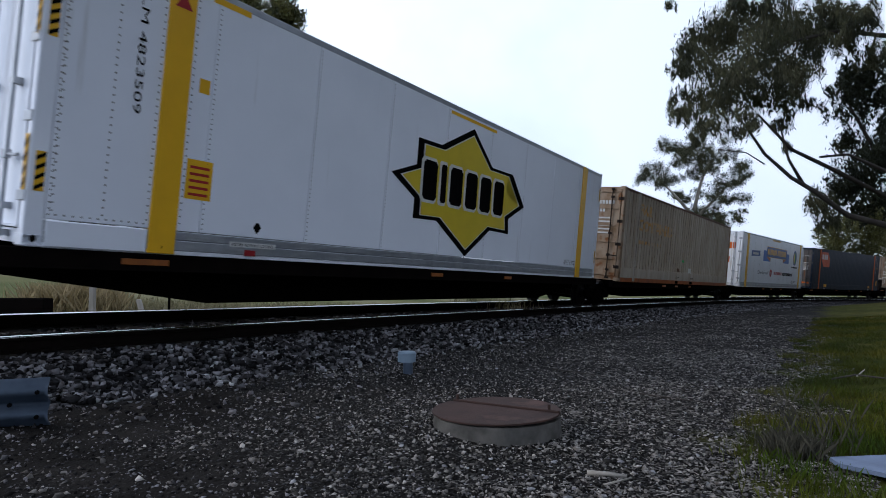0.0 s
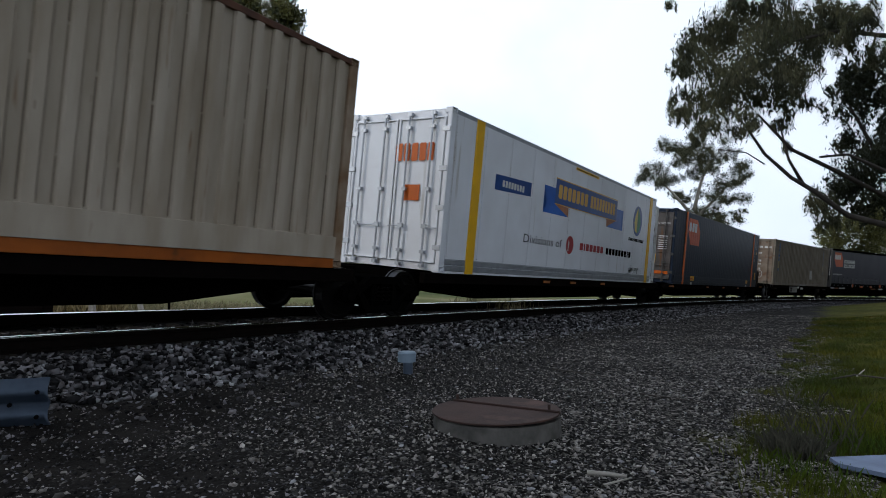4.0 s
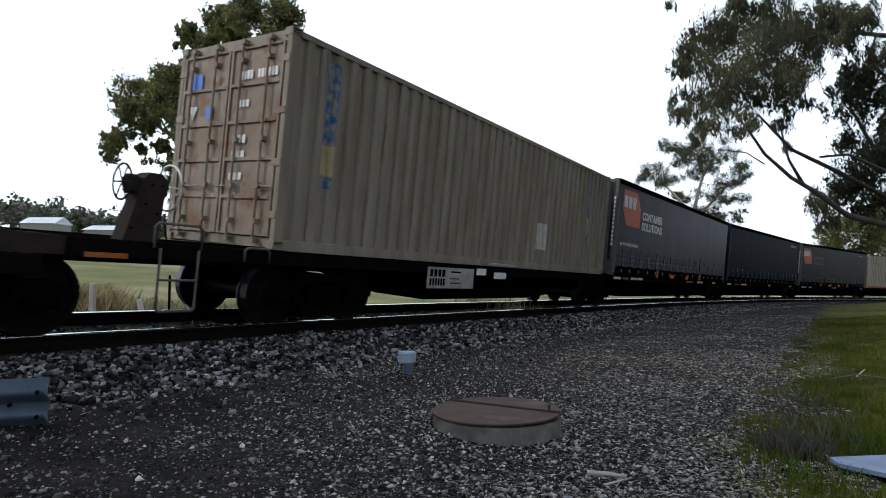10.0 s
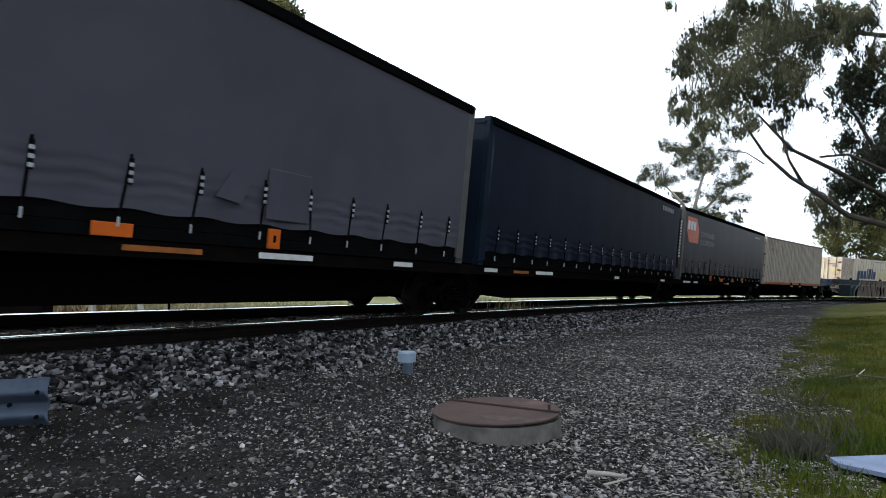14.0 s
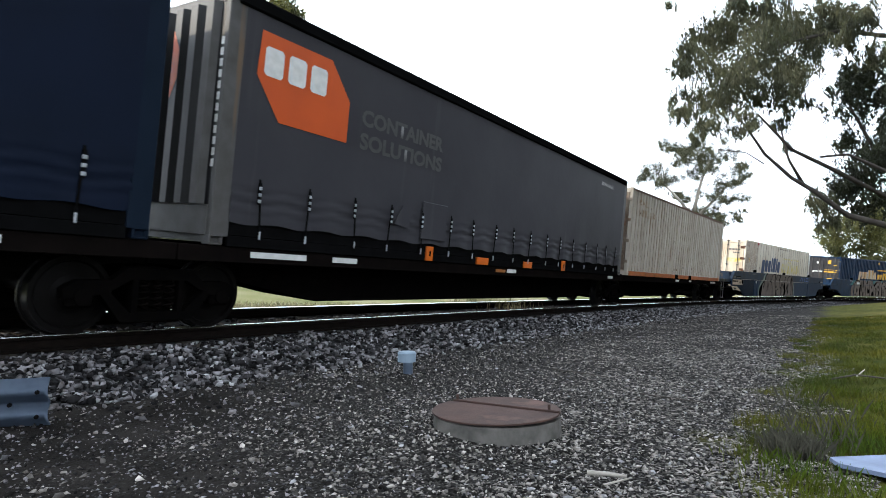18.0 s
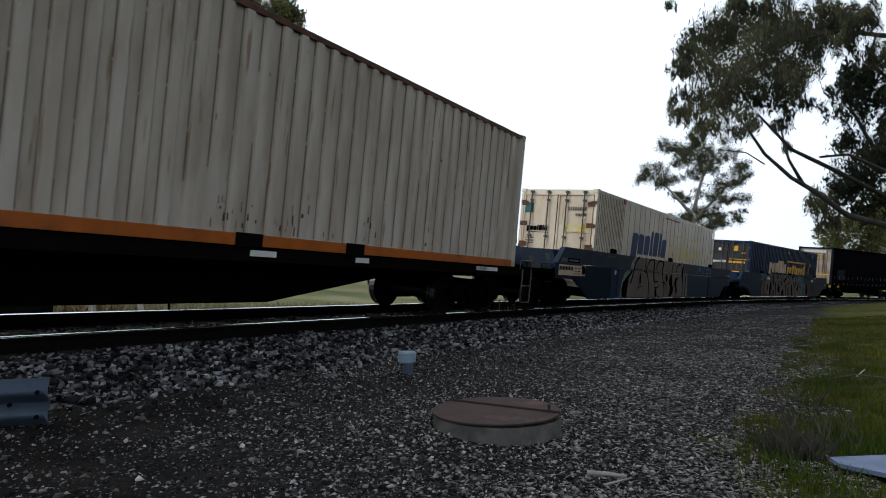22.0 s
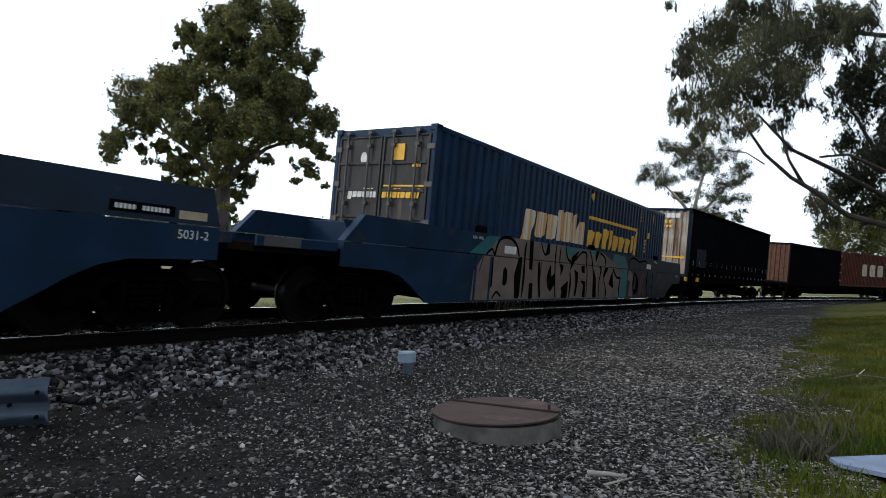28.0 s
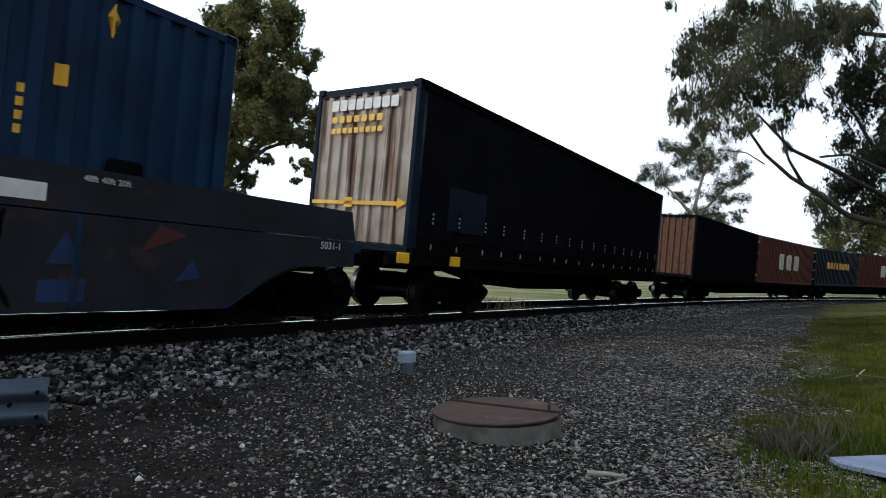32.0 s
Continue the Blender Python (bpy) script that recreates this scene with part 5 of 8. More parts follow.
def ribbon(pts, width):
    """Outline strips of a brushed line that thins out at its ends."""
    out, n = [], len(pts) - 1
    left, right = [], []
    for i, (x, z) in enumerate(pts):
        x0, z0 = pts[max(i - 1, 0)]
        x1, z1 = pts[min(i + 1, n)]
        k = math.hypot(x1 - x0, z1 - z0) or 1
        h = width / 2 * (0.55 if i in (0, n) else 1.0)
        left.append((x - (z1 - z0) / k * h, z + (x1 - x0) / k * h))
        right.append((x + (z1 - z0) / k * h, z - (x1 - x0) / k * h))
    return left + right[::-1]


def flowing(pts, n=4):
    """The line through pts, drawn in one sweep."""
    if len(pts) < 3:
        return pts
    out = []
    for i in range(len(pts) - 1):
        p = [pts[max(i - 1, 0)], pts[i], pts[i + 1], pts[min(i + 2, len(pts) - 1)]]
        for k in range(n):
            q = k / n
            out.append(tuple(0.5 * (2 * b + (c - a) * q + (2 * a - 5 * b + 4 * c - d) * q * q + (3 * b - a - 3 * c + d) * q ** 3) for a, b, c, d in zip(*p)))
    return out + [pts[-1]]


def rounded(poly, cut=0.1):
    """A sprayed shape: the outline with its corners cut."""
    return [tuple(a + (b - a) * q for a, b in zip(p, r)) for p, r in zip(poly, poly[1:] + poly[:1]) for q in (cut, 1 - cut)]


def spray(root, name, material, lines, y, label=""):
    for pts, width in lines:
        decal(root, name, material, [ribbon(flowing(pts), width)], y=y, label=label)


wag_i = well_wagon("blue-grey well wagon daubed with graffiti, front unit", 33.75, 53.4, M_STEELBLUE, M_WELLGREY)
wag_j = well_wagon("grey well wagon covered with block graffiti, rear unit", 55.5, 74.5, M_STEELBLUE, M_STEELBLUE)
lettering(wag_h, "PLATFORM 5", 10.98, 0.935, 0.05, M_BLK, y=-1.24, fit_w=0.36)
lettering(wag_e, "PLATFORM", 2.1, 0.915, 0.05, M_BLK, y=-1.24, fit_w=0.36)
handbrake(wag_h, 13.05, 1.05, 13.42, M_IRON, y=-0.65)
step_frame(wag_h, 12.9, 13.35, 0.25, 1.0, -1.28)
grab_rail(wag_h, 12.85, 13.4, 1.0, 1.2, -1.24)
part("tool_box", boxes((13.05, 13.35, -0.5, 0.1, 1.05, 1.5), bevel=0.02), M_IRON, wag_h, "black steel box")
coupler(wag_h, U["H"][1] - U["H"][0] + 0.9, 33.75 - U["H"][0] - 0.8)
coupler(wag_i, 19.65 + 0.7, 19.65 + 1.3)


# ---- paint and marks on the containers ----
STAR = [(5.3, 1.5), (6.0, 1.75), (5.93, 2.18), (6.61, 2.19), (7.62, 2.7), (8.42, 2.1), (9.3, 2.1), (9.28, 1.66), (9.93, 1.48), (9.25, 1.15), (9.31, 0.83), (8.51, 0.84), (7.66, 0.27),
        (6.63, 0.85), (5.95, 0.83), (5.98, 1.15)]
SX, SZ = 7.62, 1.5


def shrink(k):
    return [(SX + (x - SX) * k, SZ + (z - SZ) * k) for x, z in STAR]


PLAIN = set(linfox.children)
decal(linfox, "emblem_border", M_BLK, [STAR], label="black border of the star emblem")
decal(linfox, "emblem_line", M_DECWHITE, [shrink(0.9)], y=-HW - 0.006)
decal(linfox, "emblem_star", M_SIGNYEL, [shrink(0.88)], y=-HW - 0.008, label="mustard yellow star emblem")
decal(linfox, "emblem_outline", M_DECWHITE, word_bars(6.08, 1.13, 2.95, 0.78, 6, 0.1, -0.03, "xixxxx"), y=-HW - 0.010)
decal(linfox, "emblem_block", M_BLK, word_bars(6.14, 1.18, 2.95, 0.68, 6, 0.22, -0.03, "xixxxx"), y=-HW - 0.012, label="black block shapes across the star")
for x in (1.5, 13.2):
    part("end_band", boxes((x, x + 0.3, -HW - 0.022, -HW + 0.02, 0.0, 2.98), bevel=0.006), M_YELLOW, linfox, "yellow vertical end band")
decal(linfox, "caution_label", M_YELLOW, [rect(1.86, 0.62, 0.32, 0.44)])
decal(linfox, "caution_text", M_DEEPRED, [rect(1.9, 0.66 + i * 0.075, 0.24, 0.03) for i in range(5)], y=-HW - 0.006)
decal(linfox, "small_label", M_YELLOW, [rect(1.92, 1.8, 0.13, 0.16)])
lettering(linfox, "RRLM 4823509", 1.22, 2.9, 0.085, M_BLK, turn=True, fit_w=1.5)
decal(linfox, "white_label", M_DECWHITE, [rect(2.48, 0.13, 0.68, 0.06)], y=-HW - 0.016)
decal(linfox, "arrow_mark", M_BLK, [[(2.86, 0.3), (2.92, 0.38), (2.88, 0.38), (2.88, 0.44), (2.84, 0.44), (2.84, 0.38), (2.8, 0.38)]])
decal(linfox, "warning_stripe", M_YELLOW, [rect(6.81, 2.8, 1.65, 0.06), rect(2.0, 2.84, 0.5, 0.07)])
decal(linfox, "warning_triangle", M_DEEPRED, [[(1.55, 2.62), (1.75, 2.62), (1.65, 2.78)]], y=-HW - 0.025)
lettering(linfox, "48'11\" x 9'10\"", 12.4, 0.3, 0.14, M_BLK, fit_w=0.75)
decal(linfox, "seam_shadow_label", M_DEEPRED, [rect(2.7, 0.03, 0.16, 0.07)], y=-HW - 0.016, label="small red plate")
for o in linfox.children:
    if o not in PLAIN:
        o.location.x -= 0.37
bm = bmesh.new()
spots = [(x, 0.34 + k * 0.074) for x in (0.21, 0.66, 1.1) for k in range(35)] + [(0.25 + k * 0.075, 0.3) for k in range(12)] + [(1.47, 0.34 + k * 0.074) for k in range(35)]
for x, z in spots:
    c = Vector((x, -HW - 0.001, z))
    vs = [bm.verts.new(c + Vector((0.011 * math.cos(q), 0, 0.011 * math.sin(q)))) for q in (0.8, 1.85, 2.9, 3.9, 5.0, 6.0)]
    tip = bm.verts.new(c + Vector((0, -0.007, 0)))
    for j in range(6):
        bm.faces.new((vs[j], vs[(j + 1) % 6], tip))
tagged(part("riveting", bm, M_DECGREY, linfox, "rows of rivets on the front bay"), kind="stuff")
part("front_bay_rail", boxes((0.17, 1.12, -HW - 0.018, -HW + 0.03, 0.0, 0.25), bevel=0.012), M_WHITE, linfox, "white lower rail of the front bay")
for x in (0.08, 1.28):
    part("casting_slot", boxes((x - 0.022, x + 0.022, -HW - 0.024, -HW, 0.035, 0.105), bevel=0.02), M_BLK, linfox, "dark lifting slot")
for z in (0.5, 1.9):
    part("hazard_plate", boxes((0.05, 0.13, -HW - 0.006, -HW - 0.002, z, z + 0.36)), M_YELLOW, linfox, "yellow and black hazard strip")
    decal(linfox, "hazard_bar", M_BLK, [[(0.05, z + i * 0.09), (0.13, z + 0.05 + i * 0.09), (0.13, z + 0.09 + i * 0.09), (0.05, z + 0.04 + i * 0.09)] for i in range(4)], y=-HW - 0.009)
LL = U["L"][1] - U["L"][0]
bm = bmesh.new()
for x, z in [(LL - q, 0.34 + k * 0.074) for q in (0.21, 0.62) for k in range(35)]:
    c = Vector((x, -HW - 0.001, z))
    vs = [bm.verts.new(c + Vector((0.011 * math.cos(q), 0, 0.011 * math.sin(q)))) for q in (0.8, 1.85, 2.9, 3.9, 5.0, 6.0)]
    tip = bm.verts.new(c + Vector((0, -0.007, 0)))
    for j in range(6):
        bm.faces.new((vs[j], vs[(j + 1) % 6], tip))
tagged(part("riveting", bm, M_DECGREY, linfox, "rows of rivets on the rear bay"), kind="stuff")
for z in (0.42, 2.2):
    part("hazard_plate", boxes((LL - 0.13, LL - 0.05, -HW - 0.006, -HW - 0.002, z, z + 0.36)), M_YELLOW, linfox, "yellow and black hazard strip")
    decal(linfox, "hazard_bar", M_BLK, [[(LL - 0.13, z + i * 0.09), (LL - 0.05, z + 0.05 + i * 0.09), (LL - 0.05, z + 0.09 + i * 0.09), (LL - 0.13, z + 0.04 + i * 0.09)] for i in range(4)], y=-HW - 0.009)
lettering(linfox, "HIDDEN RESTRAINT CASTING", 2.14, 0.143, 0.036, M_BLK, y=-HW - 0.019, fit_w=0.6)
for z in (0.5, 1.9):
    part("hazard_plate", boxes((-0.012, -0.008, -HW + 0.02, -HW + 0.09, z, z + 0.5)), M_YELLOW, linfox, "yellow and black hazard strip")
    decal(linfox, "hazard_bar", M_BLK, [[(HW - 0.09, z + i * 0.12), (HW - 0.02, z + 0.07 + i * 0.12), (HW - 0.02, z + 0.12 + i * 0.12), (HW - 0.09, z + 0.05 + i * 0.12)] for i in range(4)], y=-0.014, on_end=True)

FADED = mat("faded_orange_lettering", (0.5, 0.25, 0.06), (0.45, 0.36, 0.24), 0.6, scale=5, bump=0, lo=0.3, hi=0.75)
lettering(cream, "RAIL", 1.53, 2.3, 0.36, FADED, wavy=1.0, fit_w=1.25, bold=0.02)
lettering(cream, "CONTAINERS", 1.53, 1.76, 0.38, FADED, wavy=1.0, fit_w=3.6, bold=0.02)
decal(cream, "faded_line", FADED, word_bars(1.53, 1.3, 2.35, 0.12, 16, 0.4), wavy=1.0)
decal(cream, "green_sticker", mat("green_sticker", (0.05, 0.5, 0.12), None, 0.5, bump=0), [rect(6.68, 0.88, 0.26, 0.09)], wavy=1.0)
decal(cream, "white_sticker", M_DECWHITE, [rect(7.68, 0.46, 0.36, 0.2)], wavy=1.0)
RUSTPATCH = mat("rust_patch", (0.075, 0.035, 0.02), (0.13, 0.065, 0.035), 0.8, scale=12)
decal(cream, "rust_patch", RUSTPATCH, [[(6.2, 0.5), (6.33, 0.47), (6.55, 0.5), (6.51, 0.6), (6.38, 0.57), (6.25, 0.62)]], wavy=1.0)
for x in (5.93, 7.95):
    lettering(cream, "EMPTY ONLY", x + 0.02, 0.2, 0.085, M_BLK, y=-HW - 0.022, fit_w=0.42)
    part("fork_pocket", boxes((x, x + 0.38, -HW - 0.006, -HW + 0.05, 0.0, 0.11)), M_BLK, cream, "black forklift pocket")
part("joint_post", boxes((1.23, 1.41, -HW - 0.02, -HW + 0.02, 0.02, 3.0), bevel=0.008), M_BEIGE, cream, "rust-streaked vertical post")
decal(cream, "rust_streak", RUSTPATCH, [[(1.3, 0.62), (1.325, 0.6), (1.34, 1.25), (1.31, 1.3)], [(1.33, 0.2), (1.35, 0.2), (1.36, 0.5), (1.335, 0.52)], [(1.28, 1.5), (1.3, 1.48), (1.31, 2.1), (1.285, 2.0)], [(1.36, 1.9), (1.375, 1.9), (1.38, 2.5), (1.365, 2.6)]], y=-HW - 0.024)
decal(cream, "door_mark", M_DECWHITE, word_bars(0.2, 2.45, 0.75, 0.12, 7) + word_bars(0.25, 2.2, 0.4, 0.1, 4) + [rect(0.15, 1.5 + i * 0.12, 0.7, 0.05) for i in range(5)], y=-0.002, on_end=True)

decal(lindsay, "banner", M_BANNER, [[(4.59, 2.45), (9.0, 2.43), (8.99, 1.84), (4.56, 1.84)]], y=-HW - 0.008, label="dark blue banner")
BRIGHTBLUE = mat("banner_bright_blue", (0.02, 0.13, 0.5), (0.018, 0.09, 0.36), 0.3, scale=1.5, bump=0)
decal(lindsay, "ribbon", BRIGHTBLUE, [[(3.97, 2.2), (4.6, 2.2), (4.6, 1.84), (5.44, 1.57), (3.97, 1.56), (4.23, 1.89)], [(8.98, 2.2), (9.59, 2.2), (9.38, 1.88), (9.6, 1.58), (8.22, 1.59), (8.9, 1.84), (8.98, 1.86)]],
      y=-HW - 0.004, label="folded blue ribbon ends")
decal(lindsay, "ribbon_fold", M_COPPER, [[(4.56, 1.83), (5.42, 1.81), (5.42, 1.57)], [(8.15, 1.81), (9.0, 1.84), (8.2, 1.59)]], y=-HW - 0.007, label="copper ribbon folds")
decal(lindsay, "banner_edge", M_GOLD, [rect(4.56, 2.44, 4.45, 0.025), rect(4.56, 1.82, 4.45, 0.02)], y=-HW - 0.010)
decal(lindsay, "banner_block", M_GOLD, word_bars(4.75, 1.98, 1.95, 0.34, 7, 0.22) + word_bars(6.85, 1.98, 2.0, 0.34, 9, 0.22), y=-HW - 0.010, label="gold block shapes on the banner")
lettering(lindsay, "Divisions of", 3.1, 0.78, 0.2, M_BLK, fit_w=2.1)
decal(lindsay, "red_disc", M_DEEPRED, [[(5.7 + 0.235 * math.cos(q * 0.2618), 0.88 + 0.235 * math.sin(q * 0.2618)) for q in range(24)]], label="red disc emblem")
decal(lindsay, "disc_slash", M_DECWHITE, [[(5.58, 0.72), (5.62, 0.7), (5.66, 0.95), (5.6, 1.0)]], y=-HW - 0.006)
decal(lindsay, "red_block", M_DEEPRED, word_bars(6.37, 0.79, 1.8, 0.19, 7, 0.2, 0, "xixxxxx"), label="red block shapes of a name")
decal(lindsay, "black_block", M_BLK, word_bars(8.34, 0.78, 2.34, 0.19, 9, 0.2, 0, "xxxxxxxix"), label="black block shapes of a name")
OVAL = [(math.cos(q * 0.2618), math.sin(q * 0.2618)) for q in range(24)]
decal(lindsay, "oval_border", M_BANNER, [[(11.08 + 0.47 * x, 2.03 + 0.5 * z) for x, z in OVAL]], label="blue ring of the oval emblem")
decal(lindsay, "oval_leaf", M_SIGNYEL, [[(11.05, 1.62), (11.05, 2.45), (10.82, 2.2), (10.75, 1.95), (10.85, 1.7)]], y=-HW - 0.007)
decal(lindsay, "oval_leaf", M_GREEN, [[(11.07, 1.62), (11.3, 1.72), (11.4, 1.95), (11.3, 2.2), (11.07, 2.45)]], y=-HW - 0.007)
decal(lindsay, "small_block", M_BLK, word_bars(10.3, 1.34, 1.6, 0.1, 12, 0.25))
lettering(lindsay, "46'6\" x 9'10\"", 10.55, 0.28, 0.2, M_BLK, fit_w=1.0)
decal(lindsay, "warning_stripe", M_YELLOW, [rect(5.7, 2.84, 1.64, 0.08)])
decal(lindsay, "stripe_text", M_BLK, word_bars(5.76, 2.86, 1.5, 0.035, 22, 0.3), y=-HW - 0.006)
decal(lindsay, "left_banner", M_BANNER, [[(1.7, 2.08), (3.3, 2.13), (3.22, 1.97), (3.3, 1.82), (1.7, 1.76)]], label="dark blue pennant")
decal(lindsay, "left_banner_block", M_DECWHITE, word_bars(2.0, 1.86, 1.0, 0.14, 8, 0.25), y=-HW - 0.006)
part("end_band", boxes((12.3, 12.55, -HW - 0.022, -HW + 0.02, 0.0, 2.99), bevel=0.006), M_YELLOW, lindsay, "yellow vertical end band")
part("end_band", boxes((0.85, 1.12, -HW - 0.022, -HW + 0.02, 0.0, 2.99), bevel=0.006), M_YELLOW, lindsay, "yellow vertical end band")
decal(lindsay, "orange_door_mark", M_ORANGE, word_bars(0.0, 2.05, 0.95, 0.34, 5, 0.2) + [rect(0.25, 1.3, 0.4, 0.3)], y=0.0, on_end=True)
LB = U["B"][1] - U["B"][0]
fr = boxes((LB + 0.02, LB + 0.1, -1.2, -1.12, 0.0, 2.9), (LB + 0.5, LB + 0.58, -1.2, -1.12, 0.0, 2.8), bevel=0.005)
part("genset_frame", fr, M_DECWHITE, lindsay, "white steel frame posts round the cooling unit")
for z in (0.0, 1.75, 2.72):
    part("frame_bar", boxes((LB + 0.02, LB + 0.58, -1.2, -1.14, z, z + 0.08), bevel=0.005), M_DECWHITE, lindsay)
bm = bmesh.new()
rod(bm, (LB + 0.1, -1.16, 1.75), (LB + 0.5, -1.16, 2.75), 0.035, 6)
rod(bm, (LB + 0.1, -1.16, 1.75), (LB + 0.48, -1.16, 0.3), 0.035, 6)
part("frame_brace", bm, M_DECWHITE, lindsay)
part("cooling_unit", boxes((LB - 0.02, LB + 0.38, -0.95, 0.95, 0.75, 2.6), bevel=0.06), M_GALV, lindsay, "grey cooling unit")
bm = bmesh.new()
rod(bm, (LB + 0.26, -1.1, 0.36), (LB + 0.26, -1.13, 0.36), 0.05, 12)
part("tank_cap", bm, M_BLK, lindsay, "black filler cap")
part("fuel_tank", boxes((LB + 0.0, LB + 0.46, -1.1, 1.1, 0.08, 0.62), bevel=0.05), M_DECWHITE, lindsay, "white fuel tank box")
decal(lindsay, "hazard_stripe", M_BLK, [[(LB + 0.1 + i * 0.08, 0.02), (LB + 0.14 + i * 0.08, 0.02), (LB + 0.18 + i * 0.08, 0.07), (LB + 0.14 + i * 0.08, 0.07)] for i in range(5)], y=-1.206)


def octagon_mark(root, x, z, w, h, material, wavy):
    """Bevelled red emblem with three pale blocks."""
    pts = [(x + 0.02 * w, z + h), (x + 0.75 * w, z + h), (x + w, z + 0.55 * h), (x + w, z), (x + 0.24 * w, z), (x, z + 0.48 * h)]
    decal(root, "emblem", material, [pts], wavy=wavy, label="orange-red bevelled emblem")
    decal(root, "emblem_block", M_DECWHITE, word_bars(x + 0.06 * w, z + 0.5 * h, 0.7 * w, 0.34 * h, 3, 0.22), y=-HW - 0.008, wavy=wavy, label="white block shapes on the emblem")


octagon_mark(slate, 1.57, 1.68, 1.57, 1.1, M_RED, 0.12)
for x in (1.22, 13.12):
    part("end_band", boxes((x, x + 0.18, -HW - 0.022, -HW + 0.02, 0.0, 3.0), bevel=0.006), M_ORANGE, slate, "orange vertical band")
for z_ in (0.09, 0.19, 0.33):
    part("ledge", boxes((0.18, 14.3, -HW - 0.02, -HW + 0.02, z_, z_ + 0.025), bevel=0.006), M_SLATE, slate, "stepped ledge along the lower side")
decal(slate, "yellow_label", M_YELLOW, [rect(2.23, 0.17, 0.52, 0.19)], y=-HW - 0.026)
for x in (2.23, 11.9):
    lettering(slate, "CAUTION", x + 0.14, 0.295, 0.045, M_DEEPRED, y=-HW - 0.03, fit_w=0.18)
    decal(slate, "label_text", M_DEEPRED, word_bars(x + 0.03, 0.24, 0.34, 0.03, 9, 0.2) + word_bars(x + 0.03, 0.19, 0.34, 0.03, 10, 0.2), y=-HW - 0.03)
    part("lifting_plate", boxes((x + 0.12, x + 0.3, -HW - 0.016, -HW + 0.01, 0.0, 0.11), bevel=0.006), M_DECWHITE, slate, "white lifting plate with a slot")
    part("plate_slot", boxes((x + 0.185, x + 0.235, -HW - 0.02, -HW, 0.02, 0.09), bevel=0.02), M_BLK, slate)
decal(slate, "caution_label", M_YELLOW, [rect(13.9, 0.42, 0.25, 0.4)])
for i, word in enumerate(("CONTAINER", "2.5m WIDE", "3m HIGH", "CAUTION")):
    lettering(slate, word, 13.92, 0.455 + i * 0.09, 0.06, M_BLK, y=-HW - 0.006, fit_w=0.21)
lettering(slate, "SCFU 419084", 13.62, 2.7, 0.065, M_DECWHITE, turn=True, fit_w=1.4)
lettering(slate, "MFGB", 13.95, 2.6, 0.06, M_DECWHITE, turn=True, fit_w=0.5)
decal(slate, "small_label", M_YELLOW, [rect(13.93, 1.85, 0.1, 0.15)])
decal(slate, "yellow_label", M_YELLOW, [rect(11.9, 0.17, 0.4, 0.17)], y=-HW - 0.026)
decal(slate, "door_emblem", M_RED, [[(-1.0, 2.45), (-0.45, 2.47), (-0.31, 2.3), (-0.31, 2.03), (-0.85, 2.03), (-1.0, 2.2)]], y=-0.004, on_end=True)
decal(slate, "door_emblem_block", M_DECWHITE, word_bars(-0.95, 2.25, 0.5, 0.15, 3), y=-0.006, on_end=True)
decal(slate, "door_label", M_YELLOW, [rect(0.2, 0.78, 0.34, 0.36)], y=-0.004, on_end=True)
decal(slate, "door_band", M_ORANGE, [rect(-1.1, 0.36, 0.8, 0.12), rect(0.12, 0.36, 0.95, 0.12)], y=-0.004, on_end=True)
lettering(slate, "SCFU 419084", 0.32, 2.36, 0.09, M_DECWHITE, y=-0.004, on_end=True, fit_w=0.7)
decal(slate, "door_text", M_DECWHITE, [rect(0.2 + 0.0 * i, 1.35 + i * 0.085, 0.3, 0.035) for i in range(7)] + [rect(0.6, 1.35 + i * 0.085, 0.35, 0.035) for i in range(7)], y=-0.004, on_end=True)

POSTER = mat("faded_blue_poster", (0.02, 0.075, 0.2), (0.2, 0.19, 0.16), 0.5, scale=9, bump=0, lo=0.4, hi=0.62)
POSTER2 = mat("faded_yellow_poster", (0.36, 0.29, 0.12), (0.24, 0.2, 0.14), 0.5, scale=7, bump=0)
for x in (0.67, 10.57):
    decal(tan, "side_poster", POSTER, [rect(x, 1.52, 0.24, 1.14), rect(x, 0.9, 0.24, 0.16)], wavy=1.0, label="faded blue vertical poster")
    decal(tan, "side_poster_foot", POSTER2, [rect(x, 1.08, 0.24, 0.42)], wavy=1.0)
decal(tan, "pale_square", mat("pale_square", (0.42, 0.4, 0.36), None, 0.6, bump=0), [rect(7.63, 0.47, 0.46, 0.62)], wavy=1.0)
decal(tan, "door_sticker", BRIGHTBLUE, [rect(-0.95, 2.2, 0.3, 0.25), rect(-0.5, 1.78, 0.17, 0.18)], y=-0.002, on_end=True)
decal(tan, "door_text", M_DECWHITE, word_bars(0.25, 2.28, 0.28, 0.12, 4) + word_bars(0.62, 2.28, 0.42, 0.12, 6) + word_bars(0.25, 1.9, 0.25, 0.1, 3) + word_bars(0.2, 1.4, 0.3, 0.12, 3) + word_bars(0.2, 1.2, 0.3, 0.1, 3)
      + word_bars(0.18, 0.9, 0.3, 0.1, 3) + [[(-0.92, 1.98), (-0.72, 1.98), (-0.82, 1.76)]], y=-0.002, on_end=True)
part("number_board", boxes((3.4, 4.92, -1.26, -1.235, 0.55, 0.93), bevel=0.004), M_BOARD, wag_d, "grimy pale number board")
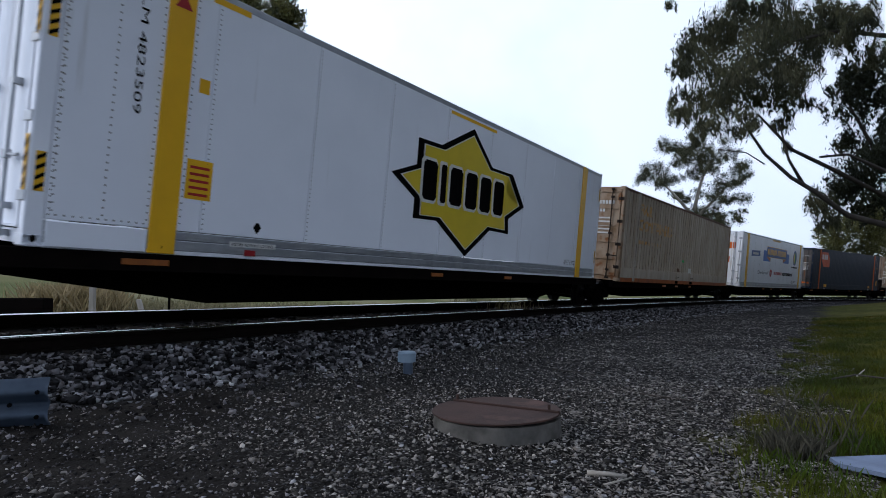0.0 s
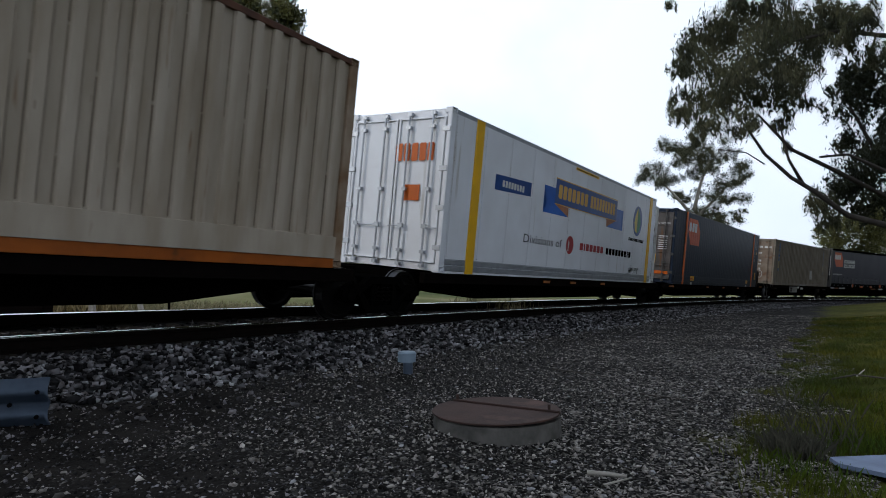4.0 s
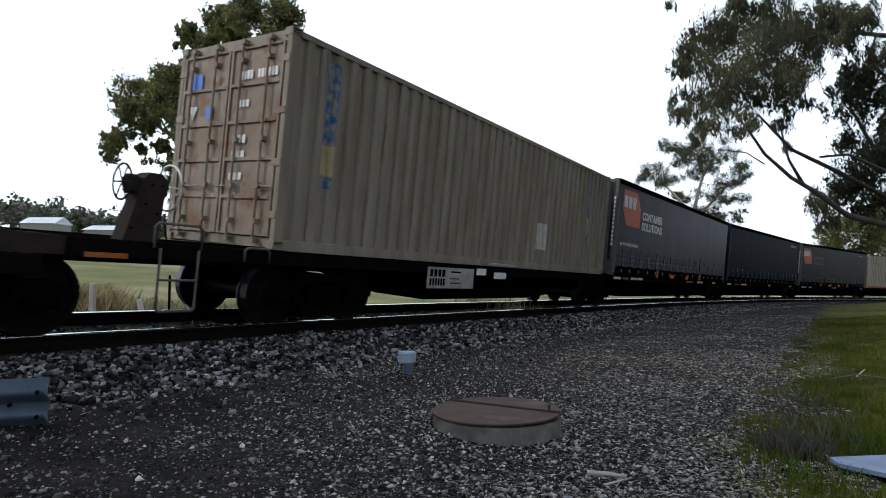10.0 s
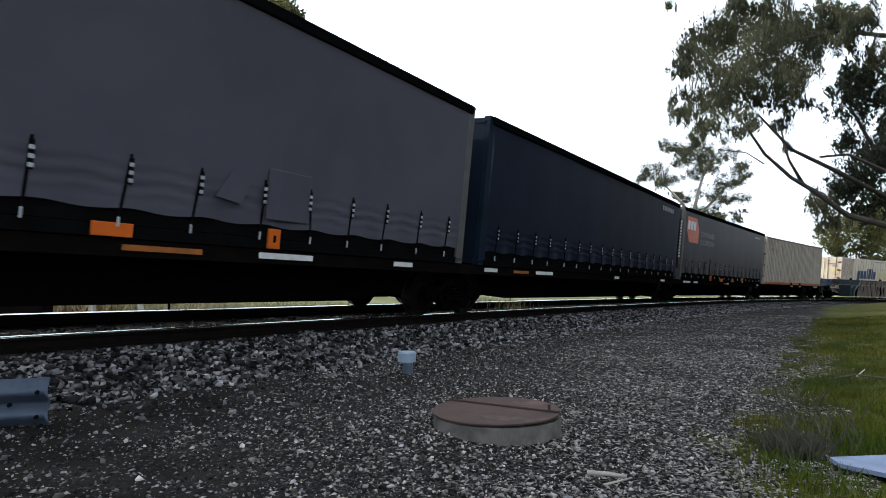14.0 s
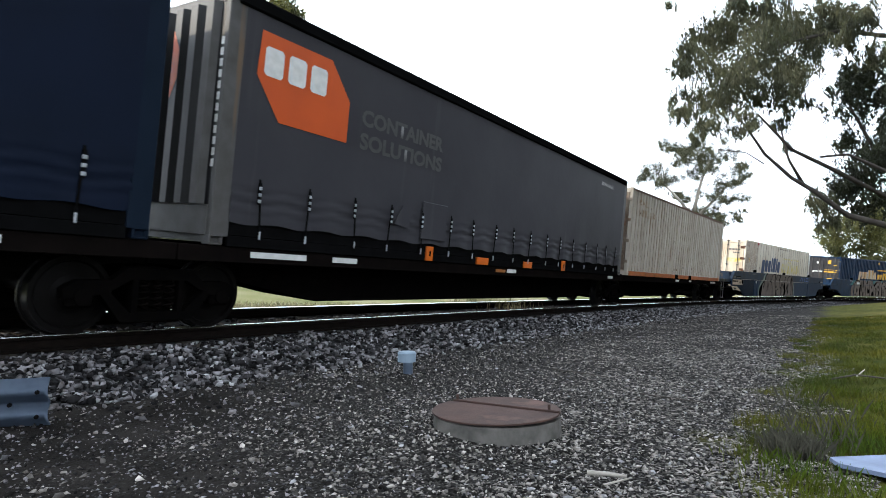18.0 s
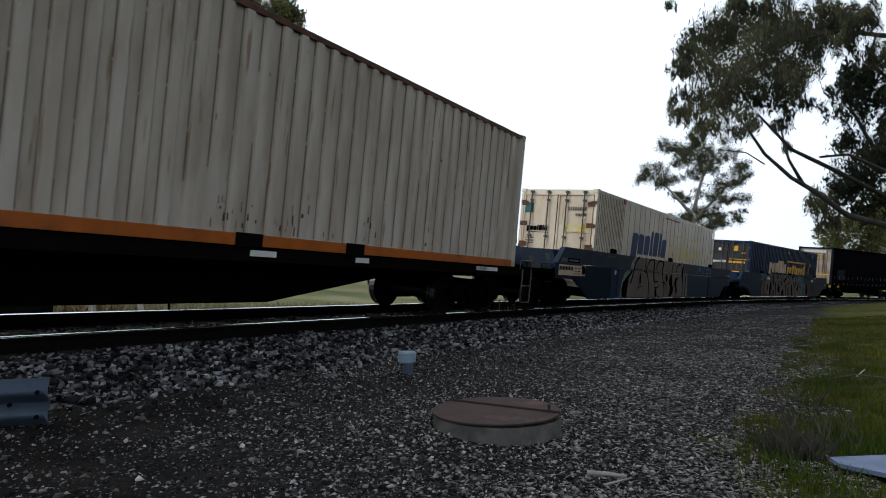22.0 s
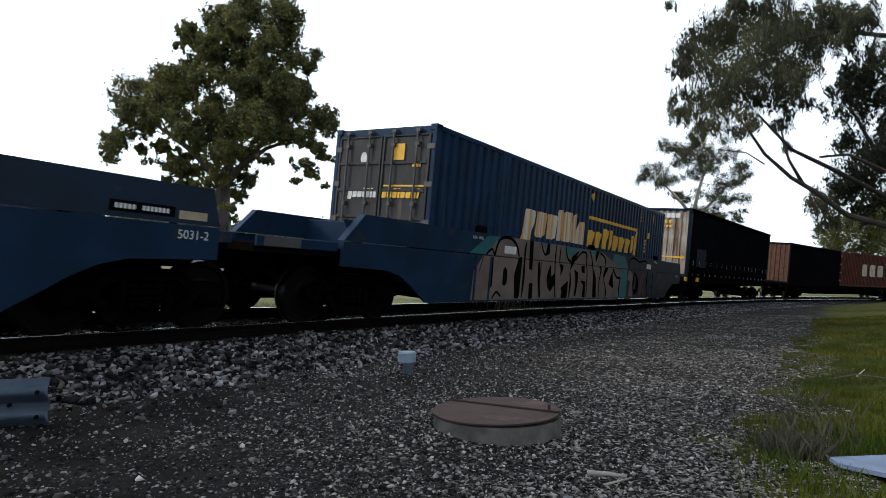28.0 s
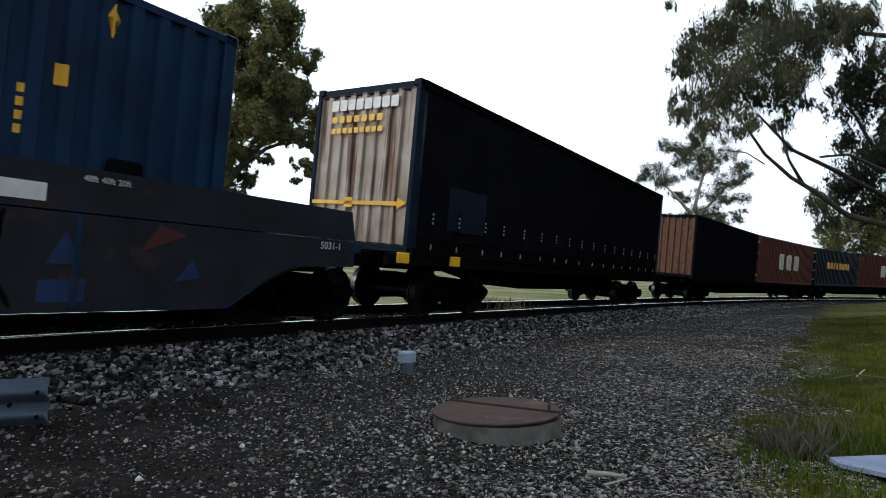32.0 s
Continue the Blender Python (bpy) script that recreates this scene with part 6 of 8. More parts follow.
decal(wag_d, "number_bar", M_BLK, word_bars(3.45, 0.76, 0.5, 0.13, 4) + word_bars(3.45, 0.6, 0.5, 0.13, 6) + [rect(4.1, 0.84, 0.35, 0.03), rect(4.1, 0.72, 0.3, 0.02), rect(4.1, 0.64, 0.35, 0.02)], y=-1.263)
part("lift_plate", boxes((5.35, 6.85, -1.27, -1.252, 1.02, 1.1)), M_DECGREY, wag_d, "grey notice strip")
lettering(wag_d, "EMPTY LIFT ONLY", 5.45, 1.035, 0.05, M_DECWHITE, y=-1.275, fit_w=1.2)
for x, w, z in ((5.05, 0.35, 0.82), (5.75, 0.5, 0.76)):
    part("notice_plate", boxes((x, x + w, -1.25, -1.235, z, z + 0.13)), M_DECWHITE, wag_d)

octagon_mark(curt_e, 0.43, 1.6, 1.6, 1.12, M_RED, False)
lettering(curt_e, "CONTAINER", 2.25, 1.92, 0.26, M_DECWHITE, y=-HW - 0.012, fit_w=2.14, bold=0.04)
lettering(curt_e, "SOLUTIONS", 2.25, 1.57, 0.26, M_DECWHITE, y=-HW - 0.012, fit_w=2.14, bold=0.04)
lettering(curt_e, "48' 9'10 MEZZANINE", 0.43, 0.95, 0.1, M_DECWHITE, y=-HW - 0.012, fit_w=1.6, bold=0.02)
octagon_mark(curt_g, 0.42, 1.59, 1.6, 1.06, M_RED, False)
lettering(curt_g, "CONTAINER", 2.3, 1.93, 0.23, M_FAINT, y=-HW - 0.012, fit_w=2.1, bold=0.04)
lettering(curt_g, "SOLUTIONS", 2.3, 1.58, 0.23, M_FAINT, y=-HW - 0.012, fit_w=2.1, bold=0.04)
for o in curt_e.children[:] + curt_g.children[:]:
    if o.name.startswith("emblem"):
        o.location.y -= 0.008
for box_, px, w in ((curt_e, 9.9, 0.7), (curt_g, 3.94, 0.73)):
    cloth = M_GREYCURT if box_ is curt_e else M_GREYCURT2
    part("patch", boxes((px, px + w, -HW - 0.045, -HW - 0.02, 0.36, 1.0), bevel=0.012), cloth, box_, "sewn repair patch")
    bm = bmesh.new()
    slab(bm, [(px - 0.75, 0.55), (px - 0.4, 0.5), (px - 0.28, 0.78), (px - 0.55, 0.86)], 0, -HW - 0.05, -HW - 0.035)
    for v in bm.verts:
        v.co.y -= 0.1 * max(0, 0.7 - v.co.z)
    part("torn_flap", bm, cloth, box_, "torn hanging flap of the curtain")
    for x, wd, zz in ((4.17, 0.19, 0.25), (5.84, 0.45, 0.14), (7.87, 0.4, 0.14), (9.98, 0.19, 0.25)):
        part("lifting_lug", boxes((x, x + wd, -HW - 0.03, -HW + 0.01, 0.0, zz), bevel=0.006), M_ORANGE, box_, "orange lifting lug")
        if wd < 0.31:
            part("lug_slot", boxes((x + wd * 0.38, x + wd * 0.62, -HW - 0.034, -HW - 0.02, 0.08, 0.17), bevel=0.004), M_BLK, box_)
    part("front_sill", boxes((-0.01, 0.06, -1.16, 1.16, 0.1, 0.46), bevel=0.008), M_POST, box_, "grey steel front sill")
    for i in range(7):
        yr = -0.98 + i * 0.32
        bm = bmesh.new()
        slab(bm, [(-0.05, 0), (0.025, -0.06), (0.025, 0.2), (-0.05, 0.14)], 0, 0.46, 2.86)
        for v in bm.verts:
            v.co = Vector((v.co.x, yr + v.co.z, v.co.y))
        part("front_rib", bm, M_POST if i == 0 else M_RIBBLACK, box_, "pressed vertical rib")
        if i > 1:
            k = 0.25 if i in (2, 6) else 0.0
            decal(box_, "front_emblem", M_RED, [[(-yr - 0.14, 1.75), (-yr, 1.75 + k), (-yr, 2.6 - k), (-yr - 0.14, 2.6)]], y=-0.054, on_end=True, label="orange-red emblem painted over the ribs")
    decal(box_, "front_code", M_DECWHITE, [rect(1.13, 0.9 + q * 0.13, 0.06, 0.09) for q in range(12)], y=-0.004, on_end=True)
lettering(curt_g, "SCFU 818932", 12.3, 2.55, 0.09, M_DECWHITE, y=-HW - 0.012, fit_w=1.0)
decal(curt_f, "small_block", M_DECGREY, word_bars(12.2, 2.5, 1.5, 0.17, 7), y=-HW - 0.03)
GHOST = mat("rusted_ghost_lettering", (0.24, 0.16, 0.1), (0.35, 0.28, 0.21), 0.6, scale=7, bump=0, lo=0.35, hi=0.65)
lettering(pale, "RAIL", 0.65, 2.36, 0.24, GHOST, wavy=1.0, fit_w=0.9)
lettering(pale, "CONTAINERS", 0.65, 2.02, 0.24, GHOST, wavy=1.0, fit_w=1.8)
for k in range(46):
    xx = random.choice((5.0, 5.3, 5.9, 6.1, 6.8, 7.6, 9.2)) + random.gauss(0, 0.12)
    zz, hh, ww = random.uniform(0.16, 0.5), random.uniform(0.03, 0.14), random.uniform(0.008, 0.03)
    decal(pale, "rust_patch", RUSTPATCH, [[(xx, zz), (xx + ww, zz + 0.01), (xx + ww * 0.8, zz + hh), (xx + ww * 0.1, zz + hh * 0.9)]], wavy=1.0)
for root_, n_ in ((cream, 36), (pale, 24), (tan, 30)):
    for k in range(n_):
        xx, zz = random.uniform(0.4, 12.0), random.uniform(0.5, 2.7)
        ww, hh = random.uniform(0.004, 0.011), random.uniform(0.02, 0.1)
        decal(root_, "scrape", RUSTPATCH, [[(xx, zz), (xx + ww, zz - 0.01), (xx + ww * 1.2, zz + hh), (xx + ww * 0.4, zz + hh * 1.1)]], wavy=1.0)
# brown lines put fold shade, along with gathered dirt, into the sheet's colour
FOLD = mat("fold_shade_and_dirt", (0.13, 0.095, 0.068), (0.2, 0.155, 0.115), 0.8, scale=6, stretch=(1, 1, 0.3))
rs_ = random.Random(77)
for root_, len_, z0_, hi_ in ((cream, 14.6, 0.46, 2.92), (pale, 12.5, 0.16, 2.78), (tan, 12.1, 0.16, 2.78)):
    polys = []
    for b_ in breaks(0.3, len_ - 0.3):
        if 0.45 < (b_ / PERIOD) % 1.0 < 0.95:
            z_ = z0_
            while z_ < hi_:
                n_ = rs_.uniform(0.3, 1.6)
                w_ = rs_.uniform(0.004, 0.0078)
                if rs_.random() < 0.93:
                    polys.append([(b_ - w_, z_), (b_ + w_ * 0.6, z_), (b_ + w_ * rs_.uniform(0.4, 1), min(z_ + n_, hi_)), (b_ - w_ * 0.8, min(z_ + n_, hi_))])
                z_ += n_ + rs_.uniform(0.0, 0.06)
    tagged(decal(root_, "rust_lining", FOLD, polys, wavy=1.0, label="painted fold shade with dirt and rust along the sheet"), kind="stuff")
for x in (4.3, 6.2):
    part("fork_pocket", boxes((x + 0.95, x + 1.35, -HW - 0.006, -HW + 0.05, -0.02, 0.15)), M_BLK, pale, "black forklift pocket")

EMBLEM_BLUE = mat("worn_blue_emblem", (0.01, 0.028, 0.085), (0.014, 0.042, 0.12), 0.5, scale=4, bump=0)
WASHED = mat("washed_out_yellow", (0.62, 0.48, 0.1), (0.62, 0.56, 0.42), 0.5, scale=3, bump=0, lo=0.35, hi=0.6)
decal(reefer, "emblem_block", EMBLEM_BLUE, word_bars(2.98, 1.2, 3.75, 0.68, 7, 0.12, 0.13, "dxxjajx"), y=-HW - 0.006, label="large slanting blue block shapes")
decal(reefer, "emblem_faded", WASHED, word_bars(7.04, 1.2, 4.4, 0.6, 8, 0.16, 0.13, "xxajxxxj") + [rect(7.1, 2.08, 4.3, 0.07)], y=-HW - 0.006, label="washed-out yellow block shapes")
lettering(reefer, "PNXR 4852", 1.88, 2.52, 0.09, M_BLK, turn=True, fit_w=0.95)
decal(reefer, "small_label", M_YELLOW, [rect(0.62, 1.64, 0.12, 0.22)])
lettering(reefer, "3.0m", 0.63, 1.77, 0.05, M_BLK, y=-HW - 0.006, fit_w=0.1)
lettering(reefer, "9'10\"", 0.63, 1.68, 0.05, M_BLK, y=-HW - 0.006, fit_w=0.1)
decal(reefer, "warning_line", M_BLK, word_bars(6.4, 2.66, 1.9, 0.05, 26, 0.3))
decal(reefer, "door_block", M_BLK, word_bars(-0.98, 1.61, 0.72, 0.13, 7, 0.15, 0.1, "dxxjajx") + [rect(-0.98, 1.55, 0.74, 0.015)], y=-0.002, on_end=True)
decal(reefer, "door_faded", WASHED, [rect(0.12, 1.6, 0.95, 0.22)], y=-0.002, on_end=True)
decal(reefer, "door_sticker", M_TEAL, [rect(-1.1, 2.15, 0.3, 0.3)], y=-0.002, on_end=True)
decal(reefer, "door_text", M_DECGREY, word_bars(0.35, 2.25, 0.6, 0.1, 8) + word_bars(0.6, 2.08, 0.35, 0.08, 4) + [rect(-1.0, 1.2 + i * 0.08, 0.3, 0.03) for i in range(3)], y=-0.002, on_end=True)
for side in (-1, 1):
    for i in range(4):
        z = 0.55 + i * 0.62
        decal(reefer, "hinge_rust", RUSTPATCH, [rect(side * 1.08 - 0.11, z - 0.05, 0.22, 0.14)], y=-0.016, on_end=True)
part("corner_light", boxes((2.02, 2.2, -HW - 0.03, -HW + 0.02, 2.68, 2.84), bevel=0.01), M_DEEPRED, reefer, "red corner plate")
LR = U["I"][1] - U["I"][0]
bm = bmesh.new()
for p, q in (((LR + 0.02, -1.2, 2.78), (LR + 0.42, -1.2, 2.78)), ((LR + 0.42, -1.2, 2.8), (LR + 0.42, -1.2, 0.1)), ((LR + 0.02, -1.2, 1.9), (LR + 0.42, -1.2, 1.9)), ((LR + 0.42, -1.2, 2.78), (LR + 0.42, 1.2, 2.78))):
    rod(bm, p, q, 0.035, 6)
part("genset_frame", bm, M_DECWHITE, reefer, "white tubular guard frame")

TWO_TONE = mat("white_and_ochre_lettering", (0.55, 0.5, 0.42), (0.5, 0.28, 0.09), 0.5, scale=3.6, bump=0, stretch=(3, 3, 0.1), lo=0.45, hi=0.55)
OCHRE = mat("ochre_yellow_lettering", (0.72, 0.42, 0.04), (0.6, 0.32, 0.03), 0.5, scale=4, bump=0)
decal(bluebox, "emblem_block", TWO_TONE, word_bars(3.42, 1.2, 3.65, 0.6, 7, 0.12, 0.15, "dxxjajx"), wavy=1.0, label="slanting white and ochre block shapes")
decal(bluebox, "emblem_yellow", OCHRE, word_bars(7.18, 1.18, 4.0, 0.46, 8, 0.14, 0.1, "xxajxxxj") + [rect(7.3, 1.94, 4.16, 0.09), [(11.32, 1.14), (11.42, 1.14), (11.5, 1.94), (11.4, 1.94)]], wavy=1.0, label="yellow block shapes under a line")
decal(bluebox, "yellow_mark", OCHRE, [[(7.42, 2.44), (7.45, 2.44), (7.45, 2.6), (7.5, 2.6), (7.43, 2.7), (7.37, 2.6), (7.42, 2.6)], rect(12.76, 1.8, 0.1, 0.2), [(13.2, 2.38), (13.24, 2.38), (13.24, 2.58), (13.3, 2.58), (13.22, 2.72), (13.15, 2.58), (13.2, 2.58)]]
      + [rect(12.48, 1.3 + i * 0.12, 0.05, 0.08) for i in range(4)] + [rect(11.9, 2.3 + i * 0.12, 0.05, 0.08) for i in range(4)], wavy=1.0)
part("joint_post", boxes((2.35, 2.5, -HW - 0.012, -HW + 0.03, 0.1, 2.85), bevel=0.006), M_BLUE, bluebox)
part("joint_post", boxes((12.15, 12.3, -HW - 0.012, -HW + 0.03, 0.1, 2.85), bevel=0.006), M_BLUE, bluebox)
decal(bluebox, "door_block", M_DECWHITE, word_bars(-0.8, 1.55, 0.78, 0.14, 7, 0.15, 0.1, "dxxjajx"), y=-0.002, on_end=True)
decal(bluebox, "door_block_orange", OCHRE, word_bars(0.08, 1.55, 0.9, 0.14, 8, 0.15, 0.1, "xxajxxxj") + [rect(0.1, 1.76, 0.95, 0.03), rect(0.3, 2.25, 0.25, 0.3), rect(0.75, 2.12, 0.2, 0.1), rect(0.3, 0.8, 0.4, 0.3)], y=-0.002, on_end=True)
decal(bluebox, "door_disc", M_DECWHITE, [[(-0.45 + 0.08 * x, 2.3 + 0.12 * z) for x, z in OVAL]], y=-0.002, on_end=True)

decal(curt_k, "blue_patch", M_BLUECURT, [rect(1.06, 0.48, 1.3, 0.8)], y=-HW - 0.03, label="blue square on the curtain")
decal(curt_k, "front_line", OCHRE, [rect(-1.15, 0.8, 2.1, 0.07), [(0.95, 0.74), (1.16, 0.85), (0.95, 0.94)], rect(-0.3, 0.75, 0.2, 0.18)], y=-0.006, on_end=True, label="ochre arrow line")
decal(curt_k, "front_block", M_DECWHITE, word_bars(-0.83, 2.52, 1.65, 0.2, 8, 0.15), y=-0.006, on_end=True)
decal(curt_k, "front_yellow", OCHRE, word_bars(-0.8, 2.3, 1.3, 0.12, 7, 0.3) + word_bars(-0.8, 2.1, 1.3, 0.1, 9, 0.3), y=-0.006, on_end=True)
for x in (0.02, 1.55):
    part("twistlock", boxes((x - 0.25, x + 0.05, -HW - 0.03, -HW + 0.02, -0.16, 0.02), bevel=0.01), M_YELLOW, curt_k, "yellow twistlock")
decal(box_n2, "emblem_block", M_CREAM, word_bars(4.0, 0.9, 5.0, 1.0, 3, 0.35), wavy=1.0, label="three pale block shapes")
decal(box_n4, "emblem_block", M_CREAM, word_bars(4.0, 0.9, 5.0, 1.0, 3, 0.35), wavy=1.0, label="three pale block shapes")
decal(box_n3, "emblem_block", OCHRE, word_bars(2.5, 1.3, 5.0, 0.5, 8, 0.3), wavy=1.0, label="yellow block shapes")

# graffiti and plates on the well wagons
YW = -1.364
FRINGE = mat("pale_green_overspray", (0.2, 0.24, 0.2), (0.06, 0.08, 0.08), 0.6, scale=5, bump=0, lo=0.4, hi=0.62)
decal(wag_i, "graffiti_fringe", FRINGE, [[(4.36, 0.34), (4.38, 0.58), (4.5, 0.9), (4.72, 1.12), (5.0, 1.215), (5.5, 1.215), (5.0, 0.34)], [(5.1, 1.24), (5.25, 1.48), (5.45, 1.645), (5.9, 1.645), (5.6, 1.24)],
                                             [(11.4, 0.34), (11.85, 0.34), (11.7, 1.215), (11.3, 1.215)]], y=YW, label="pale sprayed fringe of the graffiti")
decal(wag_i, "graffiti_ground", M_GRAF, [[(4.82, 0.34), (11.6, 0.34), (11.5, 1.215), (5.3, 1.215), (5.0, 0.95), (4.8, 0.7)], [(5.45, 1.24), (11.5, 1.24), (11.2, 1.62), (10.6, 1.645), (5.85, 1.645), (5.6, 1.5)]], y=YW - 0.002,
      label="grey-pink spray-painted lettering ground")
decal(wag_i, "graffiti_band", M_BLK, [rounded([(4.56, 0.34), (4.48, 0.57), (4.54, 0.79), (4.76, 0.94), (5.1, 1.12), (5.24, 1.215), (5.38, 1.17), (5.07, 0.98), (4.83, 0.81), (4.8, 0.58), (5.0, 0.34)])], y=YW - 0.004, label="thick black spray band")
spray(wag_i, "graffiti_line", M_BLK, [
    ([(5.22, 0.78), (5.35, 0.98), (5.46, 1.23), (5.55, 1.45), (5.7, 1.57), (5.9, 1.65)], 0.09), ([(6.07, 1.12), (6.04, 0.95), (6.08, 0.82), (6.17, 0.82), (6.16, 1.0), (6.07, 1.12)], 0.05), ([(6.08, 0.84), (6.0, 0.68), (5.9, 0.6)], 0.04), ([(5.99, 0.68), (6.29, 0.69)], 0.04),
    ([(6.53, 1.64), (6.53, 1.37), (6.69, 1.26)], 0.06), ([(6.4, 1.2), (6.7, 1.17), (6.9, 0.95), (7.0, 0.7), (7.03, 0.34)], 0.06), ([(6.68, 1.3), (6.89, 1.56), (7.3, 1.64), (7.46, 1.62)], 0.06),
    ([(7.44, 1.62), (7.43, 1.27), (7.5, 1.0), (7.6, 0.86)], 0.12), ([(7.58, 0.83), (7.8, 0.88), (8.0, 0.87)], 0.05), ([(7.6, 0.68), (7.9, 0.66), (8.16, 0.78)], 0.05), ([(7.75, 0.62), (7.8, 0.45), (7.92, 0.36)], 0.2), ([(7.92, 0.38), (8.28, 0.35)], 0.05),
    ([(7.66, 1.29), (7.76, 1.5), (8.03, 1.62), (8.35, 1.6), (8.52, 1.52), (8.34, 1.34), (8.4, 1.1)], 0.06), ([(8.39, 1.2), (8.49, 1.02), (8.7, 0.7), (8.8, 0.35)], 0.06), ([(8.48, 0.86), (8.9, 0.8), (9.08, 0.42)], 0.05), ([(8.9, 1.15), (9.04, 1.05), (9.02, 0.9), (8.85, 1.0), (8.9, 1.15)], 0.06),
    ([(9.56, 1.2), (9.3, 0.95), (9.45, 0.75), (9.8, 0.7), (9.75, 0.45), (9.3, 0.36)], 0.07), ([(9.7, 1.6), (9.55, 1.4), (9.6, 1.2)], 0.06), ([(10.38, 1.05), (10.1, 1.0), (10.0, 0.8), (10.35, 0.6), (10.2, 0.4)], 0.07), ([(10.1, 1.25), (10.2, 1.5), (10.6, 1.6)], 0.06),
    ([(11.1, 1.6), (10.85, 1.35), (10.9, 1.1), (11.1, 0.8), (11.05, 0.36)], 0.06), ([(11.12, 1.6), (11.3, 1.3), (11.25, 1.22)], 0.05), ([(11.5, 1.2), (11.45, 0.8), (11.55, 0.36)], 0.08)], YW - 0.006, "black spray-painted outline")
decal(wag_i, "dirty_panel", M_NAVY, [[(0.02, 0.87), (0.98, 0.84), (1.29, 0.77), (1.54, 0.65), (1.79, 0.49), (2.1, 0.31), (3.5, 0.31), (3.5, 1.215), (0.02, 1.215)]], y=YW + 0.002, label="grime-darkened front panel")
decal(wag_j, "dark_overspray", M_WELLDARK, [[(12.3, 0.31), (16.8, 0.31), (17.15, 0.49), (17.45, 0.65), (17.7, 0.77), (18.0, 0.84), (18.95, 0.87), (18.95, 1.215), (12.3, 1.215)], [(12.3, 1.24), (18.95, 1.24), (18.86, 1.64), (12.3, 1.64)]], y=YW + 0.002, label="dark maroon-grey overspray")
decal(wag_i, "sign_board", mat("cream_sign_board", (0.5, 0.38, 0.27), None, 0.6), [rect(0.09, 0.93, 1.6, 0.27)], y=YW)
decal(wag_i, "sign_bar", M_BLK, word_bars(0.13, 1.06, 0.8, 0.1, 9) + [rect(1.0, 0.97 + i * 0.07, 0.14, 0.022) for i in range(3)] + [rect(1.22, 0.97 + i * 0.07, 0.15, 0.022) for i in range(3)], y=YW - 0.003)
spray(wag_i, "sign_border", M_BLK, [([(1.42, 0.97), (1.65, 0.97), (1.65, 1.17), (1.42, 1.17), (1.42, 0.97)], 0.012), ([(1.47, 1.0), (1.6, 1.0), (1.535, 1.13), (1.47, 1.0)], 0.02)], YW - 0.003)
decal(wag_i, "dark_plate", M_BLK, [rect(0.57, 1.27, 0.73, 0.11)], y=YW - 0.001)
decal(wag_i, "dark_plate_text", M_DECGREY, word_bars(0.62, 1.3, 0.6, 0.045, 18), y=YW - 0.004)
decal(wag_i, "bare_patch", M_POST, [rect(0.2, 1.28, 0.33, 0.1)], y=YW - 0.001)
spray(wag_i, "ring_mark", M_DECWHITE, [([(3.9 + 0.06 * x, 1.1 + 0.06 * z) for x, z in OVAL + OVAL[:1]], 0.03)], YW)
lettering(wag_i, "48ft 40ft 20ft", 3.2, 1.52, 0.06, M_DECGREY, y=YW, fit_w=0.6)
lettering(wag_i, "B END", -0.55, 1.09, 0.085, M_DECGREY, y=-1.264, fit_w=0.4)
lettering(wag_i, "5031-2", 19.13, 1.07, 0.1, M_DECWHITE, y=YW, fit_w=0.38)
part("plate", boxes((18.39, 19.08, YW - 0.004, YW + 0.002, 1.29, 1.4)), M_BLK, wag_i, "black lettered plate")
decal(wag_i, "buff_patch", mat("buff_paint", (0.4, 0.33, 0.22), None, 0.6), [rect(19.13, 1.28, 0.34, 0.09)], y=YW - 0.002)
decal(wag_i, "plate_text", M_DECWHITE, word_bars(18.44, 1.32, 0.22, 0.05, 5) + word_bars(18.72, 1.32, 0.3, 0.05, 7), y=YW - 0.007)
decal(wag_i, "faint_tag", BRIGHTBLUE, [[(13.0, 1.3), (13.1, 1.3), (13.6, 1.58), (13.5, 1.58)], [(13.8, 1.3), (13.9, 1.3), (13.6, 1.58), (13.5, 1.58)], rect(14.2, 1.3, 0.08, 0.26, 0.2), rect(14.6, 1.32, 0.5, 0.05), rect(14.6, 1.5, 0.5, 0.05), rect(15.4, 1.3, 0.07, 0.26)], y=YW)

decal(wag_j, "graffiti_teal", M_TEAL, [[(3.3, 1.24), (3.9, 1.24), (4.25, 1.5), (4.6, 1.64), (3.9, 1.6)], [(11.75, 0.34), (12.5, 0.34), (12.45, 1.215), (11.7, 1.215)],
                                          [(11.1, 1.24), (12.55, 1.24), (12.1, 1.6), (11.1, 1.645)]], y=YW, label="teal spray-painted ground")
decal(wag_j, "graffiti_ground", M_GRAF, [[(3.45, 0.34), (11.85, 0.34), (11.86, 0.95), (11.6, 1.215), (3.8, 1.215), (3.5, 0.9)], [(3.95, 1.24), (11.6, 1.24), (11.4, 1.35), (10.9, 1.45), (10.2, 1.62), (9.9, 1.645), (4.6, 1.645), (4.2, 1.5)]], y=YW - 0.002, label="grey sprayed letter fill")
